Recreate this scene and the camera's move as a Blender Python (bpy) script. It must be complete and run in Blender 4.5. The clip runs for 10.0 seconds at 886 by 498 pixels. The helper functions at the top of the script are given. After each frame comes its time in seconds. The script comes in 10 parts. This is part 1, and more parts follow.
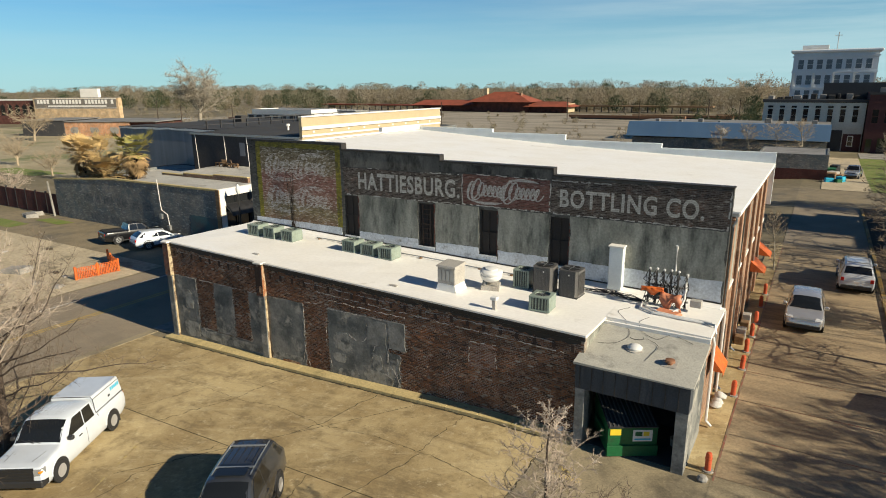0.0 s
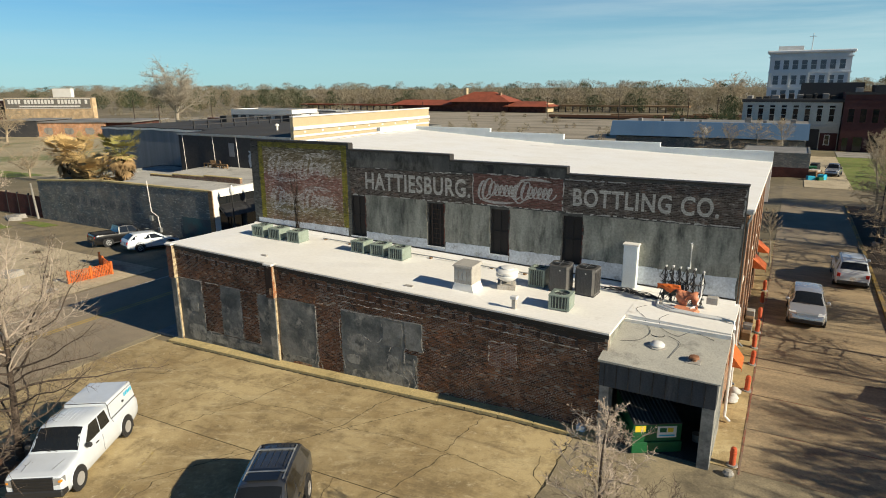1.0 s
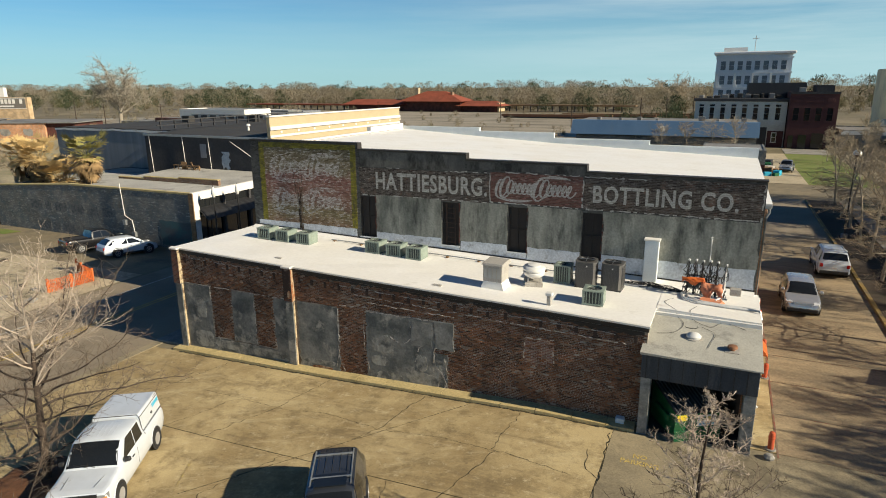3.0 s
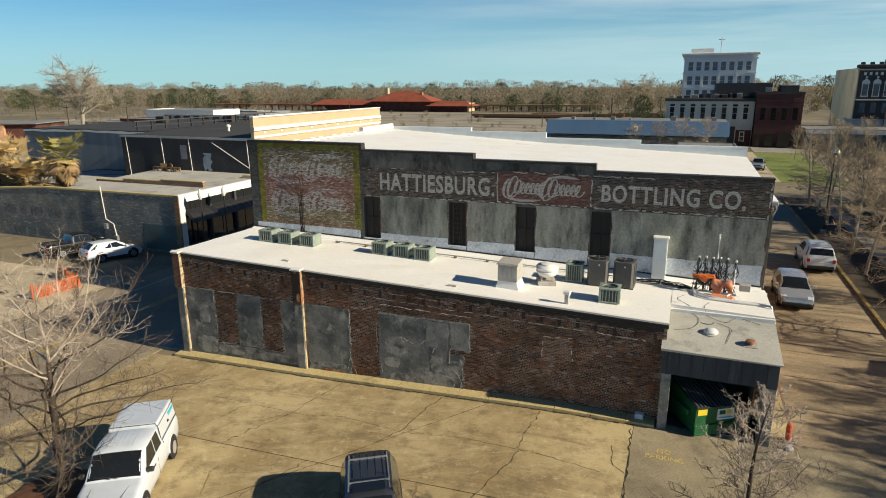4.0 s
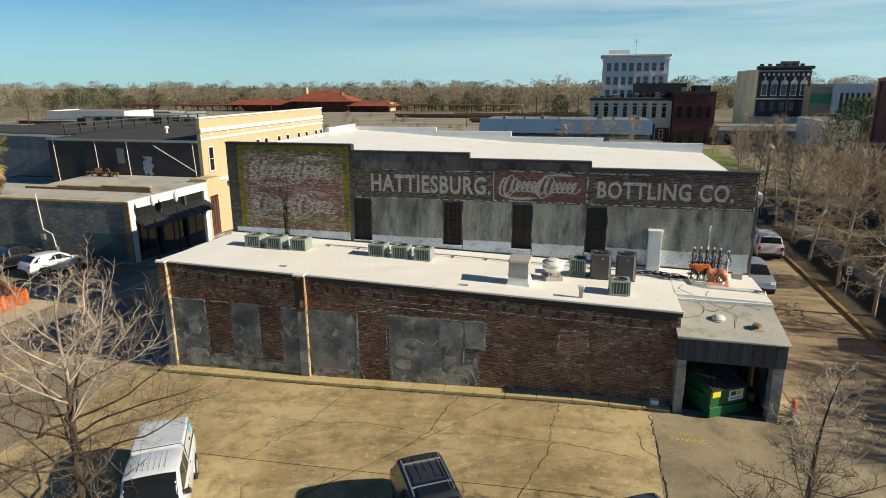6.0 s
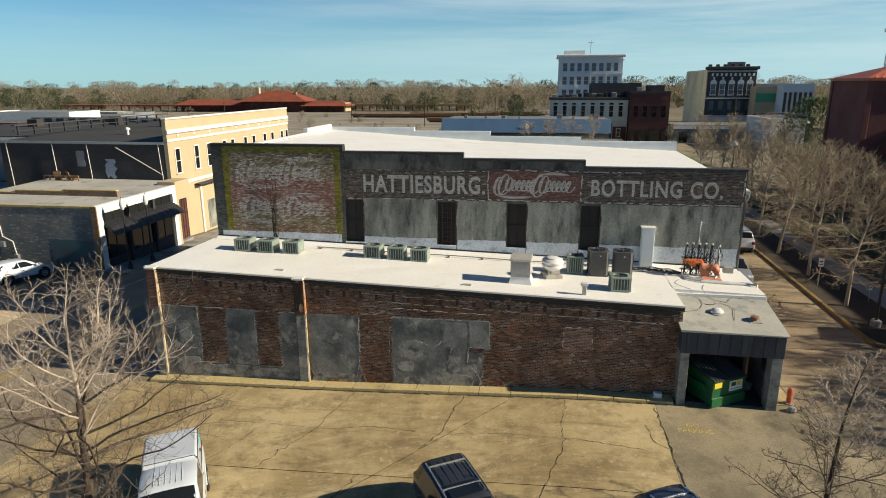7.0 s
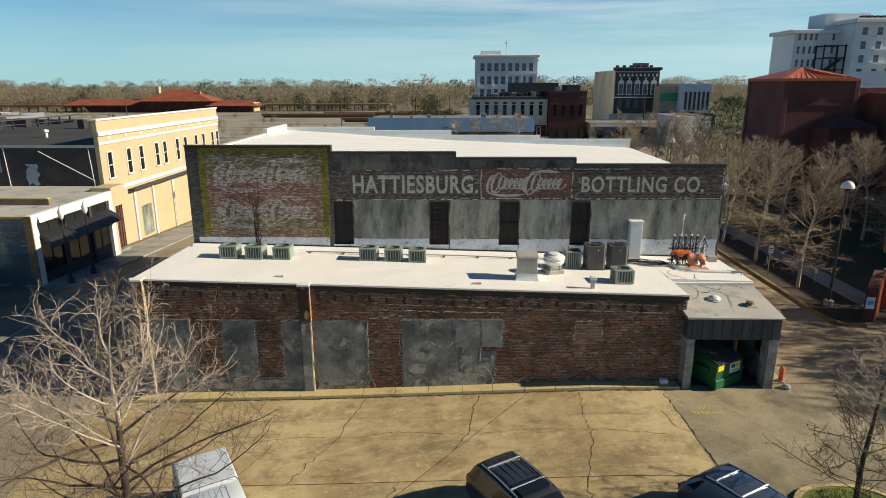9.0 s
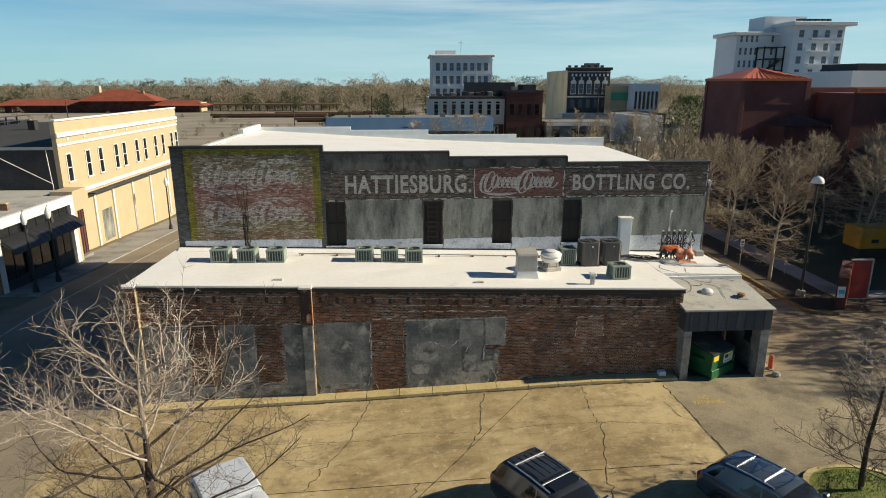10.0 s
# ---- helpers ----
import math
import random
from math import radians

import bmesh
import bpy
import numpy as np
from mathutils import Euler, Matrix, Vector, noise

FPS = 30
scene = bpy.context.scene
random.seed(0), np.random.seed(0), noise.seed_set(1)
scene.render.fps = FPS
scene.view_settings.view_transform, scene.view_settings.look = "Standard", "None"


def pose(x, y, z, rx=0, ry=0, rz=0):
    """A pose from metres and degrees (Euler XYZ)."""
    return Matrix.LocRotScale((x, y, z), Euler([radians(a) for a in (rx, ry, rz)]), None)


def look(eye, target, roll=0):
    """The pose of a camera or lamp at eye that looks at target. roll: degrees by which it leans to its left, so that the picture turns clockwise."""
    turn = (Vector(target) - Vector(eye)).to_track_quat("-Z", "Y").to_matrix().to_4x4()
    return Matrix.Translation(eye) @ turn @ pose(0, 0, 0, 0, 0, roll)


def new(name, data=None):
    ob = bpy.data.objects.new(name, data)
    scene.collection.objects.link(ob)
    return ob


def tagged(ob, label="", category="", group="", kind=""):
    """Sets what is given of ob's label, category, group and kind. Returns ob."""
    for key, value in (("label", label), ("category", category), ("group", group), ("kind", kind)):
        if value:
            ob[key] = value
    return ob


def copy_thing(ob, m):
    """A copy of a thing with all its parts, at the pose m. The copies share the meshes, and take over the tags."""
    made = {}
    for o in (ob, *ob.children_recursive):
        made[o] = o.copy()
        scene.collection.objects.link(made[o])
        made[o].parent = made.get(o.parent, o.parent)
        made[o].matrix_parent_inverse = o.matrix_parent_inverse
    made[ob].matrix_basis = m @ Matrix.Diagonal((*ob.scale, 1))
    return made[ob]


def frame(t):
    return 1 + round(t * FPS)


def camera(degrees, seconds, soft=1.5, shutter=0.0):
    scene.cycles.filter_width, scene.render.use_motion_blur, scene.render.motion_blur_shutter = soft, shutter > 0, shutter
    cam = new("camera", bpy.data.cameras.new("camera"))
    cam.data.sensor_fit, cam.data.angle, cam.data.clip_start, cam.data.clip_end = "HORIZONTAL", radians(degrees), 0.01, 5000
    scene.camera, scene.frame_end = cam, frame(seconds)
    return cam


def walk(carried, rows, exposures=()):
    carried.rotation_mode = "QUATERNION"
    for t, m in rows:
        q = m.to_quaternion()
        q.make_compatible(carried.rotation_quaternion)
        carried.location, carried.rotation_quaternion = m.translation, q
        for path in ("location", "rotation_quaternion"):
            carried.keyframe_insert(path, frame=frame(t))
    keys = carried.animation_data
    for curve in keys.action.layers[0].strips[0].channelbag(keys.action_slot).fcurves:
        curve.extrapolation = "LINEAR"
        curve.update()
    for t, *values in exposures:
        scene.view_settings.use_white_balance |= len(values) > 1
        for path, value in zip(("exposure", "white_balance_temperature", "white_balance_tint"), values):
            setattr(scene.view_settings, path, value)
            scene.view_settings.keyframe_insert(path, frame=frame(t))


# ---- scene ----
cam = camera(71.0, 10.0, soft=1.0)
METRES, EYE, TILT, LEAN, TURN = 20.5, 14.0, 0.0, 0.0, 31.3
ROWS = [
    (0.0, 0.0, 0.0, 0.0, -0.11, -14.66, 0.42),
    (0.5, -0.0416, 0.0021, -0.0002, -1.07, -14.67, 0.41),
    (1.0, -0.0835, 0.0046, -0.0006, -2.16, -14.68, 0.4),
    (1.5, -0.1252, 0.008, -0.0006, -3.31, -14.7, 0.38),
    (2.0, -0.1676, 0.0107, -0.0003, -4.47, -14.72, 0.37),
    (2.5, -0.2111, 0.0124, -0.001, -5.63, -14.74, 0.35),
    (4.0, -0.3582, 0.0346, 0.0002, -9.91, -14.76, 0.29),
    (4.5, -0.4098, 0.0441, -0.0008, -11.54, -14.8, 0.28),
    (5.0, -0.4591, 0.0535, 0.0011, -13.3, -14.84, 0.27),
    (5.5, -0.5074, 0.0661, 0.0012, -15.36, -14.82, 0.24),
    (7.0, -0.6545, 0.1211, 0.0019, -21.81, -14.85, 0.23),
    (7.5, -0.7032, 0.1447, 0.0016, -23.81, -14.86, 0.19),
    (8.0, -0.752, 0.1691, 0.0021, -25.84, -14.89, 0.17),
    (8.5, -0.7992, 0.1956, 0.0016, -27.95, -14.91, 0.12),
    (9.0, -0.8465, 0.2244, 0.0011, -30.2, -14.92, 0.1),
    (9.5, -0.8933, 0.2543, 0.0008, -32.48, -14.94, 0.07),
    (10.0, -0.9399, 0.2856, 0.0005, -34.76, -14.96, 0.03),
]
walk(cam, [(t, pose(0, 0, EYE, TILT, LEAN, TURN) @ pose(METRES * x, METRES * y, METRES * z, 90 + pitch, roll, yaw)) for t, x, y, z, yaw, pitch, roll in ROWS])

# ---- world and sun ----
SUN_EL, SUN_AZ = 26.4, -2.4          # degrees; azimuth from +x towards +y
world = bpy.data.worlds.new("sky_world")
scene.world = world
world.use_nodes = True
wn, wl = world.node_tree.nodes, world.node_tree.links
wn.clear()
sky = wn.new("ShaderNodeTexSky")
sky.sky_type = "NISHITA"
sky.sun_disc = False
sky.sun_elevation = radians(SUN_EL)
sky.sun_rotation = radians(90 - SUN_AZ)
sky.altitude, sky.air_density, sky.dust_density, sky.ozone_density = 100.0, 1.0, 0.04, 5.0
bg = wn.new("ShaderNodeBackground")
bg.inputs["Strength"].default_value = 0.058
wout = wn.new("ShaderNodeOutputWorld")
tint = wn.new("ShaderNodeMix")
tint.data_type, tint.blend_type = "RGBA", "MULTIPLY"
tint.inputs[0].default_value = 1.0
tint.inputs[7].default_value = (0.44, 0.94, 1.16, 1.0)
wl.new(sky.outputs[0], tint.inputs[6])
# thin high cloud
wco = wn.new("ShaderNodeTexCoord")
wmp = wn.new("ShaderNodeMapping")
wmp.inputs["Scale"].default_value = (1.6, 1.6, 22.0)
wl.new(wco.outputs["Generated"], wmp.inputs["Vector"])
wnz = wn.new("ShaderNodeTexNoise")
wnz.inputs["Scale"].default_value, wnz.inputs["Detail"].default_value, wnz.inputs["Roughness"].default_value = 1.1, 7.0, 0.6
wl.new(wmp.outputs[0], wnz.inputs["Vector"])
wrg = wn.new("ShaderNodeMapRange")
wrg.inputs["From Min"].default_value, wrg.inputs["From Max"].default_value, wrg.inputs["To Max"].default_value = 0.40, 0.66, 0.85
wl.new(wnz.outputs["Fac"], wrg.inputs["Value"])
cloud = wn.new("ShaderNodeMix")
cloud.data_type = "RGBA"
cloud.inputs[7].default_value = (8.2, 9.6, 9.8, 1.0)
wsc = wn.new("ShaderNodeSeparateXYZ")
wl.new(wco.outputs["Generated"], wsc.inputs[0])
wlow = wn.new("ShaderNodeMapRange")
wlow.interpolation_type = "SMOOTHSTEP"
wlow.inputs["From Min"].default_value, wlow.inputs["From Max"].default_value = 0.11, 0.24
wlow.inputs["To Min"].default_value, wlow.inputs["To Max"].default_value = 1.0, 0.12
wl.new(wsc.outputs[2], wlow.inputs["Value"])
wside = wn.new("ShaderNodeMapRange")
wside.inputs["From Min"].default_value, wside.inputs["From Max"].default_value = -0.5, 0.25
wside.inputs["To Min"].default_value, wside.inputs["To Max"].default_value = 0.15, 1.0
wl.new(wsc.outputs[0], wside.inputs["Value"])
wm1, wm2 = wn.new("ShaderNodeMath"), wn.new("ShaderNodeMath")
wm1.operation = wm2.operation = "MULTIPLY"
wl.new(wrg.outputs[0], wm1.inputs[0])
wl.new(wlow.outputs[0], wm1.inputs[1])
wl.new(wm1.outputs[0], wm2.inputs[0])
wl.new(wside.outputs[0], wm2.inputs[1])
wl.new(wm2.outputs[0], cloud.inputs[0])
wl.new(tint.outputs[2], cloud.inputs[6])
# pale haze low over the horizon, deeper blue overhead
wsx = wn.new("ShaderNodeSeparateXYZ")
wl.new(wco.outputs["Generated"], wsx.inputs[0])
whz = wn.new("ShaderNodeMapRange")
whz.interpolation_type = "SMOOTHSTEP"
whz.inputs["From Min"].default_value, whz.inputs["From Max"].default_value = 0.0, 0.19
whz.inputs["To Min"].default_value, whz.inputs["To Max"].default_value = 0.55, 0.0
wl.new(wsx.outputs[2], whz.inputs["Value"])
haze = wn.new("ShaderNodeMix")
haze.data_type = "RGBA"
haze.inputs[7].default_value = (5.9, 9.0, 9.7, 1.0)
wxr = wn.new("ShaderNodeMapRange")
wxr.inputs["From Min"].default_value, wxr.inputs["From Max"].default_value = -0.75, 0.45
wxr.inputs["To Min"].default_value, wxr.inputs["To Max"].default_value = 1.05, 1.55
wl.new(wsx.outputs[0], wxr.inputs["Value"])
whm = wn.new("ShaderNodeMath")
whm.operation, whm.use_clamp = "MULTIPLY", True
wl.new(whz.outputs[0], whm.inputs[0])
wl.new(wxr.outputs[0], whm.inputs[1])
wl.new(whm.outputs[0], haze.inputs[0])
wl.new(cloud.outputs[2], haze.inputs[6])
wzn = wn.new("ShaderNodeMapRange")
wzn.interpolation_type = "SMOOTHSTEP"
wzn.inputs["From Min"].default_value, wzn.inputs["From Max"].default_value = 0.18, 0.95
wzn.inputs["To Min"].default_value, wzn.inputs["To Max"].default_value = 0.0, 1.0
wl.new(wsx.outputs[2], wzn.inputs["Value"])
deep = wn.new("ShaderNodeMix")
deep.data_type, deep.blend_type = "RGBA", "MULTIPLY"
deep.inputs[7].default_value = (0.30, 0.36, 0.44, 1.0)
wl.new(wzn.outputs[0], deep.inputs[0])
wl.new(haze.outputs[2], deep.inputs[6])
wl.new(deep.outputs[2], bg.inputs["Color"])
wl.new(bg.outputs[0], wout.inputs["Surface"])

sun = new("sun", bpy.data.lights.new("sun", "SUN"))
sun.data.energy, sun.data.angle, sun.data.color = 5.3, radians(0.53), (1.0, 0.895, 0.69)
sun_way = Vector((math.cos(radians(SUN_EL)) * math.cos(radians(SUN_AZ)), math.cos(radians(SUN_EL)) * math.sin(radians(SUN_AZ)), math.sin(radians(SUN_EL))))
sun.matrix_world = look(sun_way * 200, (0, 0, 0))
scene.view_settings.exposure = 0.46


# ---- geometry helpers ----
class G:
    """Verts and faces of one mesh, gathered."""

    def __init__(self):
        self.v, self.f = [], []

    def add(self, verts, faces):
        n = len(self.v)
        self.v.extend([tuple(p) for p in verts])
        self.f.extend([tuple(n + i for i in f) for f in faces])
        return self

    def box(self, x0, y0, z0, x1, y1, z1, bev=0.0):
        if bev <= 0:
            return self.add([(x0, y0, z0), (x1, y0, z0), (x1, y1, z0), (x0, y1, z0), (x0, y0, z1), (x1, y0, z1), (x1, y1, z1), (x0, y1, z1)],
                            [(0, 3, 2, 1), (4, 5, 6, 7), (0, 1, 5, 4), (1, 2, 6, 5), (2, 3, 7, 6), (3, 0, 4, 7)])
        b = min(bev, (x1 - x0) * 0.45, (y1 - y0) * 0.45, (z1 - z0) * 0.45)
        rings = []
        for z, k in ((z0, b), (z0 + b, 0), (z1 - b, 0), (z1, b)):
            c = b
            rings.append([(x0 + k + c * (k == 0), y0 + k * 1.0, z), (x1 - k - c * (k == 0), y0 + k, z), (x1 - k, y0 + k + c * (k == 0), z), (x1 - k, y1 - k - c * (k == 0), z),
                          (x1 - k - c * (k == 0), y1 - k, z), (x0 + k + c * (k == 0), y1 - k, z), (x0 + k, y1 - k - c * (k == 0), z), (x0 + k, y0 + k + c * (k == 0), z)])
        vs = [p for r in rings for p in r]
        fs = [tuple(range(7, -1, -1)), tuple(range(24, 32))]
        for r in range(3):
            for i in range(8):
                j = (i + 1) % 8
                fs.append((r * 8 + i, r * 8 + j, r * 8 + 8 + j, r * 8 + 8 + i))
        return self.add(vs, fs)

    def tube(self, pts, radii, n=8, caps=True):
        pts = [Vector(p) for p in pts]
        vs, fs = [], []
        for i, p in enumerate(pts):
            d = (pts[min(i + 1, len(pts) - 1)] - pts[max(i - 1, 0)])
            d = d.normalized() if d.length > 1e-9 else Vector((0, 0, 1))
            a = d.cross(Vector((0, 0, 1)))
            a = a.normalized() if a.length > 1e-3 else Vector((1, 0, 0))
            b = d.cross(a)
            r = radii[i] if hasattr(radii, "__len__") else radii
            for k in range(n):
                t = 2 * math.pi * k / n
                vs.append(p + a * (r * math.cos(t)) + b * (r * math.sin(t)))
        for i in range(len(pts) - 1):
            for k in range(n):
                j = (k + 1) % n
                fs.append((i * n + k, i * n + j, i * n + n + j, i * n + n + k))
        if caps:
            fs.append(tuple(range(n - 1, -1, -1)))
            fs.append(tuple(range((len(pts) - 1) * n, len(pts) * n)))
        return self.add(vs, fs)

    def lathe(self, prof, n=24, c=(0, 0, 0), axis="z"):
        """prof: (radius, height) rows from bottom to top."""
        vs, fs = [], []
        for r, h in prof:
            for k in range(n):
                t = 2 * math.pi * k / n
                p = (r * math.cos(t), r * math.sin(t), h)
                p = p if axis == "z" else ((h, p[0], p[1]) if axis == "x" else (p[0], h, p[1]))
                vs.append((c[0] + p[0], c[1] + p[1], c[2] + p[2]))
        for i in range(len(prof) - 1):
            for k in range(n):
                j = (k + 1) % n
                fs.append((i * n + k, i * n + j, i * n + n + j, i * n + n + k))
        fs.append(tuple(range(n - 1, -1, -1)))
        fs.append(tuple(range((len(prof) - 1) * n, len(prof) * n)))
        return self.add(vs, fs)

    def prism(self, poly, lo, hi, axis="y"):
        """A polygon drawn in the two other axes, run from lo to hi along axis."""
        def at(p, d):
            return (p[0], d, p[1]) if axis == "y" else ((d, p[0], p[1]) if axis == "x" else (p[0], p[1], d))
        n = len(poly)
        vs = [at(p, lo) for p in poly] + [at(p, hi) for p in poly]
        fs = [tuple(range(n)), tuple(range(2 * n - 1, n - 1, -1))]
        for i in range(n):
            j = (i + 1) % n
            fs.append((i, i + n, j + n, j))
        return self.add(vs, fs)

    def hexa(self, p):
        """Eight corners: four below, four above, each ring the same way round."""
        return self.add(p, [(0, 3, 2, 1), (4, 5, 6, 7), (0, 1, 5, 4), (1, 2, 6, 5), (2, 3, 7, 6), (3, 0, 4, 7)])

    def mesh(self, name, smooth=0.0):
        me = bpy.data.meshes.new(name)
        me.from_pydata(self.v, [], self.f)
        me.validate()
        bm = bmesh.new()
        bm.from_mesh(me)
        bmesh.ops.recalc_face_normals(bm, faces=bm.faces)
        bm.to_mesh(me)
        bm.free()
        if smooth > 0:
            me.polygons.foreach_set("use_smooth", [True] * len(me.polygons))
            me.set_sharp_from_angle(angle=radians(smooth))
        return me


def part(name, g, material, parent=None, label="", smooth=0.0):
    me = g if isinstance(g, bpy.types.Mesh) else g.mesh(name, smooth)
    if not me.materials:
        me.materials.append(material)
    ob = new(name, me)
    if parent is not None:
        ob.parent = parent
    if label:
        ob["label"] = label
    return ob


def root(name, label, category, group="", kind="", at=None):
    ob = new(name)
    ob.empty_display_size = 0.3
    if at is not None:
        ob.matrix_basis = at
    return tagged(ob, label, category, group, kind)


def thing(name, g, material, label, category, group="", kind="", smooth=0.0):
    return tagged(part(name, g, material, None, "", smooth), label, category, group, kind)


def lerp(x, rows):
    if x <= rows[0][0]:
        return rows[0][1]
    for (a, u), (b, v) in zip(rows, rows[1:]):
        if x <= b:
            return u + (v - u) * (x - a) / (b - a)
    return rows[-1][1]


GX = [(-34, -0.40), (-22, 0.0), (-11, 0.50), (-2, 0.60)]
GLEFT = [(34, 0.0), (76, -2.4), (150, -3.0)]
GRIGHT = [(60, 0.0), (150, -0.9)]


def gz(x, y):
    """Height of the ground."""
    h = lerp(x, [(-34, 1.0), (-2, 0.0)])
    return lerp(x, GX) + h * lerp(y, GLEFT) + (1 - h) * lerp(y, GRIGHT)


def sheet(x0, y0, x1, y1, up, step=1.0, thick=0.0):
    """A piece of ground cover that follows the ground."""
    nx, ny = max(1, round((x1 - x0) / step)), max(1, round((y1 - y0) / step))
    g = G()
    vs = [(x0 + (x1 - x0) * i / nx, y0 + (y1 - y0) * j / ny) for j in range(ny + 1) for i in range(nx + 1)]
    g.v = [(x, y, gz(x, y) + up) for x, y in vs]
    g.f = [(j * (nx + 1) + i, j * (nx + 1) + i + 1, (j + 1) * (nx + 1) + i + 1, (j + 1) * (nx + 1) + i) for j in range(ny) for i in range(nx)]
    if thick:
        n = len(g.v)
        edge = [i for i in range(nx + 1)] + [j * (nx + 1) + nx for j in range(1, ny + 1)] + [ny * (nx + 1) + i for i in range(nx - 1, -1, -1)] + [j * (nx + 1) for j in range(ny - 1, 0, -1)]
        g.v += [(g.v[i][0], g.v[i][1], g.v[i][2] - thick) for i in edge]
        m = len(edge)
        g.f += [(edge[k], n + k, n + (k + 1) % m, edge[(k + 1) % m]) for k in range(m)]
    return g


# ---- materials ----
def nodes_of(name):
    m = bpy.data.materials.new(name)
    m.use_nodes = True
    nt = m.node_tree
    return m, nt, nt.nodes["Principled BSDF"]


def noise_of(nt, vec, scale, detail=4.0, rough=0.55, stretch=None):
    if stretch:
        mp = nt.nodes.new("ShaderNodeMapping")
        mp.inputs["Scale"].default_value = stretch
        nt.links.new(vec, mp.inputs["Vector"])
        vec = mp.outputs[0]
    n = nt.nodes.new("ShaderNodeTexNoise")
    n.inputs["Scale"].default_value, n.inputs["Detail"].default_value, n.inputs["Roughness"].default_value = scale, detail, rough
    nt.links.new(vec, n.inputs["Vector"])
    return n.outputs["Fac"]


def ramp_of(nt, fac, lo, hi, a=0.0, b=1.0):
    r = nt.nodes.new("ShaderNodeMapRange")
    r.inputs["From Min"].default_value, r.inputs["From Max"].default_value = lo, hi
    r.inputs["To Min"].default_value, r.inputs["To Max"].default_value = a, b
    nt.links.new(fac, r.inputs["Value"])
    return r.outputs[0]


def mix_of(nt, fac, a, b, mode="MIX"):
    m = nt.nodes.new("ShaderNodeMix")
    m.data_type, m.blend_type = "RGBA", mode
    for k, v in ((0, fac), (6, a), (7, b)):
        if hasattr(v, "is_output"):
            nt.links.new(v, m.inputs[k])
        elif k == 0:
            m.inputs[0].default_value = v
        else:
            m.inputs[k].default_value = (*v, 1.0)
    return m.outputs[2]


def coords(nt, kind="Object"):
    return nt.nodes.new("ShaderNodeTexCoord").outputs[kind]


def bump_of(nt, bsdf, height, strength, dist):
    b = nt.nodes.new("ShaderNodeBump")
    b.inputs["Strength"].default_value, b.inputs["Distance"].default_value = strength, dist
    nt.links.new(height, b.inputs["Height"])
    nt.links.new(b.outputs[0], bsdf.inputs["Normal"])


def surf(name, c1, c2, scale=0.6, rough=0.8, hard=0.18, metal=0.0, stain=None, stain_scale=0.25, stain_lo=0.5, stain_hi=0.7, bump=0.3, dist=0.01, fine=18.0, stretch=None, spec=0.4, fine_amt=0.25, own=False):
    """A worn surface: two colours in broad patches, grain, stains and relief."""
    m, nt, p = nodes_of(name)
    co = coords(nt)
    if own:
        add = nt.nodes.new("ShaderNodeVectorMath")
        add.operation = "MULTIPLY_ADD"
        info = nt.nodes.new("ShaderNodeObjectInfo")
        nt.links.new(info.outputs["Random"], add.inputs[0])
        add.inputs[1].default_value = (37.0, 53.0, 11.0)
        nt.links.new(co, add.inputs[2])
        co = add.outputs[0]
    broad = noise_of(nt, co, scale, 5.0, 0.6, stretch)
    grain = noise_of(nt, co, fine, 3.0, 0.6)
    col = mix_of(nt, ramp_of(nt, broad, 0.5 - hard, 0.5 + hard), c1, c2)
    if stain:
        st = noise_of(nt, co, stain_scale, 6.0, 0.65, stretch)
        col = mix_of(nt, ramp_of(nt, st, stain_lo, stain_hi), col, stain)
    dark = mix_of(nt, ramp_of(nt, grain, 0.3, 0.7), (1 - fine_amt,) * 3, (1 + fine_amt * 0.4,) * 3)
    col = mix_of(nt, 1.0, col, dark, "MULTIPLY")
    nt.links.new(col, p.inputs["Base Color"])
    p.inputs["Metallic"].default_value = metal
    p.inputs["Specular IOR Level"].default_value = spec
    nt.links.new(ramp_of(nt, broad, 0.3, 0.7, max(0.05, rough - 0.12), min(1.0, rough + 0.08)), p.inputs["Roughness"])
    if bump > 0:
        bump_of(nt, p, grain, bump, dist)
    return m


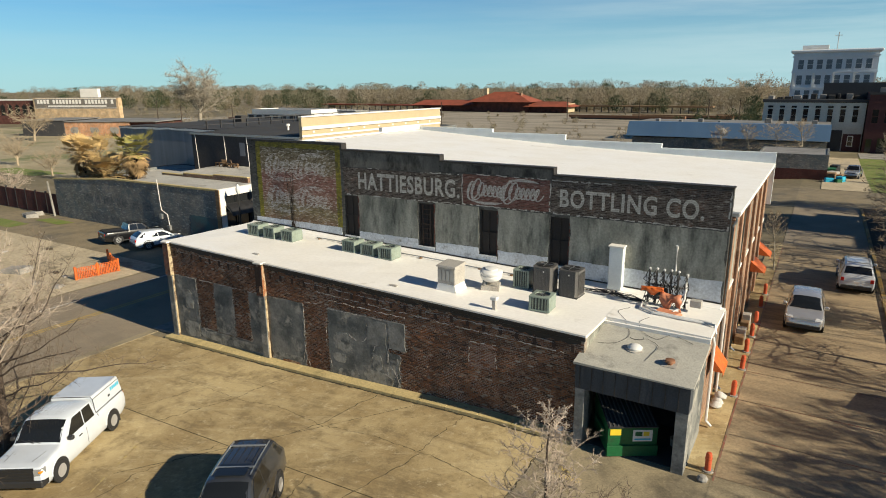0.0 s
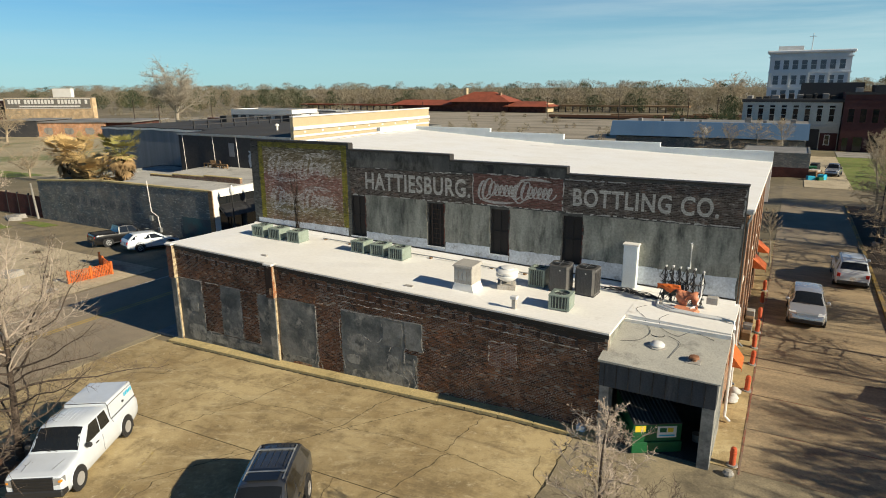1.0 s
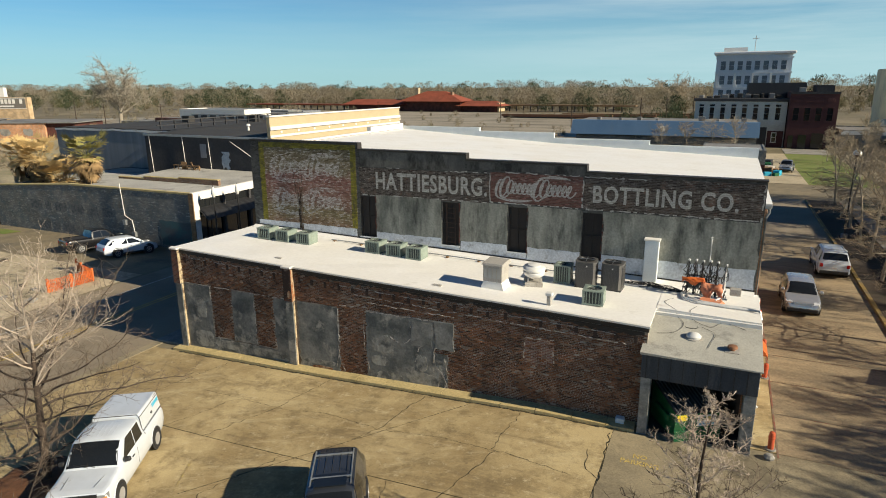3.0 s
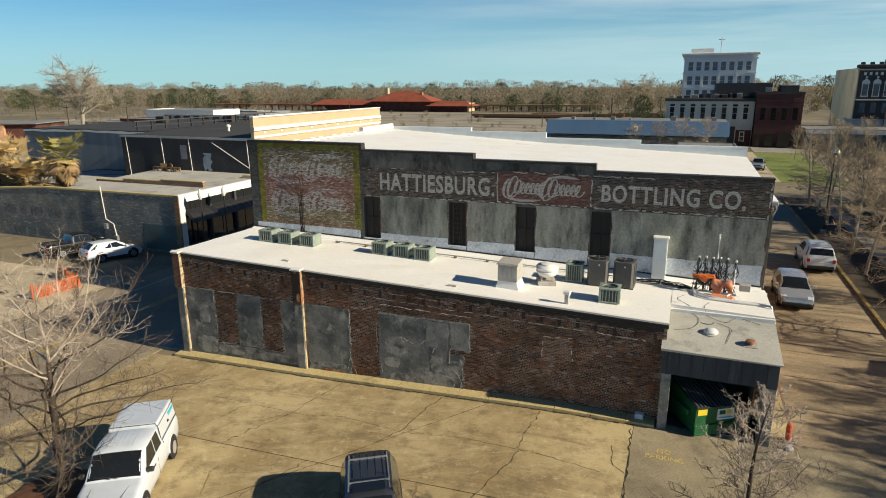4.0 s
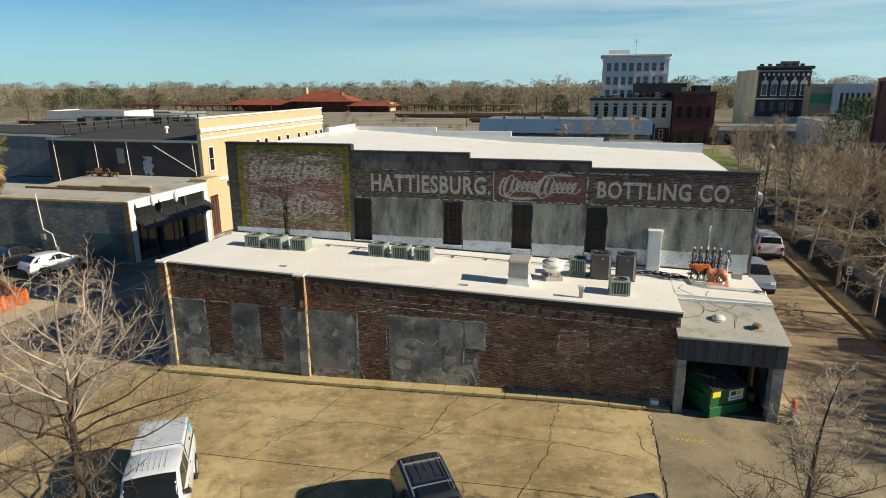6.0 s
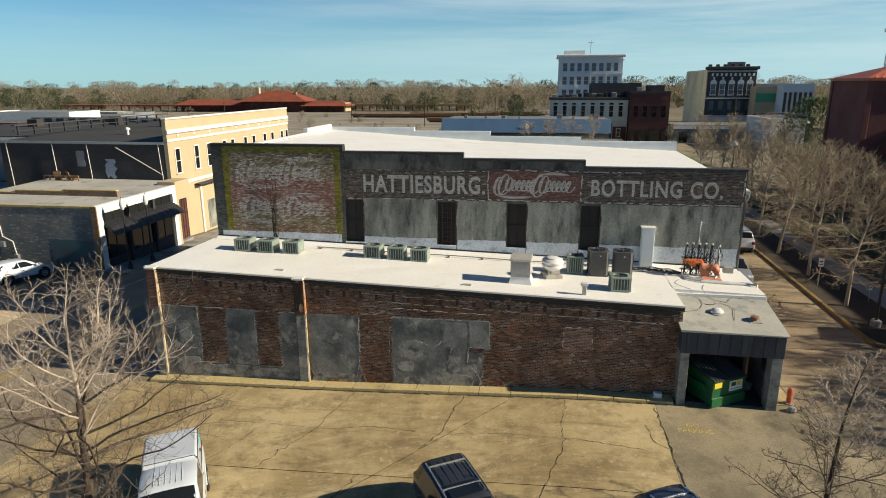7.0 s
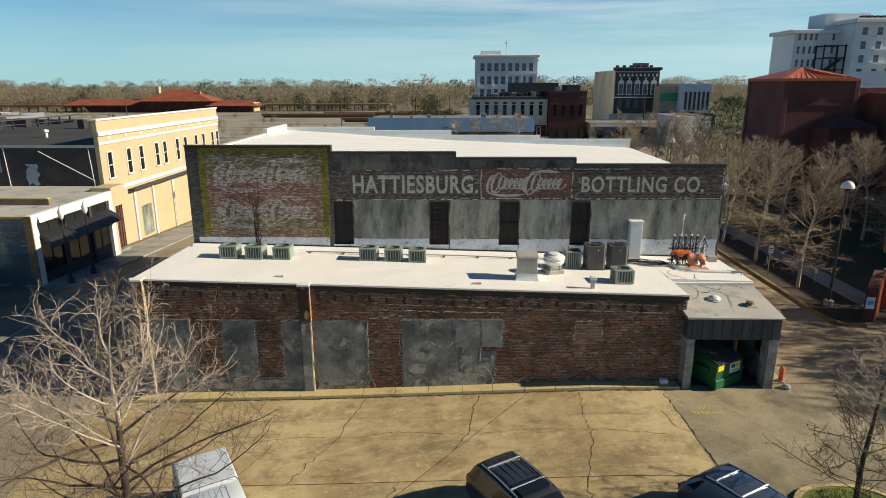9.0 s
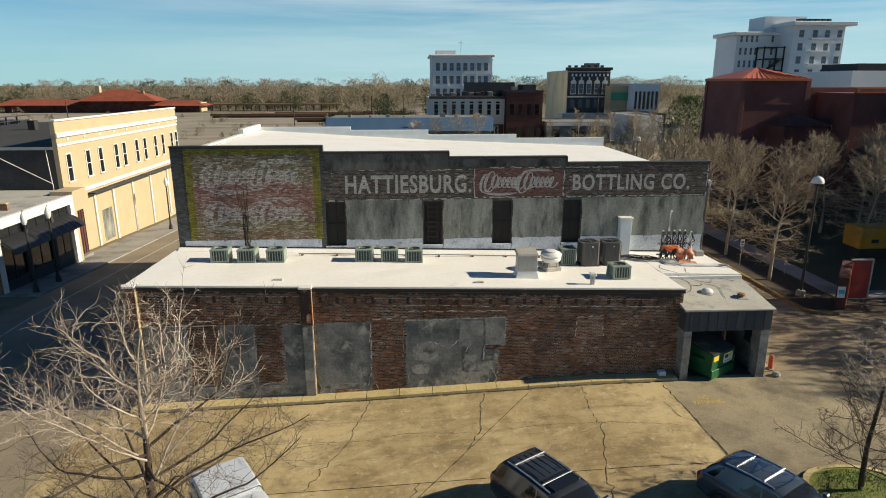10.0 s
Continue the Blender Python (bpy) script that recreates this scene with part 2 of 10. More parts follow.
def brick(name, c1, c2, mortar, paint=None, paint_lo=0.45, paint_hi=0.6, paint_scale=0.7, wash=None, wash_lo=0.6, wash_hi=0.75, wash_scale=1.2, bw=0.215, bh=0.072, bump=0.6, soot=None, size=0.01):
    """Old brickwork, with paint or limewash left on it."""
    m, nt, p = nodes_of(name)
    co = coords(nt)
    sep = nt.nodes.new("ShaderNodeSeparateXYZ")
    nt.links.new(co, sep.inputs[0])
    addn = nt.nodes.new("ShaderNodeMath")
    nt.links.new(sep.outputs[0], addn.inputs[0])
    nt.links.new(sep.outputs[1], addn.inputs[1])
    com = nt.nodes.new("ShaderNodeCombineXYZ")
    nt.links.new(addn.outputs[0], com.inputs[0])
    nt.links.new(sep.outputs[2], com.inputs[1])
    wob = nt.nodes.new("ShaderNodeTexNoise")
    wob.inputs["Scale"].default_value = 1.5
    nt.links.new(com.outputs[0], wob.inputs["Vector"])
    ad = nt.nodes.new("ShaderNodeVectorMath")
    ad.operation = "MULTIPLY_ADD"
    nt.links.new(wob.outputs["Color"], ad.inputs[0])
    ad.inputs[1].default_value = (0.03, 0.03, 0.0)
    nt.links.new(com.outputs[0], ad.inputs[2])
    b = nt.nodes.new("ShaderNodeTexBrick")
    b.inputs["Scale"].default_value, b.inputs["Brick Width"].default_value, b.inputs["Row Height"].default_value = 1.0, bw, bh
    b.inputs["Mortar Size"].default_value, b.inputs["Mortar Smooth"].default_value, b.inputs["Bias"].default_value = size, 0.3, 0.0
    b.inputs["Color1"].default_value, b.inputs["Color2"].default_value, b.inputs["Mortar"].default_value = (*c1, 1), (*c2, 1), (*mortar, 1)
    nt.links.new(ad.outputs[0], b.inputs["Vector"])
    col = b.outputs["Color"]
    broad = noise_of(nt, co, 0.45, 5.0, 0.65)
    col = mix_of(nt, 1.0, col, mix_of(nt, ramp_of(nt, broad, 0.3, 0.7), (0.55, 0.55, 0.55), (1.25, 1.2, 1.15)), "MULTIPLY")
    if soot:
        col = mix_of(nt, ramp_of(nt, noise_of(nt, co, 0.35, 6.0, 0.7, (1, 1, 0.5)), 0.42, 0.62), col, soot)
    if paint:
        col = mix_of(nt, ramp_of(nt, noise_of(nt, co, paint_scale, 8.0, 0.75), paint_lo, paint_hi), col, paint)
    if wash:
        col = mix_of(nt, ramp_of(nt, noise_of(nt, co, wash_scale, 9.0, 0.8, (0.35, 0.35, 1.6)), wash_lo, wash_hi), col, wash)
    nt.links.new(col, p.inputs["Base Color"])
    p.inputs["Roughness"].default_value = 0.9
    p.inputs["Specular IOR Level"].default_value = 0.25
    inv = nt.nodes.new("ShaderNodeMath")
    inv.operation = "SUBTRACT"
    inv.inputs[0].default_value = 1.0
    nt.links.new(b.outputs["Fac"], inv.inputs[1])
    gr = noise_of(nt, co, 22.0, 3.0, 0.6)
    mul = nt.nodes.new("ShaderNodeMath")
    mul.operation = "ADD"
    nt.links.new(inv.outputs[0], mul.inputs[0])
    nt.links.new(ramp_of(nt, gr, 0.2, 0.8, 0.0, 0.7), mul.inputs[1])
    bump_of(nt, p, mul.outputs[0], bump, 0.008)
    return m


def plain(name, c, rough=0.5, metal=0.0, coat=0.0, spec=0.5, dirt=0.12):
    """Paint, rubber or plastic with a little dirt."""
    m, nt, p = nodes_of(name)
    co = coords(nt)
    n = noise_of(nt, co, 2.2, 5.0, 0.65)
    col = mix_of(nt, ramp_of(nt, n, 0.35, 0.75), c, tuple(x * (1 - dirt) + 0.02 * dirt for x in c))
    nt.links.new(col, p.inputs["Base Color"])
    p.inputs["Roughness"].default_value, p.inputs["Metallic"].default_value = rough, metal
    p.inputs["Coat Weight"].default_value = coat
    p.inputs["Coat Roughness"].default_value = 0.06
    p.inputs["Specular IOR Level"].default_value = spec
    return m


def glass_dark(name, c=(0.012, 0.014, 0.016)):
    m, nt, p = nodes_of(name)
    p.inputs["Base Color"].default_value = (*c, 1)
    p.inputs["Roughness"].default_value = 0.06
    p.inputs["Specular IOR Level"].default_value = 0.6
    return m


M = {}
M["membrane"] = surf("white_roof_membrane", (0.87, 0.85, 0.81), (0.79, 0.76, 0.70), 0.35, 0.55, stain=(0.42, 0.38, 0.31), stain_scale=0.5, stain_lo=0.64, stain_hi=0.82, bump=0.15, fine=6.0, fine_amt=0.06)
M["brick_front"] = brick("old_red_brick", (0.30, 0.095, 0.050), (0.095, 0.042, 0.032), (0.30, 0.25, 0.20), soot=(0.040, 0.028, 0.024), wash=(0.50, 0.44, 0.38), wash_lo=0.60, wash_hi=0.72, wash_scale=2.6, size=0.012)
# side brick lighter than the front, its sunlit look held in the colour
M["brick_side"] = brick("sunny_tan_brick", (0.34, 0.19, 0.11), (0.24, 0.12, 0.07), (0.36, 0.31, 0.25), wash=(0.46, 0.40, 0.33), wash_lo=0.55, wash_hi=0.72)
M["stucco"] = surf("grey_cement_render", (0.195, 0.20, 0.17), (0.36, 0.355, 0.30), 1.1, 0.92, hard=0.13, stain=(0.070, 0.073, 0.063), stain_scale=1.0, stain_lo=0.48, stain_hi=0.66, bump=0.5, fine=10.0, stretch=(1.3, 1, 0.35))
M["render_blue"] = surf("patched_cement_render", (0.104, 0.114, 0.112), (0.255, 0.255, 0.235), 0.75, 0.92, hard=0.10, stain=(0.40, 0.38, 0.33), stain_scale=0.9, stain_lo=0.53, stain_hi=0.63, bump=0.6, dist=0.02, fine=9.0)
M["render_pale"] = surf("pale_cement_patch", (0.20, 0.205, 0.19), (0.34, 0.33, 0.30), 1.2, 0.92, hard=0.12, stain=(0.12, 0.12, 0.115), stain_scale=1.5, bump=0.4, fine=10.0)
M["whitewash"] = surf("white_painted_base", (0.74, 0.78, 0.82), (0.54, 0.58, 0.62), 1.4, 0.7, stain=(0.22, 0.22, 0.21), stain_scale=2.2, stain_lo=0.58, stain_hi=0.74, bump=0.35, fine=9.0)
M["coping"] = surf("black_metal_coping", (0.024, 0.022, 0.021), (0.042, 0.037, 0.033), 1.0, 0.6, stain=(0.10, 0.075, 0.05), stain_scale=1.3, stain_lo=0.62, stain_hi=0.8, bump=0.1)
M["trim_grey"] = surf("pale_grey_flashing", (0.74, 0.78, 0.78), (0.64, 0.68, 0.68), 0.8, 0.5, bump=0.1, fine_amt=0.08)
M["concrete"] = None
M["kerb"] = surf("yellowed_kerb_concrete", (0.60, 0.47, 0.23), (0.47, 0.37, 0.17), 0.8, 0.9, stain=(0.24, 0.20, 0.09), stain_scale=0.9, stain_lo=0.56, stain_hi=0.74, bump=0.3, fine=9.0)
M["asphalt"] = surf("worn_asphalt", (0.31, 0.25, 0.172), (0.215, 0.176, 0.128), 0.3, 0.88, stain=(0.29, 0.24, 0.175), stain_scale=0.18, stain_lo=0.5, stain_hi=0.74, bump=0.25, fine=25.0, fine_amt=0.3)
M["drive"] = surf("grey_driveway_concrete", (0.265, 0.212, 0.130), (0.195, 0.158, 0.100), 0.4, 0.9, stain=(0.10, 0.092, 0.075), stain_scale=0.3, stain_lo=0.52, stain_hi=0.74, bump=0.25, fine=10.0)
M["drive_tan"] = surf("tan_grey_driveway_concrete", (0.36, 0.295, 0.185), (0.25, 0.208, 0.135), 0.45, 0.9, hard=0.11, stain=(0.15, 0.124, 0.082), stain_scale=0.5, stain_lo=0.49, stain_hi=0.67, bump=0.25, fine=14.0)
M["dry_grass"] = surf("dry_winter_field", (0.42, 0.35, 0.22), (0.30, 0.25, 0.15), 0.06, 0.95, stain=(0.17, 0.18, 0.07), stain_scale=0.05, stain_lo=0.52, stain_hi=0.64, bump=0.4, fine=2.0)
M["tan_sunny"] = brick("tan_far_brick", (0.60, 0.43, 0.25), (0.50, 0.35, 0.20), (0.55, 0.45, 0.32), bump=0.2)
M["orange_brick"] = brick("orange_far_brick", (0.60, 0.30, 0.15), (0.48, 0.23, 0.12), (0.50, 0.40, 0.30), bump=0.2)
M["road"] = surf("brown_grey_concrete_road", (0.40, 0.305, 0.185), (0.235, 0.178, 0.112), 0.5, 0.9, hard=0.13, stain=(0.10, 0.084, 0.064), stain_scale=0.45, stain_lo=0.50, stain_hi=0.70, bump=0.25, fine=9.0, own=True, stretch=(0.45, 1.2, 1.0))
M["dirt"] = surf("bare_sandy_ground", (0.52, 0.43, 0.29), (0.40, 0.33, 0.22), 0.2, 0.95, stain=(0.16, 0.14, 0.09), stain_scale=0.4, stain_lo=0.56, stain_hi=0.72, bump=0.5, dist=0.03, fine=4.0)
M["far_ground"] = surf("winter_ground", (0.21, 0.165, 0.10), (0.13, 0.115, 0.065), 0.05, 0.95, stain=(0.27, 0.22, 0.14), stain_scale=0.02, stain_lo=0.5, stain_hi=0.65, bump=0.3, fine=1.5)
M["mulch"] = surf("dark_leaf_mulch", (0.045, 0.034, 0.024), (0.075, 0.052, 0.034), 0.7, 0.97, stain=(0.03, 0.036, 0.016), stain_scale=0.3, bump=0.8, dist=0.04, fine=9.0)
M["grass"] = surf("winter_grass", (0.13, 0.19, 0.030), (0.19, 0.21, 0.05), 0.9, 0.95, stain=(0.25, 0.21, 0.09), stain_scale=0.6, bump=0.8, dist=0.04, fine=14.0)
M["path"] = surf("pale_pavement", (0.33, 0.31, 0.28), (0.26, 0.245, 0.22), 0.4, 0.9, stain=(0.17, 0.16, 0.14), stain_scale=0.4, bump=0.25, fine=9.0)
M["crack"] = surf("dark_crack", (0.035, 0.030, 0.018), (0.055, 0.048, 0.026), 2.0, 0.95, bump=0.0)
M["yellow_line"] = surf("worn_yellow_road_paint", (0.50, 0.33, 0.07), (0.36, 0.26, 0.08), 1.2, 0.7, stain=(0.30, 0.235, 0.12), stain_scale=2.0, stain_lo=0.56, stain_hi=0.72, bump=0.1)
M["yellow_faint"] = surf("nearly_worn_off_yellow_paint", (0.50, 0.385, 0.13), (0.40, 0.305, 0.14), 2.5, 0.85, stain=(0.36, 0.27, 0.14), stain_scale=5.0, stain_lo=0.45, stain_hi=0.58, bump=0.1)
M["white_line"] = surf("worn_white_road_paint", (0.55, 0.53, 0.48), (0.40, 0.38, 0.34), 1.2, 0.7, stain=(0.16, 0.14, 0.11), stain_scale=2.0, stain_lo=0.55, stain_hi=0.7, bump=0.1)
M["red_line"] = surf("worn_red_paint", (0.30, 0.085, 0.055), (0.22, 0.09, 0.06), 1.2, 0.8, stain=(0.22, 0.17, 0.12), stain_scale=1.0, stain_lo=0.40, stain_hi=0.56, bump=0.1)
M["cream"] = surf("cream_yellow_paint", (0.50, 0.40, 0.25), (0.45, 0.36, 0.222), 0.4, 0.8, stain=(0.44, 0.34, 0.19), stain_scale=0.7, stain_lo=0.62, stain_hi=0.85, bump=0.12, fine=6.0, fine_amt=0.08)
M["white_trim"] = surf("white_painted_trim", (0.78, 0.75, 0.70), (0.70, 0.67, 0.61), 0.7, 0.7, bump=0.1, fine_amt=0.08)
M["dark_render"] = surf("charcoal_painted_wall", (0.040, 0.040, 0.043), (0.060, 0.058, 0.058), 0.3, 0.85, stain=(0.075, 0.068, 0.060), stain_scale=0.35, stain_lo=0.56, stain_hi=0.76, bump=0.2, fine=5.0)
M["dark_roof"] = surf("dark_built_up_roof", (0.035, 0.033, 0.032), (0.052, 0.048, 0.044), 0.2, 0.9, bump=0.2, fine=8.0)
M["grey_roof"] = surf("weathered_grey_roof", (0.26, 0.25, 0.235), (0.19, 0.185, 0.175), 0.2, 0.85, stain=(0.12, 0.115, 0.11), stain_scale=0.15, bump=0.2, fine=8.0)
M["metal_wall"] = surf("blue_grey_metal_siding", (0.25, 0.26, 0.275), (0.165, 0.175, 0.19), 0.5, 0.6, stain=(0.32, 0.32, 0.31), stain_scale=0.5, stain_lo=0.58, stain_hi=0.74, bump=0.1, stretch=(2, 2, 0.1))
M["painted_block"] = brick("painted_brick_side_wall", (0.19, 0.195, 0.185), (0.31, 0.295, 0.26), (0.14, 0.14, 0.135), paint=(0.12, 0.14, 0.145), paint_lo=0.46, paint_hi=0.60, paint_scale=0.7, wash=(0.54, 0.52, 0.47), wash_lo=0.55, wash_hi=0.65, wash_scale=4.5)
M["teal"] = surf("teal_wall_paint", (0.060, 0.135, 0.135), (0.080, 0.115, 0.118), 0.6, 0.85, stain=(0.09, 0.095, 0.095), stain_scale=0.7, stain_lo=0.45, stain_hi=0.6, bump=0.3, fine=12)
M["brown_brick"] = brick("brown_red_brick", (0.13, 0.045, 0.036), (0.095, 0.036, 0.030), (0.10, 0.06, 0.05), bump=0.3)
M["glass"] = glass_dark("dark_window_glass")
M["black"] = plain("black_paint", (0.015, 0.015, 0.016), 0.5)
M["rubber"] = plain("tyre_rubber", (0.018, 0.018, 0.019), 0.85)
M["steel"] = plain("grey_galvanised_steel", (0.42, 0.43, 0.43), 0.42, 0.7)
M["chrome"] = plain("bright_wheel_alloy", (0.50, 0.50, 0.51), 0.35, 0.5)
M["dark_wood"] = surf("dark_boarded_window", (0.030, 0.026, 0.024), (0.050, 0.042, 0.036), 1.5, 0.9, bump=0.3, stretch=(3, 3, 0.5))


def brick_pieces(name):
    """Single old bricks, each of its own colour, with soot and lime in patches across the wall."""
    m, nt, p = nodes_of(name)
    geo = nt.nodes.new("ShaderNodeNewGeometry")
    inf = nt.nodes.new("ShaderNodeObjectInfo")
    addr = nt.nodes.new("ShaderNodeMath")
    nt.links.new(geo.outputs["Random Per Island"], addr.inputs[0])
    nt.links.new(inf.outputs["Random"], addr.inputs[1])
    fr = nt.nodes.new("ShaderNodeMath")
    fr.operation = "FRACT"
    nt.links.new(addr.outputs[0], fr.inputs[0])
    cr = nt.nodes.new("ShaderNodeValToRGB")
    stops = ((0.0, (0.060, 0.037, 0.026)), (0.18, (0.118, 0.060, 0.038)), (0.45, (0.185, 0.086, 0.047)), (0.72, (0.235, 0.105, 0.053)), (0.92, (0.265, 0.135, 0.076)), (1.0, (0.34, 0.25, 0.18)))
    while len(cr.color_ramp.elements) < len(stops):
        cr.color_ramp.elements.new(0.5)
    for e, (q, c) in zip(cr.color_ramp.elements, stops):
        e.position, e.color = q, (*c, 1)
    nt.links.new(fr.outputs[0], cr.inputs[0])
    pos = geo.outputs["Position"]
    col = mix_of(nt, ramp_of(nt, noise_of(nt, pos, 0.55, 6.0, 0.7), 0.48, 0.68, 0.0, 0.72), cr.outputs[0], (0.050, 0.034, 0.026))
    col = mix_of(nt, ramp_of(nt, noise_of(nt, pos, 0.8, 6.0, 0.7), 0.56, 0.72, 0.0, 0.7), col, (0.34, 0.125, 0.05))
    col = mix_of(nt, ramp_of(nt, noise_of(nt, pos, 8.0, 9.0, 0.85, (1, 1, 1.3)), 0.585, 0.66, 0.0, 0.85), col, (0.47, 0.42, 0.36))
    nt.links.new(col, p.inputs["Base Color"])
    p.inputs["Roughness"].default_value, p.inputs["Specular IOR Level"].default_value = 0.92, 0.25
    bump_of(nt, p, noise_of(nt, pos, 30.0, 3.0, 0.6), 0.5, 0.006)
    return m


M["brick_piece"] = brick_pieces("single_old_bricks")
M["mortar_bed"] = surf("sooty_lime_mortar", (0.44, 0.38, 0.31), (0.19, 0.155, 0.12), 0.9, 0.95, hard=0.10, stain=(0.060, 0.045, 0.036), stain_scale=0.7, stain_lo=0.54, stain_hi=0.70, bump=0.4, fine=16.0)
M["glass_far"] = surf("far_window_glass", (0.14, 0.165, 0.19), (0.10, 0.12, 0.14), 0.5, 0.25, bump=0.0)
M["soot_brick"] = surf("sooty_brick_stub", (0.050, 0.036, 0.030), (0.085, 0.055, 0.042), 3.0, 0.95, bump=0.3)
# flank skins: cream holds the sunlight, rust orange serves real stains too
M["flank_sunlit"] = surf("sunlit_cream_flank", (0.58, 0.47, 0.30), (0.42, 0.33, 0.20), 1.4, 0.9, stain=(0.17, 0.12, 0.08), stain_scale=2.4, stain_lo=0.47, stain_hi=0.58, bump=0.4)
M["flank_rust"] = surf("rust_orange_flank", (0.34, 0.13, 0.05), (0.20, 0.085, 0.042), 1.6, 0.9, stain=(0.46, 0.34, 0.22), stain_scale=2.6, stain_lo=0.48, stain_hi=0.60, bump=0.4)
M["moss"] = surf("damp_moss_line", (0.060, 0.050, 0.025), (0.035, 0.030, 0.018), 2.0, 0.97, bump=0.5)


def stained_concrete(name):
    """Old cast slabs: broad stains, wheel streaks, pale scoured bands and fine grit."""
    m, nt, p = nodes_of(name)
    co = coords(nt)
    col = mix_of(nt, ramp_of(nt, noise_of(nt, co, 0.18, 6.0, 0.65), 0.40, 0.60), (0.32, 0.232, 0.112), (0.52, 0.405, 0.215))
    col = mix_of(nt, ramp_of(nt, noise_of(nt, co, 0.9, 8.0, 0.74), 0.48, 0.64, 0.0, 0.75), col, (0.21, 0.155, 0.078))
    turn = nt.nodes.new("ShaderNodeMapping")
    turn.inputs["Rotation"].default_value = (0, 0, radians(-28))
    nt.links.new(co, turn.inputs["Vector"])
    col = mix_of(nt, ramp_of(nt, noise_of(nt, turn.outputs[0], 1.3, 8.0, 0.72, (0.16, 0.9, 1.0)), 0.54, 0.68, 0.0, 0.6), col, (0.60, 0.49, 0.285))
    col = mix_of(nt, ramp_of(nt, noise_of(nt, co, 1.5, 8.0, 0.74, (0.14, 0.8, 1.0)), 0.54, 0.68, 0.0, 0.7), col, (0.19, 0.14, 0.076))
    col = mix_of(nt, ramp_of(nt, noise_of(nt, co, 2.6, 9.0, 0.8), 0.55, 0.66, 0.0, 0.7), col, (0.62, 0.515, 0.325))
    col = mix_of(nt, ramp_of(nt, noise_of(nt, co, 5.5, 7.0, 0.75), 0.58, 0.68, 0.0, 0.65), col, (0.15, 0.108, 0.058))
    grit = noise_of(nt, co, 24.0, 4.0, 0.65)
    col = mix_of(nt, 1.0, col, mix_of(nt, ramp_of(nt, grit, 0.3, 0.7), (0.80, 0.80, 0.80), (1.10, 1.10, 1.10)), "MULTIPLY")
    nt.links.new(col, p.inputs["Base Color"])
    p.inputs["Roughness"].default_value, p.inputs["Specular IOR Level"].default_value = 0.9, 0.3
    bump_of(nt, p, grit, 0.25, 0.008)
    return m


M["concrete"] = stained_concrete("tan_stained_concrete")
M["stone_row"] = surf("grey_beige_stone", (0.56, 0.55, 0.50), (0.46, 0.45, 0.41), 0.3, 0.9, bump=0.1, fine=3.0, fine_amt=0.15)
M["pale_roof"] = surf("pale_weathered_roof", (0.50, 0.48, 0.43), (0.38, 0.365, 0.33), 0.3, 0.85, stain=(0.22, 0.21, 0.19), stain_scale=0.4, stain_lo=0.55, stain_hi=0.72, bump=0.2)


def soft_twigs(name, c1, c2, c3):
    """Far bare crowns: light passes between the twigs."""
    m, nt, p = nodes_of(name)
    co = coords(nt)
    col = mix_of(nt, ramp_of(nt, noise_of(nt, co, 0.03, 4.0, 0.6), 0.4, 0.6), c1, c2)
    col = mix_of(nt, ramp_of(nt, noise_of(nt, co, 0.012, 4.0, 0.6), 0.5, 0.7), col, c3)
    dif, tra, mx = nt.nodes.new("ShaderNodeBsdfDiffuse"), nt.nodes.new("ShaderNodeBsdfTranslucent"), nt.nodes.new("ShaderNodeMixShader")
    nt.links.new(col, dif.inputs["Color"])
    nt.links.new(col, tra.inputs["Color"])
    mx.inputs[0].default_value = 0.35
    nt.links.new(dif.outputs[0], mx.inputs[1])
    nt.links.new(tra.outputs[0], mx.inputs[2])
    nt.links.new(mx.outputs[0], nt.nodes["Material Output"].inputs["Surface"])
    return m


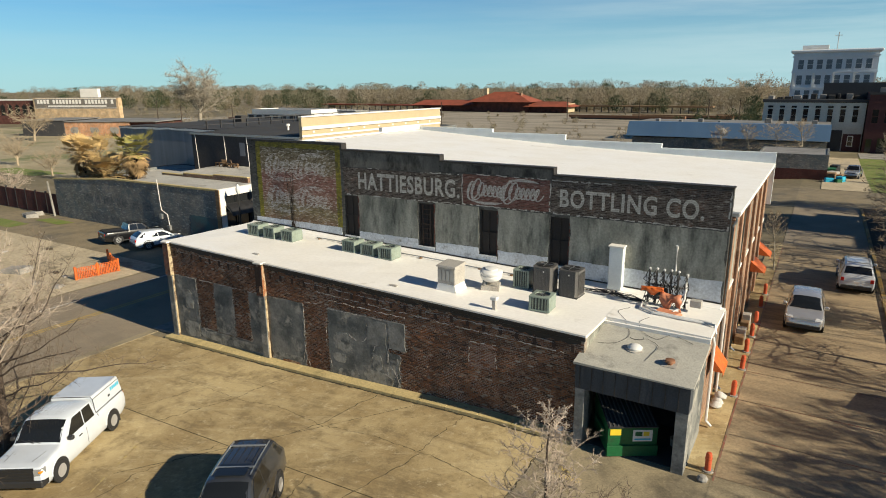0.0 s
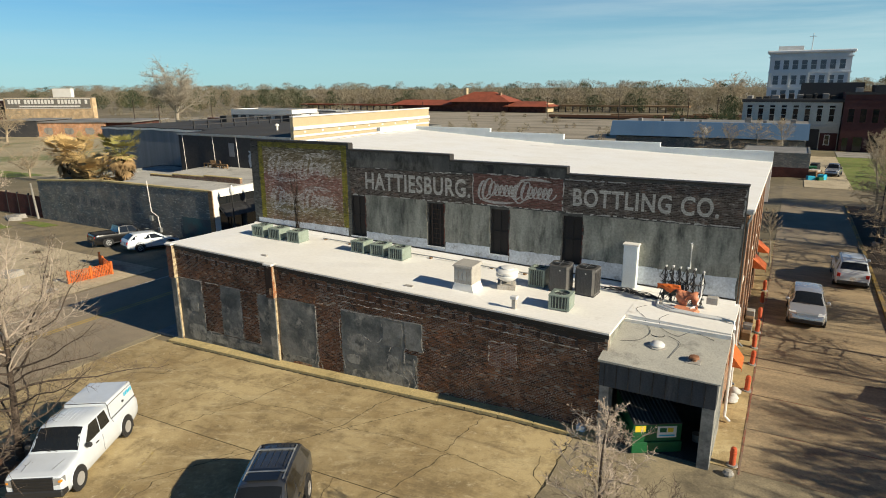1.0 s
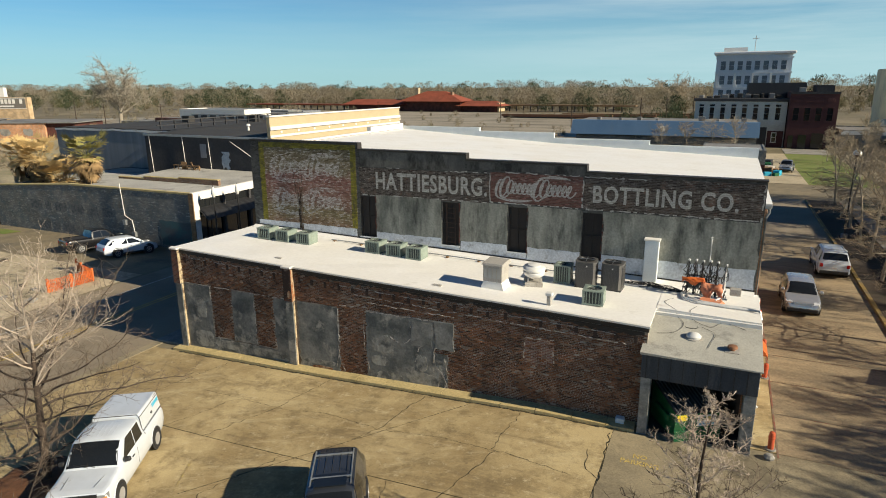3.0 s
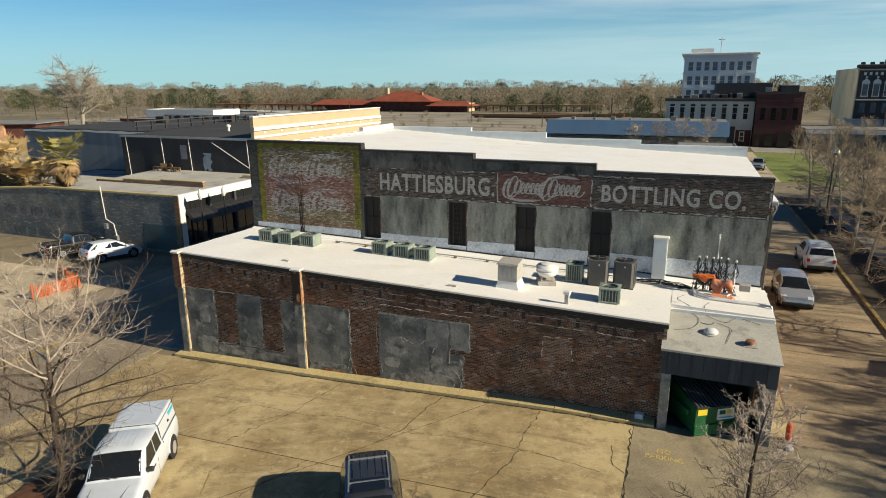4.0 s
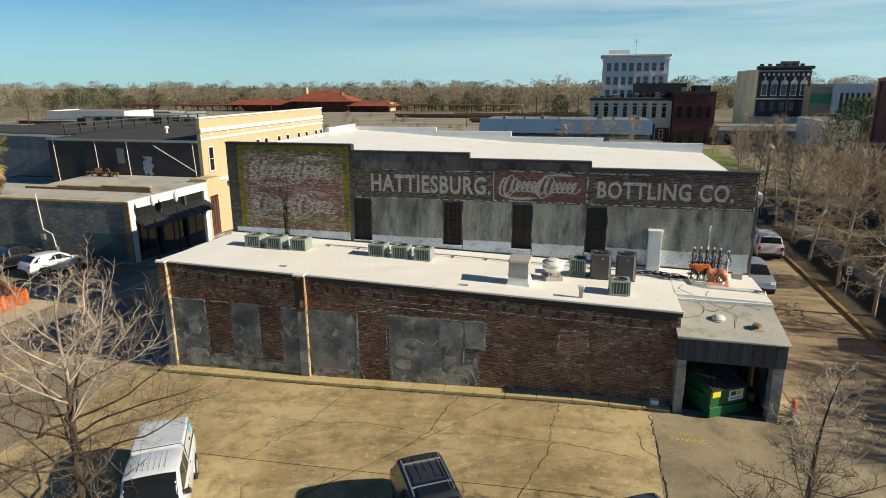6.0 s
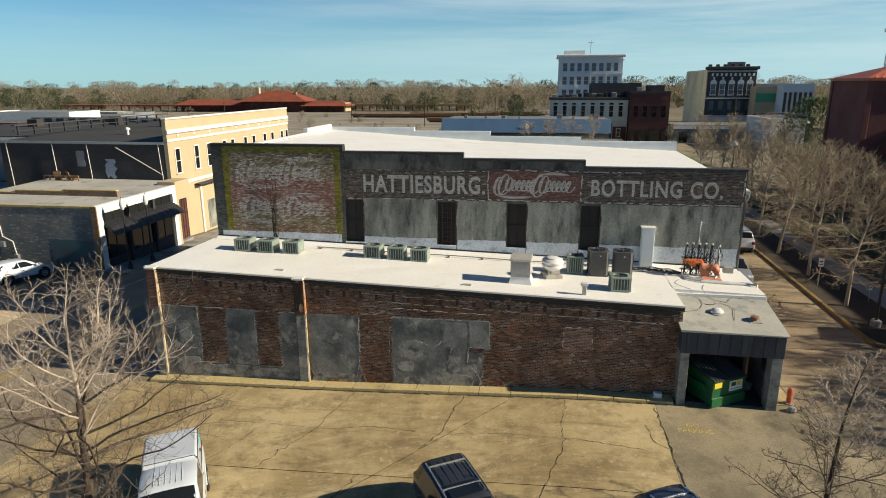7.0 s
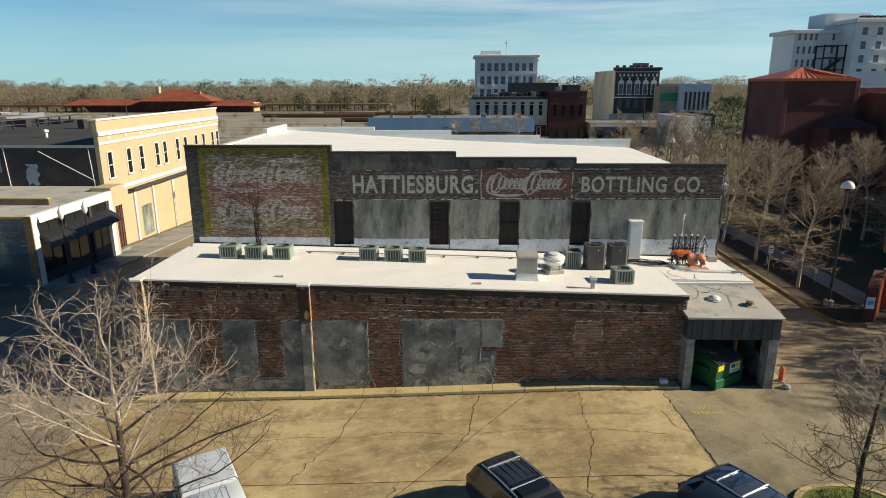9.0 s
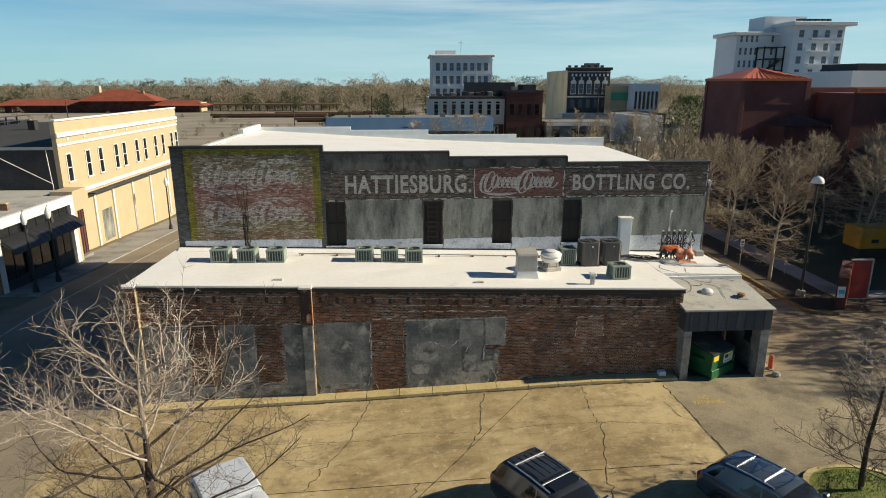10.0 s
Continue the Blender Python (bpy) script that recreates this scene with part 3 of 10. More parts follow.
def painted_brick(name, stops, fleck, lo, hi, mortar, z0=5.85, z1=10.72, bump=0.5, vary=(0.55, 1.3), flake=None, flake_lo=0.56, flake_hi=0.66):
    """Sign paint weathered brick by brick: colours by height on the wall, lime flecks that follow the courses, dark joints."""
    m, nt, p = nodes_of(name)
    co = coords(nt)
    sep = nt.nodes.new("ShaderNodeSeparateXYZ")
    nt.links.new(co, sep.inputs[0])
    com = nt.nodes.new("ShaderNodeCombineXYZ")
    nt.links.new(sep.outputs[0], com.inputs[0])
    nt.links.new(sep.outputs[2], com.inputs[1])
    b = nt.nodes.new("ShaderNodeTexBrick")
    b.inputs["Scale"].default_value, b.inputs["Brick Width"].default_value, b.inputs["Row Height"].default_value = 1.0, 0.225, 0.0755
    b.inputs["Mortar Size"].default_value, b.inputs["Mortar Smooth"].default_value, b.inputs["Bias"].default_value = 0.011, 0.3, 0.0
    b.inputs["Color1"].default_value, b.inputs["Color2"].default_value, b.inputs["Mortar"].default_value = (0, 0, 0, 1), (1, 1, 1, 1), (0.35, 0.35, 0.35, 1)
    nt.links.new(com.outputs[0], b.inputs["Vector"])
    each = b.outputs["Color"]
    wob = ramp_of(nt, noise_of(nt, co, 0.8, 5.0, 0.65), 0.2, 0.8, -0.55, 0.55)
    za = nt.nodes.new("ShaderNodeMath")
    nt.links.new(sep.outputs[2], za.inputs[0])
    nt.links.new(wob, za.inputs[1])
    cr = nt.nodes.new("ShaderNodeValToRGB")
    while len(cr.color_ramp.elements) < len(stops):
        cr.color_ramp.elements.new(0.5)
    for e, (q, c) in zip(cr.color_ramp.elements, stops):
        e.position, e.color = q, (*c, 1)
    nt.links.new(ramp_of(nt, za.outputs[0], z0, z1), cr.inputs[0])
    col = mix_of(nt, 1.0, cr.outputs[0], mix_of(nt, each, (vary[0],) * 3, (vary[1],) * 3), "MULTIPLY")
    if flake:
        col = mix_of(nt, ramp_of(nt, noise_of(nt, co, 1.7, 8.0, 0.75), flake_lo, flake_hi, 0.0, 0.9), col, flake)
    chip = nt.nodes.new("ShaderNodeMath")
    chip.operation = "MULTIPLY_ADD"
    nt.links.new(each, chip.inputs[0])
    chip.inputs[1].default_value = 0.12
    nt.links.new(noise_of(nt, co, 6.5, 9.0, 0.85, (0.62, 1, 1.9)), chip.inputs[2])
    col = mix_of(nt, ramp_of(nt, chip.outputs[0], lo, hi, 0.0, 0.92), col, fleck)
    col = mix_of(nt, ramp_of(nt, b.outputs["Fac"], 0.2, 0.9, 0.0, 0.75), col, mortar)
    nt.links.new(col, p.inputs["Base Color"])
    p.inputs["Roughness"].default_value, p.inputs["Specular IOR Level"].default_value = 0.92, 0.25
    inv = nt.nodes.new("ShaderNodeMath")
    inv.operation = "MULTIPLY_ADD"
    nt.links.new(b.outputs["Fac"], inv.inputs[0])
    inv.inputs[1].default_value = -1.0
    nt.links.new(ramp_of(nt, noise_of(nt, co, 24.0, 3.0, 0.6), 0.2, 0.8, 0.0, 0.8), inv.inputs[2])
    bump_of(nt, p, inv.outputs[0], bump, 0.007)
    return m


MURAL_STOPS = ((0.0, (0.26, 0.155, 0.085)), (0.16, (0.25, 0.20, 0.095)), (0.27, (0.24, 0.125, 0.085)), (0.45, (0.27, 0.125, 0.095)), (0.60, (0.255, 0.11, 0.09)), (0.70, (0.20, 0.155, 0.085)), (0.86, (0.135, 0.115, 0.065)), (1.0, (0.095, 0.085, 0.04)))
M["mural"] = painted_brick("faded_mural_brick", MURAL_STOPS, (0.55, 0.53, 0.49), 0.585, 0.68, (0.19, 0.155, 0.12))
M["ghost_faint"] = painted_brick("faint_white_paint", MURAL_STOPS, (0.55, 0.53, 0.50), 0.50, 0.60, (0.20, 0.165, 0.13))
M["mural_yellow"] = painted_brick("faded_yellow_painted_brick", ((0.0, (0.27, 0.235, 0.03)), (1.0, (0.21, 0.19, 0.03))), (0.10, 0.095, 0.05), 0.60, 0.70, (0.10, 0.09, 0.04), flake=(0.065, 0.062, 0.032), flake_lo=0.50, flake_hi=0.62)
M["brick_black"] = painted_brick("black_painted_brick", ((0.0, (0.055, 0.043, 0.036)), (0.80, (0.060, 0.046, 0.039)), (1.0, (0.050, 0.048, 0.044))), (0.36, 0.34, 0.30), 0.605, 0.70, (0.17, 0.155, 0.135), flake=(0.17, 0.095, 0.065), flake_lo=0.54, flake_hi=0.68, vary=(0.6, 1.5))
M["panel_red"] = painted_brick("faded_red_painted_brick", ((0.0, (0.15, 0.066, 0.053)), (1.0, (0.135, 0.062, 0.052))), (0.38, 0.34, 0.31), 0.63, 0.72, (0.16, 0.125, 0.105), flake=(0.055, 0.045, 0.04), flake_lo=0.56, flake_hi=0.68)
M["letters"] = painted_brick("worn_white_letter_paint", ((0.0, (0.47, 0.46, 0.42)), (1.0, (0.43, 0.42, 0.385))), (0.085, 0.066, 0.054), 0.665, 0.73, (0.20, 0.185, 0.16), vary=(0.8, 1.15), bump=0.3)
M["script"] = painted_brick("white_script_paint", ((0.0, (0.46, 0.45, 0.42)), (1.0, (0.42, 0.41, 0.385))), (0.13, 0.07, 0.055), 0.63, 0.70, (0.20, 0.16, 0.14), vary=(0.75, 1.15), bump=0.3)
M["brick_grey"] = painted_brick("grey_washed_brick", ((0.0, (0.115, 0.118, 0.108)), (1.0, (0.062, 0.062, 0.058))), (0.20, 0.19, 0.17), 0.655, 0.75, (0.10, 0.098, 0.09), flake=(0.035, 0.035, 0.033), flake_lo=0.50, flake_hi=0.66)


# ---- ground ----
gxs = [-4000, -1800, -900, -500, -300, -200, -150] + list(np.arange(-120, 141, 2.0)) + [180, 240, 400, 800, 1600, 4000]
gys = [-3000, -800, -300, -120, -70] + list(np.arange(-40, 201, 2.0)) + [240, 320, 480, 800, 1500, 2500, 4500]
gg = G()
gg.v = [(float(x), float(y), gz(x, y)) for y in gys for x in gxs]
nxg = len(gxs)
gg.f = [(j * nxg + i, j * nxg + i + 1, (j + 1) * nxg + i + 1, (j + 1) * nxg + i) for j in range(len(gys) - 1) for i in range(nxg - 1)]
thing("ground", gg, M["far_ground"], "brown winter ground that reaches the tree line", "ground", kind="structure")

thing("street", sheet(-45.6, -60, -34.0, 150, 0.03), M["asphalt"], "worn grey asphalt street beside the brick building", "road", kind="structure")
thing("cross_street", sheet(-140, 83, 160, 97, 0.036, 2.0), M["drive"], "pale concrete cross street beyond the buildings", "road", kind="structure")
thing("sandy_lot", sheet(-110, -20, -46.0, 30.6, 0.02, 2.0), M["dirt"], "bare sandy lot with broken slabs", "ground", kind="structure")
thing("parking_lot", sheet(-80, 30.6, -46.0, 38.4, 0.03, 1.5), M["drive"], "stained concrete parking area by a painted wall", "parking", kind="structure")
thing("street_edge", sheet(-34.0, -60, -33.4, 21.4, 0.035, 1.0, 0.2), M["drive_tan"], "concrete gutter strip along the street", "pavement", kind="structure")
thing("west_pavement", sheet(-49.2, 38.4, -45.6, 83, 0.14, 1.0, 0.3), M["path"], "raised pavement in front of the shops", "pavement", kind="structure")
thing("building_pavement", sheet(-34.0, 21.4, -31.7, 83, 0.12, 1.0, 0.3), M["path"], "raised pavement beside the brick building", "pavement", kind="structure")
thing("driveway", sheet(-7.72, -60, -1.9, 21.3, 0.012, 1.0), M["drive_tan"], "grey concrete driveway beside the loading dock", "road", kind="structure")
thing("wall_strip", sheet(-2.9, 21.3, -1.9, 60, 0.05, 1.0, 0.2), M["concrete"], "narrow tan concrete strip under the side wall", "pavement", kind="structure")
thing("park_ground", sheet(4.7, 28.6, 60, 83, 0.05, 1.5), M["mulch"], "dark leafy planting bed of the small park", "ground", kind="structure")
thing("side_yard", sheet(-1.9, -60, 40, 21.3, 0.018, 1.5), M["drive_tan"], "worn concrete yard by the side road", "ground", kind="structure")
thing("park_apron", sheet(4.4, 21.3, 60, 28.5, 0.02, 1.0), M["road"], "brown concrete apron by the park kerb", "ground", kind="structure")
# olive set darker than the open grass, with the park's shade in it
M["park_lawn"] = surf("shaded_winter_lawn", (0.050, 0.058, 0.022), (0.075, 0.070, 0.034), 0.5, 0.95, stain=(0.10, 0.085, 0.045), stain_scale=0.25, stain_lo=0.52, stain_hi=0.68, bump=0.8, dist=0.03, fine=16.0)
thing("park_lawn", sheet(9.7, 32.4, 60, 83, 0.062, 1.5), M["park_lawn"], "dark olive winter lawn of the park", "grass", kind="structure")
thing("park_path", sheet(8.0, 31.2, 9.7, 83, 0.09, 1.0, 0.1), M["path"], "pale curved park pavement", "pavement", kind="structure")
thing("park_path", sheet(9.7, 30.9, 22, 32.4, 0.085, 1.0, 0.1), M["path"], "pale park pavement between the beds", "pavement", kind="structure")
thing("far_road", sheet(-1.9, 60, 4.4, 83, 0.032, 1.0), M["asphalt"], "dark asphalt end of the side road", "road", kind="structure")
thing("yard_dirt", sheet(0.5, 97.2, 6.2, 146, 0.05, 2.0), M["dirt"], "bare tan yard beside the far lawn", "ground", kind="structure")
thing("far_lot", sheet(15.0, 97.2, 90, 157, 0.045, 2.5), M["drive_tan"], "worn tan parking lot beyond the park", "parking", kind="structure")
thing("lawn", sheet(6.2, 97.2, 15, 146, 0.05, 2.0), M["grass"], "sunlit green lawn beyond the cross street", "grass", kind="structure")
thing("lot_slab", sheet(6.5, 146.2, 15, 158, 0.06, 2.0, 0.1), M["path"], "pale concrete slab before the dark red building", "pavement", kind="structure")
thing("winter_field", sheet(-330, 62, -100, 178, 0.03, 6.0), M["dry_grass"], "dry tan field with worn green patches", "ground", kind="structure")
M["ballast"] = surf("pale_rail_ballast", (0.36, 0.31, 0.235), (0.27, 0.235, 0.18), 0.08, 0.95, stain=(0.15, 0.125, 0.085), stain_scale=0.06, stain_lo=0.50, stain_hi=0.66, bump=0.3, fine=2.0, stretch=(0.4, 1.6, 1.0))
thing("rail_yard", sheet(-330, 180, 6, 390, 0.034, 6.0), M["ballast"], "bare ground of the railway yard", "ground", kind="structure")
for x0, y0, w, d in ((-76, 35.2, 5, 1.8), (-80, 31.5, 6, 2.2), (-148, 60, 20, 7), (-80, 31.5, 2, 1)):
    thing("grass_patch", sheet(x0, y0, x0 + w, y0 + d, 0.06, 1.0), M["grass"], "patch of green grass on the lot", "grass", "grass patches", kind="structure")


def strip(x0, x1, y0, y1, up):
    return sheet(x0, y0, x1, y1, up, 1.0)


for x in (-39.95, -39.62):
    thing("yellow_line", strip(x, x + 0.17, -60, 83, 0.036), M["yellow_line"], "worn yellow centre line on the street", "road marking", "centre lines", kind="structure")
thing("white_line", strip(-43.5, -43.36, -60, 83, 0.036), M["white_line"], "worn white edge line on the street", "road marking", kind="structure")

# yellow kerb of the park, with its rounded return
kerb_g = G()
pts = [(4.55, y) for y in np.arange(82.5, 30.2, -2.0)] + [(4.6, 29.6), (4.8, 28.9), (5.3, 28.5), (6.2, 28.4)]
for (ax, ay), (bx, by) in zip(pts, pts[1:]):
    d = Vector((bx - ax, by - ay, 0)).normalized()
    n = Vector((-d.y, d.x, 0)) * 0.14
    za, zb = gz(ax, ay), gz(bx, by)
    kerb_g.hexa([(ax - n.x, ay - n.y, za - 0.1), (bx - n.x, by - n.y, zb - 0.1), (bx + n.x, by + n.y, zb - 0.1), (ax + n.x, ay + n.y, za - 0.1),
                 (ax - n.x * 0.8, ay - n.y * 0.8, za + 0.16), (bx - n.x * 0.8, by - n.y * 0.8, zb + 0.16), (bx + n.x * 0.8, by + n.y * 0.8, zb + 0.16), (ax + n.x * 0.8, ay + n.y * 0.8, za + 0.16)])
M["kerb_yellow"] = surf("worn_yellow_kerb_paint", (0.34, 0.215, 0.045), (0.22, 0.155, 0.06), 0.9, 0.8, stain=(0.13, 0.105, 0.07), stain_scale=0.8, stain_lo=0.46, stain_hi=0.62)
thing("park_kerb", kerb_g, M["kerb_yellow"], "worn yellow painted kerb along the park bed", "kerb", kind="structure")

# parking bay lines on the lot
wear = random.Random(23)
for bx, by in ((-21.2, 10.6), (-18.2, 9.2), (-12.3, 9.2)):
    g = G()
    d, n = Vector((0.475, -0.88, 0)), Vector((0.88, 0.475, 0))
    q = -2.4
    while q < 2.3:
        w = wear.uniform(0.15, 0.7)
        k = wear.uniform(0.02, 0.05)
        a, b, o = Vector((bx, by, 0)) + d * q, Vector((bx, by, 0)) + d * (q + w), n * wear.uniform(-0.015, 0.015)
        g.add([(p.x, p.y, gz(p.x, p.y) + 0.034) for p in (a - n * k + o, b - n * k * 0.7 + o, b + n * k + o, a + n * k * 0.8 + o)], [(0, 1, 2, 3)])
        q += w + wear.uniform(0.02, 0.5)
    thing("bay_line", g, M["yellow_faint"], "faded broken yellow parking bay line on the concrete", "road marking", "bay lines", kind="structure")


# ---- the bottling works ----
X0, X1 = -31.65, -2.9
YF, YU, YB = 21.4, 28.0, 47.6
works = root("brick_building", "old two-part brick works with painted wall signs and white roofs", "building")


def low_roof(x, y=YF):
    return 5.52 - 0.0261 * (x + 31.7) - 0.02 * (y - YF)


def rough_panel(x0, x1, z0, z1, seed, jag=0.07, step=0.22):
    """Outline of a hand-trowelled patch."""
    r = random.Random(seed)
    pts = []
    n = max(2, int((x1 - x0) / step))
    m = max(2, int((z1 - z0) / step))
    pts += [(x0 + (x1 - x0) * i / n, z0 + r.uniform(-jag, jag)) for i in range(n)]
    pts += [(x1 + r.uniform(-jag, jag), z0 + (z1 - z0) * i / m) for i in range(m)]
    pts += [(x1 - (x1 - x0) * i / n, z1 + r.uniform(-jag, jag) * 0.3) for i in range(n)]
    pts += [(x0 + r.uniform(-jag, jag), z1 - (z1 - z0) * i / m) for i in range(m)]
    return pts


def blob(x0, x1, z0, z1, seed, jag=0.22):
    """Uneven rounded outline of a stain."""
    r = random.Random(seed)
    ph = [(k, r.uniform(0, 6.28), r.uniform(0.4, 1.0) / k ** 0.6) for k in (2, 3, 5, 7, 11)]
    out = []
    for i in range(36):
        t = 2 * math.pi * i / 36
        q = 1 + jag * sum(a * math.sin(k * t + p) for k, p, a in ph) * 0.6
        c, s = math.cos(t), math.sin(t)
        sq = 1 / max(abs(c), abs(s)) ** 0.5
        out.append(((x0 + x1) / 2 + (x1 - x0) / 2 * c * q * sq * 0.85, (z0 + z1) / 2 + (z1 - z0) / 2 * s * q * sq * 0.85))
    return out


# lower front range
g = G()
g.prism([(-31.7, -0.9), (-6.78, -0.1), (-6.78, low_roof(-6.78) - 0.03), (-31.7, low_roof(-31.7) - 0.03)], YF, YF + 0.3)
front_wall = part("wall", g, M["mortar_bed"], works, "weathered red brick front wall")
g = G()
g.prism([(YF + 0.3, -0.9), (YU, -0.9), (YU, low_roof(-31.7, YU) - 0.03), (YF + 0.3, low_roof(-31.7) - 0.03)], -31.7, -31.4, "x")
part("wall", g, M["brick_front"], works)
g = G()
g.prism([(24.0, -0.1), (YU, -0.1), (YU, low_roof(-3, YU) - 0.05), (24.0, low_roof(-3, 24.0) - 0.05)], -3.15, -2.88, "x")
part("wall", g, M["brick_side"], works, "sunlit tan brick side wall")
# back wall of the dock bay, charcoal to carry the bay's shade
g = G()
g.prism([(-7.1, 0.0), (-3.15, 0.0), (-3.15, low_roof(-3, 24.0) - 0.05), (-7.1, low_roof(-7, 24.0) - 0.05)], 24.0, 24.25)
part("wall", g, M["dark_render"], works)
g = G()
g.prism([(21.7, 0.0), (24.0, 0.0), (24.0, low_roof(-7, 24.0) - 0.05), (21.7, low_roof(-7, 21.7) - 0.05)], -7.05, -6.78, "x")
part("wall", g, M["stucco"], works)


def roof_quad(g, x0, y0, x1, y1, t=0.12, lift=0.0):
    z = [low_roof(x, y) + lift for x, y in ((x0, y0), (x1, y0), (x1, y1), (x0, y1))]
    g.hexa([(x0, y0, z[0] - t), (x1, y0, z[1] - t), (x1, y1, z[2] - t), (x0, y1, z[3] - t), (x0, y0, z[0]), (x1, y0, z[1]), (x1, y1, z[2]), (x0, y1, z[3])])


g = G()
n = 14
roof_rows = [YF - 0.06, 22.6, 23.9, 24.62, 25.7, 26.9, YU]
random.seed(4)
xs = [-31.85 + (-6.75 + 31.85) * i / n for i in range(n + 1)]
bumps = {(i, j): random.uniform(-0.025, 0.02) if 0 < j < 6 else 0 for i in range(n + 1) for j in range(7)}
vs = [(x, y, low_roof(x, y) + bumps[i, j]) for j, y in enumerate(roof_rows) for i, x in enumerate(xs)]
g.add(vs, [(j * (n + 1) + i, j * (n + 1) + i + 1, (j + 1) * (n + 1) + i + 1, (j + 1) * (n + 1) + i) for j in range(6) for i in range(n)])
part("roof", g, M["membrane"], works, "white roof membrane, slightly stained")
g = G()
roof_quad(g, -31.85, YF - 0.06, -6.75, YU, 0.1, -0.03)
part("roof_deck", g, M["membrane"], works)
g = G()
roof_quad(g, -6.75, 23.96, -2.72, YU, 0.16)
part("roof", g, M["membrane"], works, "white roof membrane over the corner")
# black drip edge and rolled membrane along the front
g = G()
g.prism([(-31.87, low_roof(-31.87) - 0.22), (-6.74, low_roof(-6.74) - 0.22), (-6.74, low_roof(-6.74) - 0.02), (-31.87, low_roof(-31.87) - 0.02)], YF - 0.07, YF - 0.004)
part("drip_edge", g, M["coping"], works, "black tarred edge under the roof")
g = G()
g.prism([(-31.9, low_roof(-31.9) - 0.04), (-6.72, low_roof(-6.72) - 0.04), (-6.72, low_roof(-6.72) + 0.035), (-31.9, low_roof(-31.9) + 0.035)], YF - 0.1, YF + 0.06)
part("roof_edge", g, M["white_trim"], works, "white folded roof edge")
# pilasters, with low sun painted pale and orange onto their right faces
for xp, w, top in ((-24.0, 0.46, 0.08), (-31.52, 0.42, 0.08)):
    g = G()
    g.box(xp - w / 2, YF - 0.16, -0.9, xp + w / 2, YF - 0.003, 3.55, 0.02)
    part("pilaster", g, M["render_blue"], works, "rendered grey pilaster")
    part("pilaster_flank", G().box(xp + w / 2 + 0.001, YF - 0.13, -0.5, xp + w / 2 + 0.02, YF - 0.003, 3.5), M["flank_sunlit"], works, "pilaster edge coloured pale for the sun on it")
    part("pilaster_flank", G().box(xp + w / 2 + 0.022, YF - 0.235, 3.56, xp + w / 2 + 0.035, YF - 0.003, low_roof(xp) - 0.1), M["flank_rust" if xp > -25 else "flank_sunlit"], works, "stained upper pilaster edge, brightened for the sun on it")
    if xp > -25:
        part("rust_stain", G().prism(blob(xp - 0.02, xp + 0.22, 3.65, 4.15, 31), YF - 0.246, YF - 0.241), M["flank_rust"], works, "rust stain on the pilaster head")
    g = G()
    g.box(xp - w / 2 - 0.02, YF - 0.24, 3.55, xp + w / 2 + 0.02, YF - 0.003, low_roof(xp) - 0.05, 0.015)
    part("pilaster_head", g, M["brick_front"], works, "rust-stained brick pilaster head")
    g = G()
    g.box(xp - w / 2 - 0.06, YF - 0.3, low_roof(xp) - 0.05, xp + w / 2 + 0.06, YF + 0.1, low_roof(xp) + 0.05, 0.02)
    part("pilaster_cap", g, M["white_trim"], works)
M["lime"] = surf("limey_cement", (0.42, 0.405, 0.355), (0.25, 0.245, 0.22), 1.6, 0.95, hard=0.12, stain=(0.13, 0.135, 0.13), stain_scale=1.6, stain_lo=0.50, stain_hi=0.62, bump=0.5, fine=9.0)
# rendered patches over former openings
for x0, x1, z0, z1, mk, y in ((-31.25, -29.4, -0.6, 3.58, "render_blue", 0.020), (-27.9, -26.4, 0.7, 3.55, "render_blue", 0.020), (-25.1, -24.12, 0.6, 3.52, "render_blue", 0.020),
                              (-29.4, -24.12, -0.6, 0.65, "render_blue", 0.016), (-23.6, -21.2, -0.3, 3.55, "render_blue", 0.022), (-19.6, -16.0, -0.1, 3.62, "render_blue", 0.024),
                              (-16.3, -15.35, -0.1, 2.1, "render_blue", 0.020), (-17.2, -16.1, 2.3, 3.5, "render_pale", 0.032), (-15.95, -15.05, 2.36, 3.66, "render_pale", 0.030)):
    g = G()
    g.prism(rough_panel(x0, x1, z0, z1, int(-x0 * 100)), YF - y, YF - 0.002)
    part("render_patch", g, M[mk], works, "trowelled grey cement patch")
for i, (x0, x1, z0, z1) in enumerate(((-31.1, -29.3, -0.1, 1.0), (-29.6, -27.0, 0.05, 0.62), (-26.9, -24.3, 0.1, 0.62), (-19.2, -17.6, 0.15, 0.75), (-17.7, -15.6, 0.2, 1.05), (-18.9, -18.2, 1.6, 2.6), (-23.5, -21.3, 0.30, 0.62), (-17.0, -16.3, 1.0, 1.9), (-30.6, -29.7, 1.6, 2.9), (-19.4, -18.5, 0.9, 1.5))):
    part("lime_stain", G().prism(blob(x0, x1, z0, z1, 900 + i), YF - 0.0262 - 0.0004 * i, YF - 0.018), M["lime"], works, "pale lime bloom on the cement")
part("rust_stain", G().prism(blob(-23.0, -21.5, -0.02, 0.30, 951), YF - 0.0305, YF - 0.018), M["flank_rust"], works, "rusty damp stain at the wall foot")
M["mortar_line"] = surf("pale_mortar_edge", (0.62, 0.58, 0.52), (0.42, 0.38, 0.33), 3.0, 0.95, stain=(0.16, 0.12, 0.09), stain_scale=3.0, stain_lo=0.52, stain_hi=0.62)


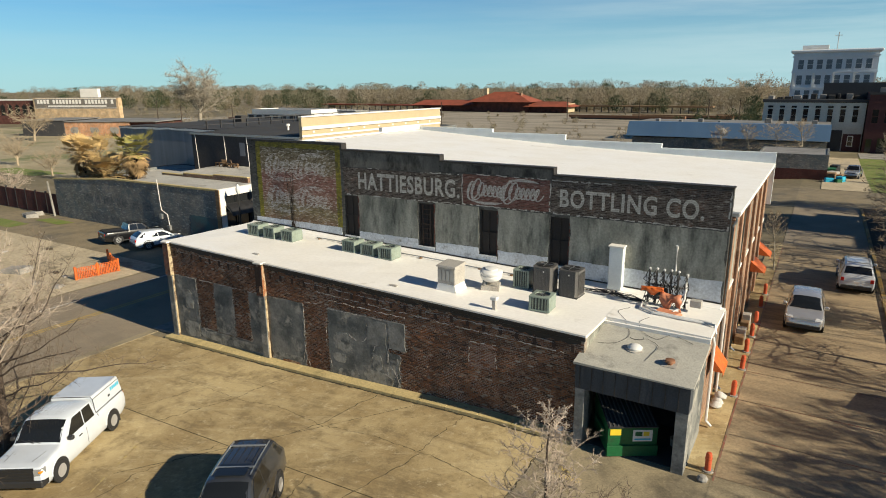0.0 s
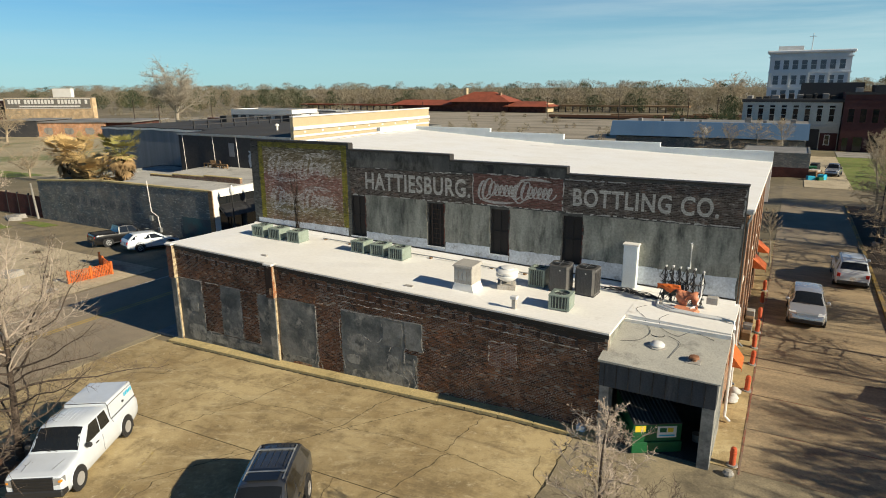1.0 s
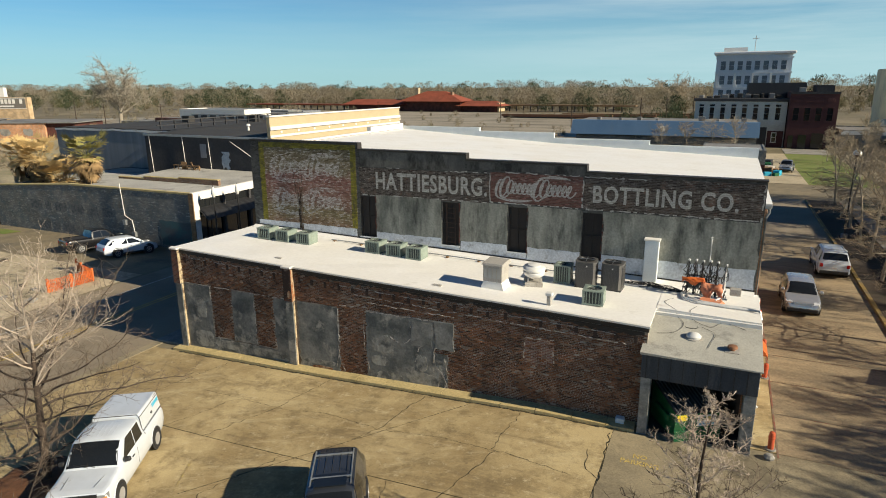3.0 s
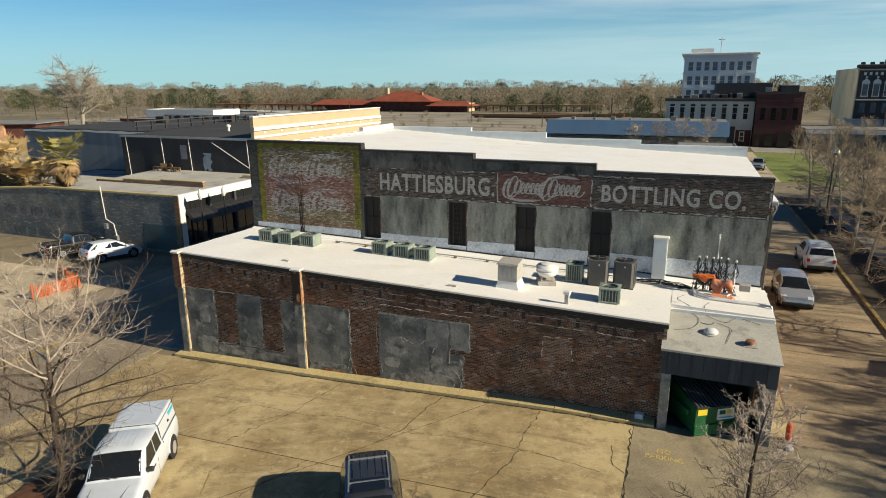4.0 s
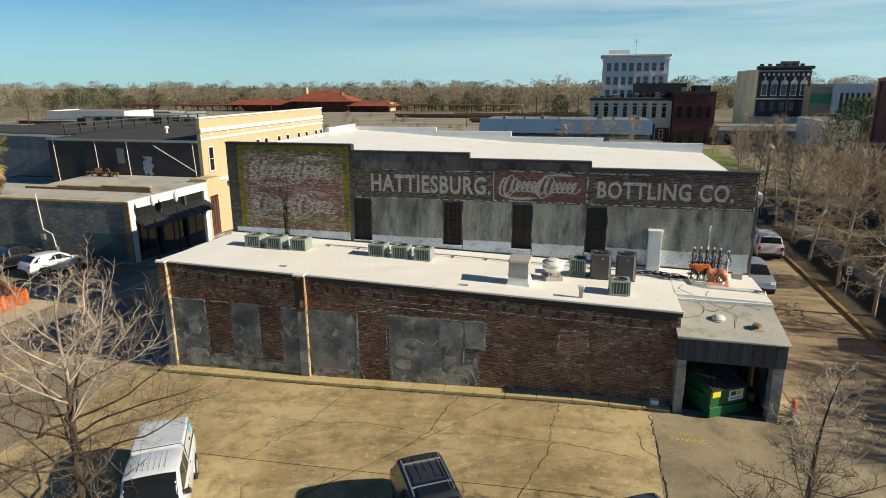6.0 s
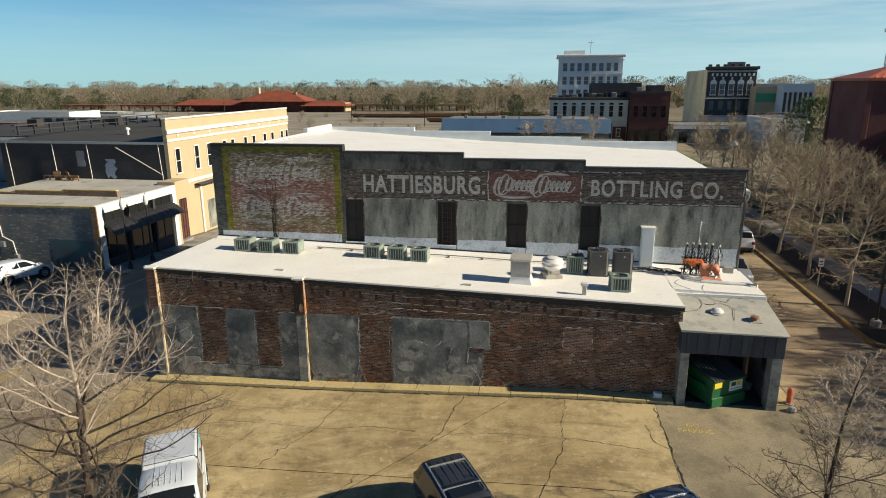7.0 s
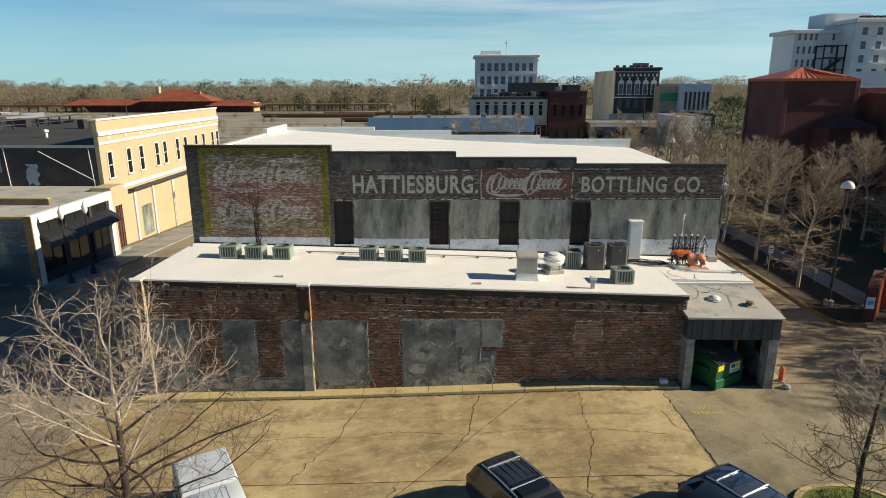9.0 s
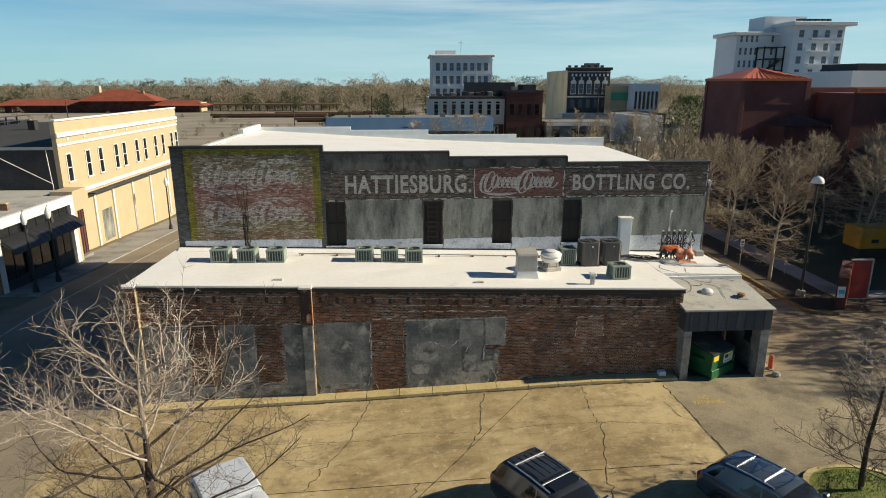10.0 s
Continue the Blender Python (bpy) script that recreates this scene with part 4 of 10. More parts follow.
def ragged_line(pts, w, y, seed, depth=0.02):
    """A broken mortar edge on the front wall."""
    r = random.Random(seed)
    g = G()
    for (ax, az), (bx, bz) in zip(pts, pts[1:]):
        n = max(1, int(math.hypot(bx - ax, bz - az) / 0.16))
        q = [(ax + (bx - ax) * i / n + r.uniform(-0.03, 0.03), az + (bz - az) * i / n + r.uniform(-0.03, 0.03)) for i in range(n + 1)]
        for (cx, cz), (dx, dz) in zip(q, q[1:]):
            if r.random() < 0.25:
                continue
            k = w * r.uniform(0.4, 1.3)
            L = math.hypot(dx - cx, dz - cz) or 1
            ox, oz = -(dz - cz) / L * k, (dx - cx) / L * k
            g.prism([(cx - ox, cz - oz), (dx - ox, dz - oz), (dx + ox, dz + oz), (cx + ox, cz + oz)], y - depth, y)
    return g


for pts, sd in (([(-21.2, 3.55), (-21.2, 0.9), (-21.0, 0.5), (-20.9, 0.0)], 1), ([(-16.0, 2.3), (-16.05, 1.6), (-15.6, 1.1), (-15.4, 0.6), (-15.6, 0.2)], 2), ([(-19.6, 3.62), (-16.0, 3.66)], 3),
                ([(-11.75, 2.5), (-11.75, 3.6), (-10.5, 3.66), (-10.45, 2.6)], 4), ([(-16.1, 3.4), (-16.2, 2.6), (-16.8, 2.2), (-17.0, 1.5)], 11), ([(-15.5, 1.9), (-15.3, 1.2), (-15.5, 0.5)], 12), ([(-15.2, 1.6), (-15.7, 0.8), (-15.9, 0.1)], 14), ([(-21.3, 2.8), (-21.1, 1.6), (-21.4, 0.4)], 15), ([(-19.7, 3.3), (-19.75, 1.8), (-19.5, 0.6)], 16), ([(-29.4, 3.58), (-29.3, 0.9), (-28.9, 0.6)], 5), ([(-31.2, 3.6), (-24.2, 3.55)], 6), ([(-26.4, 3.5), (-26.4, 0.8)], 7),
                ([(-17.25, 3.5), (-17.1, 2.7), (-17.7, 2.2), (-18.3, 2.5)], 8), ([(-15.95, 2.36), (-15.05, 2.34), (-15.05, 3.66)], 9), ([(-21.1, 3.7), (-19.7, 3.75)], 10)):
    tagged(part("mortar_edge", ragged_line(pts, 0.022 if sd < 11 else 0.013, YF - 0.024, sd, 0.005), M["mortar_line"], works, "broken pale mortar edge"), kind="stuff")
g = G()
g.prism(rough_panel(-11.72, -10.48, 2.45, 3.62, 77, 0.03), YF - 0.012, YF - 0.002)
M["brick_patch"] = brick("newer_brick_infill", (0.24, 0.13, 0.10), (0.17, 0.085, 0.06), (0.36, 0.32, 0.28), size=0.014)
part("brick_infill", g, M["brick_patch"], works, "bricked-up opening with pale mortar")
# corbel stubs under the roof edge
stub = G().box(-0.07, -0.035, -0.15, 0.07, 0.0, 0.15, 0.008).mesh("corbel_brick")
rr = random.Random(9)
x = -31.0
while x < -7.0:
    if abs(x + 23.86) > 0.4:
        ob = part("corbel_brick", stub, M["soot_brick"], works)
        ob.location = (x, YF, low_roof(x) - 0.62 + rr.uniform(-0.02, 0.02))
        ob.rotation_euler = (0, rr.uniform(-0.06, 0.06), 0)
    x += 0.76 + rr.uniform(-0.05, 0.05)
for i, (a, b, lo) in enumerate(((-23.5, -19.0, 0.32), (-19.0, -14.0, 0.33), (-14.0, -9.5, 0.36), (-9.5, -6.9, 0.44), (-31.2, -27.0, 0.29), (-27.0, -24.2, 0.30))):
    r = random.Random(60 + i)
    n = int((b - a) / 0.13)
    top = [(b - (b - a) * k / n, low_roof(b - (b - a) * k / n) - 0.255) for k in range(n + 1)]
    low = [(a + (b - a) * k / n, low_roof(a + (b - a) * k / n) - lo + r.uniform(-0.07, 0.06)) for k in range(n + 1)]
    part("tar_run", G().prism(low + top, YF - 0.023, YF - 0.004), M["coping"], works, "black tar run below the roof edge")
for pts, sd in (([(-21.0, low_roof(-21) - 0.52), (-8.0, low_roof(-8) - 0.52)], 61), ([(-20.5, low_roof(-20.5) - 0.86), (-7.4, low_roof(-7.4) - 0.86)], 62), ([(-30.8, low_roof(-30.8) - 0.45), (-24.3, low_roof(-24.3) - 0.45)], 63), ([(-19.5, 4.05), (-15.0, 4.0)], 64)):
    tagged(part("mortar_edge", ragged_line(pts, 0.014, YF - 0.022, sd), M["mortar_line"], works, "broken pale mortar course"), kind="stuff")
# ledge
random.seed(11)
x = -32.0
led_mesh = {}
ledges = root("kerb_ledge", "yellowed concrete ledge along the foot of the brick wall", "kerb", kind="structure")
while x < -7.0:
    w = min(1.5 + random.uniform(-0.12, 0.12), -6.95 - x)
    if w < 0.2:
        break
    za, zb = gz(x, 21), gz(x + w, 21)
    g = G().hexa([(x + 0.012, 20.74, za - 0.2), (x + w - 0.012, 20.74, zb - 0.2), (x + w - 0.012, YF, zb - 0.2), (x + 0.012, YF, za - 0.2),
                  (x + 0.012, 20.78, za + 0.13), (x + w - 0.012, 20.78, zb + 0.13), (x + w - 0.012, YF, zb + 0.15), (x + 0.012, YF, za + 0.15)])
    part("kerb_stone", g, M["kerb"], ledges)
    x += w

# upper range: front wall with four window openings
TOPS = [(-31.65, -23.86, 10.80), (-23.86, -17.2, 10.46), (-17.2, -10.83, 10.16), (-10.83, -2.9, 9.82)]
WINS = [(-23.82, -22.8), (-18.57, -17.58), (-14.78, -13.78), (-10.9, -9.93)]
WB, WT = 5.45, 7.85
part("wall", G().box(X0, YU, -0.5, X1, YU + 0.35, WB), M["brick_grey"], works, "dark washed brick wall of the upper range")
edges = [X0] + [e for w in WINS for e in w] + [X1]
for a, b in zip(edges[0::2], edges[1::2]):
    part("pier", G().box(a, YU, WB, b, YU + 0.35, WT), M["brick_grey"], works)
for a, b, z in TOPS:
    part("parapet", G().box(a, YU, WT, b, YU + 0.35, z), M["brick_grey"], works, "stepped dark brick parapet")
    part("coping", G().box(a - 0.03, YU - 0.05, z, b + 0.03, YU + 0.4, z + 0.07, 0.012), M["coping"], works, "dark metal coping")
for (a, b, z), (c, d, z2) in zip(TOPS, TOPS[1:]):
    part("step_flashing", G().box(b + 0.002, YU - 0.05, z2 + 0.07, b + 0.035, YU + 0.4, z), M["coping"], works)
for i, (a, b) in enumerate(WINS):
    w = part("window", G().box(a, YU + 0.16, WB, b, YU + 0.2, WT), M["dark_wood"], works, "dark boarded window")
    fr = G()
    for u0, u1, z0, z1 in ((a, a + 0.08, WB, WT), (b - 0.08, b, WB, WT), (a + 0.08, b - 0.08, WT - 0.08, WT), (a + 0.08, b - 0.08, WB, WB + 0.06), ((a + b) / 2 - 0.03, (a + b) / 2 + 0.03, WB + 0.06, WT - 0.08), (a + 0.08, b - 0.08, 6.6, 6.68)):
        fr.box(u0, YU + 0.1, z0, u1, YU + 0.158, z1)
    part("frame", fr, M["dark_wood"], w)
    if i == 1:
        lad = G()
        for k in range(8):
            lad.box(a + 0.25, YU + 0.05, WB + 0.15 + k * 0.27, b - 0.25, YU + 0.08, WB + 0.19 + k * 0.27)
        lad.box(a + 0.22, YU + 0.04, WB, a + 0.27, YU + 0.09, WT - 0.1)
        lad.box(b - 0.27, YU + 0.04, WB, b - 0.22, YU + 0.09, WT - 0.1)
        part("security_grille", lad, M["soot_brick"], w, "dark steel bars over the window")
    part("sill", G().box(a - 0.05, YU - 0.06, WB - 0.07, b + 0.05, YU + 0.1, WB, 0.01), M["whitewash"], w)
    tagged(part("reveal_edge", ragged_line([(b + 0.03, WB), (b + 0.03, WT)], 0.02, YU - 0.016, 40 + i), M["brown_brick"], w), kind="stuff")
# wall coatings, each a skin of its own
skins = [("mural_field", -30.95, -24.02, 5.85, 10.72, "mural", 0.003, "faded brown and red mural field"),
         ("mural_border", -31.0, -30.62, 5.9, 10.72, "mural_yellow", 0.0045, "faded yellow mural border"), ("mural_border", -24.40, -24.02, 5.85, 10.72, "mural_yellow", 0.0045, ""), ("mural_border", -30.62, -24.40, 10.42, 10.72, "mural_yellow", 0.0045, ""),
         ("sign_field", -23.8, -15.85, 7.9, 9.50, "brick_black", 0.003, "black painted sign band"), ("sign_field", -10.92, -2.95, 8.02, 9.70, "brick_black", 0.003, "black painted sign band"),
         ("script_panel", -15.8, -10.97, 8.05, 9.62, "panel_red", 0.0035, "faded red painted sign panel")]
for a, b in ((-22.74, -18.64), (-17.5, -14.84), (-13.72, -10.96), (-9.87, -2.95)):
    skins.append(("cement_coat", a, b, 5.80, 7.96, "stucco", 0.018, "streaked grey cement coat"))
    skins.append(("white_base", a, b, 4.4, 5.80, "whitewash", 0.014, "white painted wall base"))
skins.append(("white_base", -31.3, -24.1, 5.2, 5.85, "whitewash", 0.014, "white painted wall base"))
M["stucco_dark"] = surf("dark_weathered_plaster", (0.085, 0.085, 0.078), (0.145, 0.143, 0.128), 1.2, 0.95, hard=0.12, stain=(0.035, 0.034, 0.031), stain_scale=1.1, stain_lo=0.48, stain_hi=0.62, bump=0.5, fine=10.0, stretch=(1.0, 1, 0.45))
skins.append(("parapet_coat", -23.75, -17.25, 9.56, 10.40, "stucco_dark", 0.006, "dark weathered plaster on the parapet"))
skins.append(("parapet_coat", -17.1, -10.9, 9.70, 10.10, "stucco_dark", 0.006, ""))
for a, b in WINS:
    skins.append(("white_base", a - 0.04, b + 0.04, 4.4, WB - 0.075, "whitewash", 0.012, ""))
for i, (nm, a, b, z0, z1, mk, d, lb) in enumerate(skins):
    jag = 0.05 if nm in ("white_base", "cement_coat") else 0.02
    part(nm, G().prism(rough_panel(a, b, z0, z1, 300 + i, jag, 0.3), YU - d, YU - 0.001), M[mk], works, lb)
for pts, sd in (([(-23.8, 7.92), (-16.0, 8.0)], 21), ([(-10.9, 8.02), (-2.95, 8.04)], 22), ([(-15.82, 8.0), (-15.82, 9.6)], 23), ([(-10.95, 8.05), (-10.95, 9.6)], 24), ([(-15.8, 8.03), (-10.97, 8.03)], 25),
                ([(-15.8, 9.64), (-11, 9.64)], 26), ([(-10.9, 9.62), (-8.0, 9.62)], 27), ([(-18.4, 9.52), (-16, 9.56)], 28), ([(-22.0, 9.55), (-21.0, 9.55)], 29), ([(-2.97, 8.02), (-2.97, 9.7)], 31)):
    tagged(part("painted_line", ragged_line(pts, 0.030, YU - 0.0048, sd, 0.0008), M["letters"], works, "worn white painted line"), kind="stuff")


def lettering(text, x0, x1, z0, z1, y, parent, material, name, label, bold=0.018, depth=0.006, space=1.0):
    """Words in the built-in font, fitted between x0 and x1, z0 and z1 on a wall that faces -y."""
    cu = bpy.data.curves.new(name, "FONT")
    cu.body, cu.size, cu.offset, cu.resolution_u, cu.space_character = text, 1.0, bold, 3, space
    tmp = new("lettering_source", cu)
    dg = bpy.context.evaluated_depsgraph_get()
    me = bpy.data.meshes.new_from_object(tmp.evaluated_get(dg))
    bpy.data.objects.remove(tmp)
    co = np.array([v.co[:] for v in me.vertices])
    lo, hi = co.min(0), co.max(0)
    for v in me.vertices:
        x = x0 + (v.co.x - lo[0]) / (hi[0] - lo[0]) * (x1 - x0)
        z = z0 + (v.co.y - lo[1]) / (hi[1] - lo[1]) * (z1 - z0)
        v.co = (x, y, z)
    bm = bmesh.new()
    bm.from_mesh(me)
    r = bmesh.ops.extrude_face_region(bm, geom=bm.faces[:])
    bmesh.ops.translate(bm, vec=(0, depth, 0), verts=[e for e in r["geom"] if isinstance(e, bmesh.types.BMVert)])
    bmesh.ops.recalc_face_normals(bm, faces=bm.faces)
    bm.to_mesh(me)
    bm.free()
    me.materials.clear()
    me.polygons.foreach_set("use_smooth", [False] * len(me.polygons))
    return part(name, me, material, parent, label)


lettering("HATTIESBURG.", -22.72, -15.98, 8.30, 9.28, YU - 0.0055, works, M["letters"], "painted_word", "worn white painted word HATTIESBURG", 0.025, 0.001, 1.10)
lettering("BOTTLING CO.", -10.45, -3.95, 8.36, 9.24, YU - 0.0055, works, M["letters"], "painted_word", "worn white painted words BOTTLING CO.", 0.025, 0.001, 1.10)


def brush(parent, name, pts, w, y, material, label=""):
    """A painted ribbon on the wall: rows of (x, z, width)."""
    g = G()
    n = len(pts)
    vs = []
    for i, (x, z, k) in enumerate(pts):
        (ax, az, _), (bx, bz, _) = pts[max(i - 1, 0)], pts[min(i + 1, n - 1)]
        L = math.hypot(bx - ax, bz - az) or 1
        ox, oz = -(bz - az) / L * k * w, (bx - ax) / L * k * w
        vs += [(x - ox, y, z - oz), (x + ox, y, z + oz), (x - ox, y + 0.0008, z - oz), (x + ox, y + 0.0008, z + oz)]
    fs = []
    for i in range(n - 1):
        a, b = i * 4, i * 4 + 4
        fs += [(a, a + 1, b + 1, b), (a + 2, b + 2, b + 3, a + 3), (a, b, b + 2, a + 2), (a + 1, a + 3, b + 3, b + 1)]
    g.add(vs, fs)
    return part(name, g, material, parent, label)


def arc(cx, cz, rx, rz, a0, a1, slant=0.3, n=18, thin=0.35):
    """A slanted arc that swells in its middle."""
    out = []
    for i in range(n + 1):
        t = radians(a0 + (a1 - a0) * i / n)
        x, z = math.cos(t) * rx, math.sin(t) * rz
        out.append((cx + x + z * slant, cz + z, thin + (1 - thin) * math.sin(math.pi * i / n)))
    return out




def flourish(x, z, length, k, w, y, material, name):
    """A plain ornamental scroll: one looping ribbon whose loops swell twice, between two swashes."""
    n = 15
    pts = []
    for i in range(n * 14 + 1):
        u = i / (n * 14)
        t = 2 * math.pi * n * u
        amp = k * (0.30 + 0.34 * max(0.0, math.cos(2 * math.pi * (u * 2.0 - 0.16))) ** 2)
        c, q = math.cos(t), math.sin(t)
        pts.append((x + length * u + amp * (0.55 * c + 0.35 * q), z + amp * q * 1.15, 0.45 + 0.55 * max(0.0, -c)))
    for i in range(0, n * 14, 14):
        brush(works, name, pts[i:i + 15], w, y - 0.00025 * ((i // 14) % 5), material)
    brush(works, name, [(x + length * (0.02 + 0.45 * u), z - k * (0.72 + 0.10 * math.sin(3.1 * u)), 0.3 + 0.7 * math.sin(3.14 * u)) for u in np.linspace(0, 1, 12)], w, y - 0.0015, material)
    brush(works, name, [(x + length * (0.55 + 0.42 * u), z + k * (0.72 + 0.10 * math.sin(3.1 * u)), 0.3 + 0.7 * math.sin(3.14 * u)) for u in np.linspace(0, 1, 12)], w, y - 0.0017, material)


flourish(-15.35, 8.84, 3.9, 0.80, 0.075, YU - 0.005, M["script"], "scroll_stroke")
flourish(-30.0, 9.25, 4.9, 1.00, 0.13, YU - 0.0045, M["ghost_faint"], "ghost_stroke")
flourish(-30.0, 7.25, 4.9, 1.00, 0.13, YU - 0.0045, M["ghost_faint"], "ghost_stroke")

# upper roof, back parapet, side walls
UPZ = [(-31.65, 10.30), (-24.0, 9.80), (-17.5, 9.42), (-10.2, 9.12), (-2.6, 8.80)]
for (a, za), (b, zb) in zip(UPZ, UPZ[1:]):
    g = G()
    g.hexa([(a, YU + 0.35, za - 0.2), (b, YU + 0.35, zb - 0.2), (b, YB, zb - 0.2), (a, YB, za - 0.2), (a, YU + 0.35, za), (b, YU + 0.35, zb), (b, YB, zb), (a, YB, za)])
    part("roof", g, M["membrane"], works, "white roof membrane of the upper range")
for a, b, z in ((-31.65, -24.0, 10.48), (-24.0, -17.55, 10.2), (-17.55, -10.12, 9.8), (-10.12, -2.6, 9.48)):
    part("parapet", G().box(a, YB, 6.0, b, YB + 0.3, z), M["trim_grey"], works, "pale grey back parapet")
    part("coping", G().box(a - 0.02, YB - 0.03, z, b + 0.02, YB + 0.33, z + 0.04), M["trim_grey"], works)
g = G()
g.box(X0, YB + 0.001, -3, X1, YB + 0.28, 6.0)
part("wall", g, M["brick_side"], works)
g = G()
g.box(X0, YU + 0.35, -1.5, X0 + 0.35, YB, 10.3)
part("wall", g, M["brick_front"], works)
g = G()
g.prism([(YU + 0.36, 10.3), (YB, 10.3), (YB, 10.75), (42.0, 10.75), (42.0, 10.42), (YU + 0.36, 10.42)], X0 - 0.02, X0 + 0.33, "x")
part("parapet", g, M["white_trim"], works, "white street parapet")
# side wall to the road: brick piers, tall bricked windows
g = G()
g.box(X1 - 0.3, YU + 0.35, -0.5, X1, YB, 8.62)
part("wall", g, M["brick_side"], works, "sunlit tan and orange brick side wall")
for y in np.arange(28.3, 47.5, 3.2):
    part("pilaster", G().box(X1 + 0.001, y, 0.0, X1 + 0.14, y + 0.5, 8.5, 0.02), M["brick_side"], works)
for y in np.arange(29.4, 46, 3.2):
    w = part("window", G().box(X1 + 0.001, y, 5.2, X1 + 0.02, y + 1.3, 7.9), M["stucco"], works, "blocked window with grey infill")
    part("sill", G().box(X1 + 0.001, y - 0.08, 5.05, X1 + 0.1, y + 1.38, 5.2, 0.01), M["white_trim"], w)
    part("door", G().box(X1 + 0.001, y, 0.7, X1 + 0.03, y + 1.2, 3.0), M["dark_wood"], works, "dark blocked doorway")
g = G()
g.box(X1 - 0.05, YU + 0.1, 8.62, X1 + 0.28, YB, 8.78, 0.02)
part("gutter", g, M["steel"], works, "grey metal eaves gutter")
for y in (28.15, 33.0, 38.5):
    g = G()
    g.tube([(X1 + 0.2, y, 8.65), (X1 + 0.2, y, 8.45), (X1 + 0.09, y, 8.2), (X1 + 0.09, y, 0.95), (X1 + 0.3, y, 0.75)], 0.055, 8)
    part("downpipe", g, M["steel"], works, "grey metal downpipe", 40)
# white flashing upstand and dark strip at the foot of the upper wall
g = G()
for i in range(1):
    a, b = X0, X1
    za, zb = low_roof(a, YU), low_roof(b, YU)
    g.hexa([(a, YU - 0.42, za - 0.02), (b, YU - 0.42, zb - 0.02), (b, YU - 0.005, zb - 0.02), (a, YU - 0.005, za - 0.02), (a, YU - 0.4, za + 0.02), (b, YU - 0.4, zb + 0.02), (b, YU - 0.02, zb + 0.14), (a, YU - 0.02, za + 0.14)])
part("upstand", g, M["membrane"], works, "white sloped membrane upstand")
g = G()
for i in range(1):
    a, b = X0, X1
    za, zb = low_roof(a, YU) + 0.145, low_roof(b, YU) + 0.145
    g.hexa([(a, YU - 0.06, za), (b, YU - 0.06, zb), (b, YU - 0.002, zb), (a, YU - 0.002, za), (a, YU - 0.05, za + 0.05), (b, YU - 0.05, zb + 0.05), (b, YU - 0.002, zb + 0.05), (a, YU - 0.002, za + 0.05)])
part("flashing", g, M["coping"], works, "dark metal counterflashing")

# loading dock at the corner
dock = root("loading_dock", "grey rendered loading dock with flat roof and open bay", "building")
part("pier", G().box(-6.86, 20.80, 0.2, -6.5, 21.45, 3.0, 0.01), M["render_pale"], dock, "pale concrete pier")
part("pier", G().box(-3.22, 20.80, 0.2, -2.8, 21.45, 3.0, 0.01), M["render_pale"], dock, "pale concrete pier")
# side wall takes the darker cement because the bay inside is unlit
part("wall", G().box(-3.08, 21.45, 0.2, -2.8, 23.98, 3.95), M["render_blue"], dock, "grey rendered side wall")
M["dark_header"] = surf("dark_blue_grey_boards", (0.075, 0.083, 0.092), (0.052, 0.058, 0.066), 0.8, 0.85, stain=(0.12, 0.12, 0.12), stain_scale=1.2, stain_lo=0.58, stain_hi=0.72, bump=0.3, stretch=(2, 1, 0.4))
part("header", G().box(-6.88, 20.77, 3.0, -2.79, 21.4, 3.98, 0.01), M["dark_header"], dock, "dark grey boarded header")
for k in range(9):
    part("header_batten", G().box(-6.7 + k * 0.44, 20.75, 3.0, -6.68 + k * 0.44, 20.78, 3.95), M["coping"], dock)
M["felt"] = surf("grey_roof_felt", (0.50, 0.48, 0.41), (0.38, 0.365, 0.32), 0.5, 0.85, stain=(0.17, 0.165, 0.15), stain_scale=0.9, stain_lo=0.55, stain_hi=0.75, bump=0.2)
g = G()
g.hexa([(-6.95, 20.70, 3.98), (-2.7, 20.70, 3.98), (-2.7, 23.96, 4.3), (-6.95, 23.96, 4.34), (-6.95, 20.70, 4.07), (-2.7, 20.70, 4.03), (-2.7, 23.96, 4.50), (-6.95, 23.96, 4.54)])
part("roof", g, M["felt"], dock, "flat grey felt roof")
# floor colour holds the shade of the bay
M["shaded_floor"] = surf("shade_dark_concrete", (0.075, 0.070, 0.062), (0.045, 0.042, 0.038), 1.0, 0.85, bump=0.2)
part("floor", G().box(-6.5, 21.1, 0.3, -3.1, 23.98, 0.62), M["shaded_floor"], dock, "bay floor, darkened for the unlit bay")
part("roof_edge", G().box(-6.78, 23.86, 4.4, -2.7, 23.955, 4.66, 0.01), M["membrane"], dock, "stained pale upstand behind the dock roof")
part("wall_hole", G().prism(rough_panel(21.75, 22.35, 1.9, 2.75, 3, 0.05, 0.15), -3.095, -3.081, "x"), M["black"], dock, "dark broken hole in the side wall")


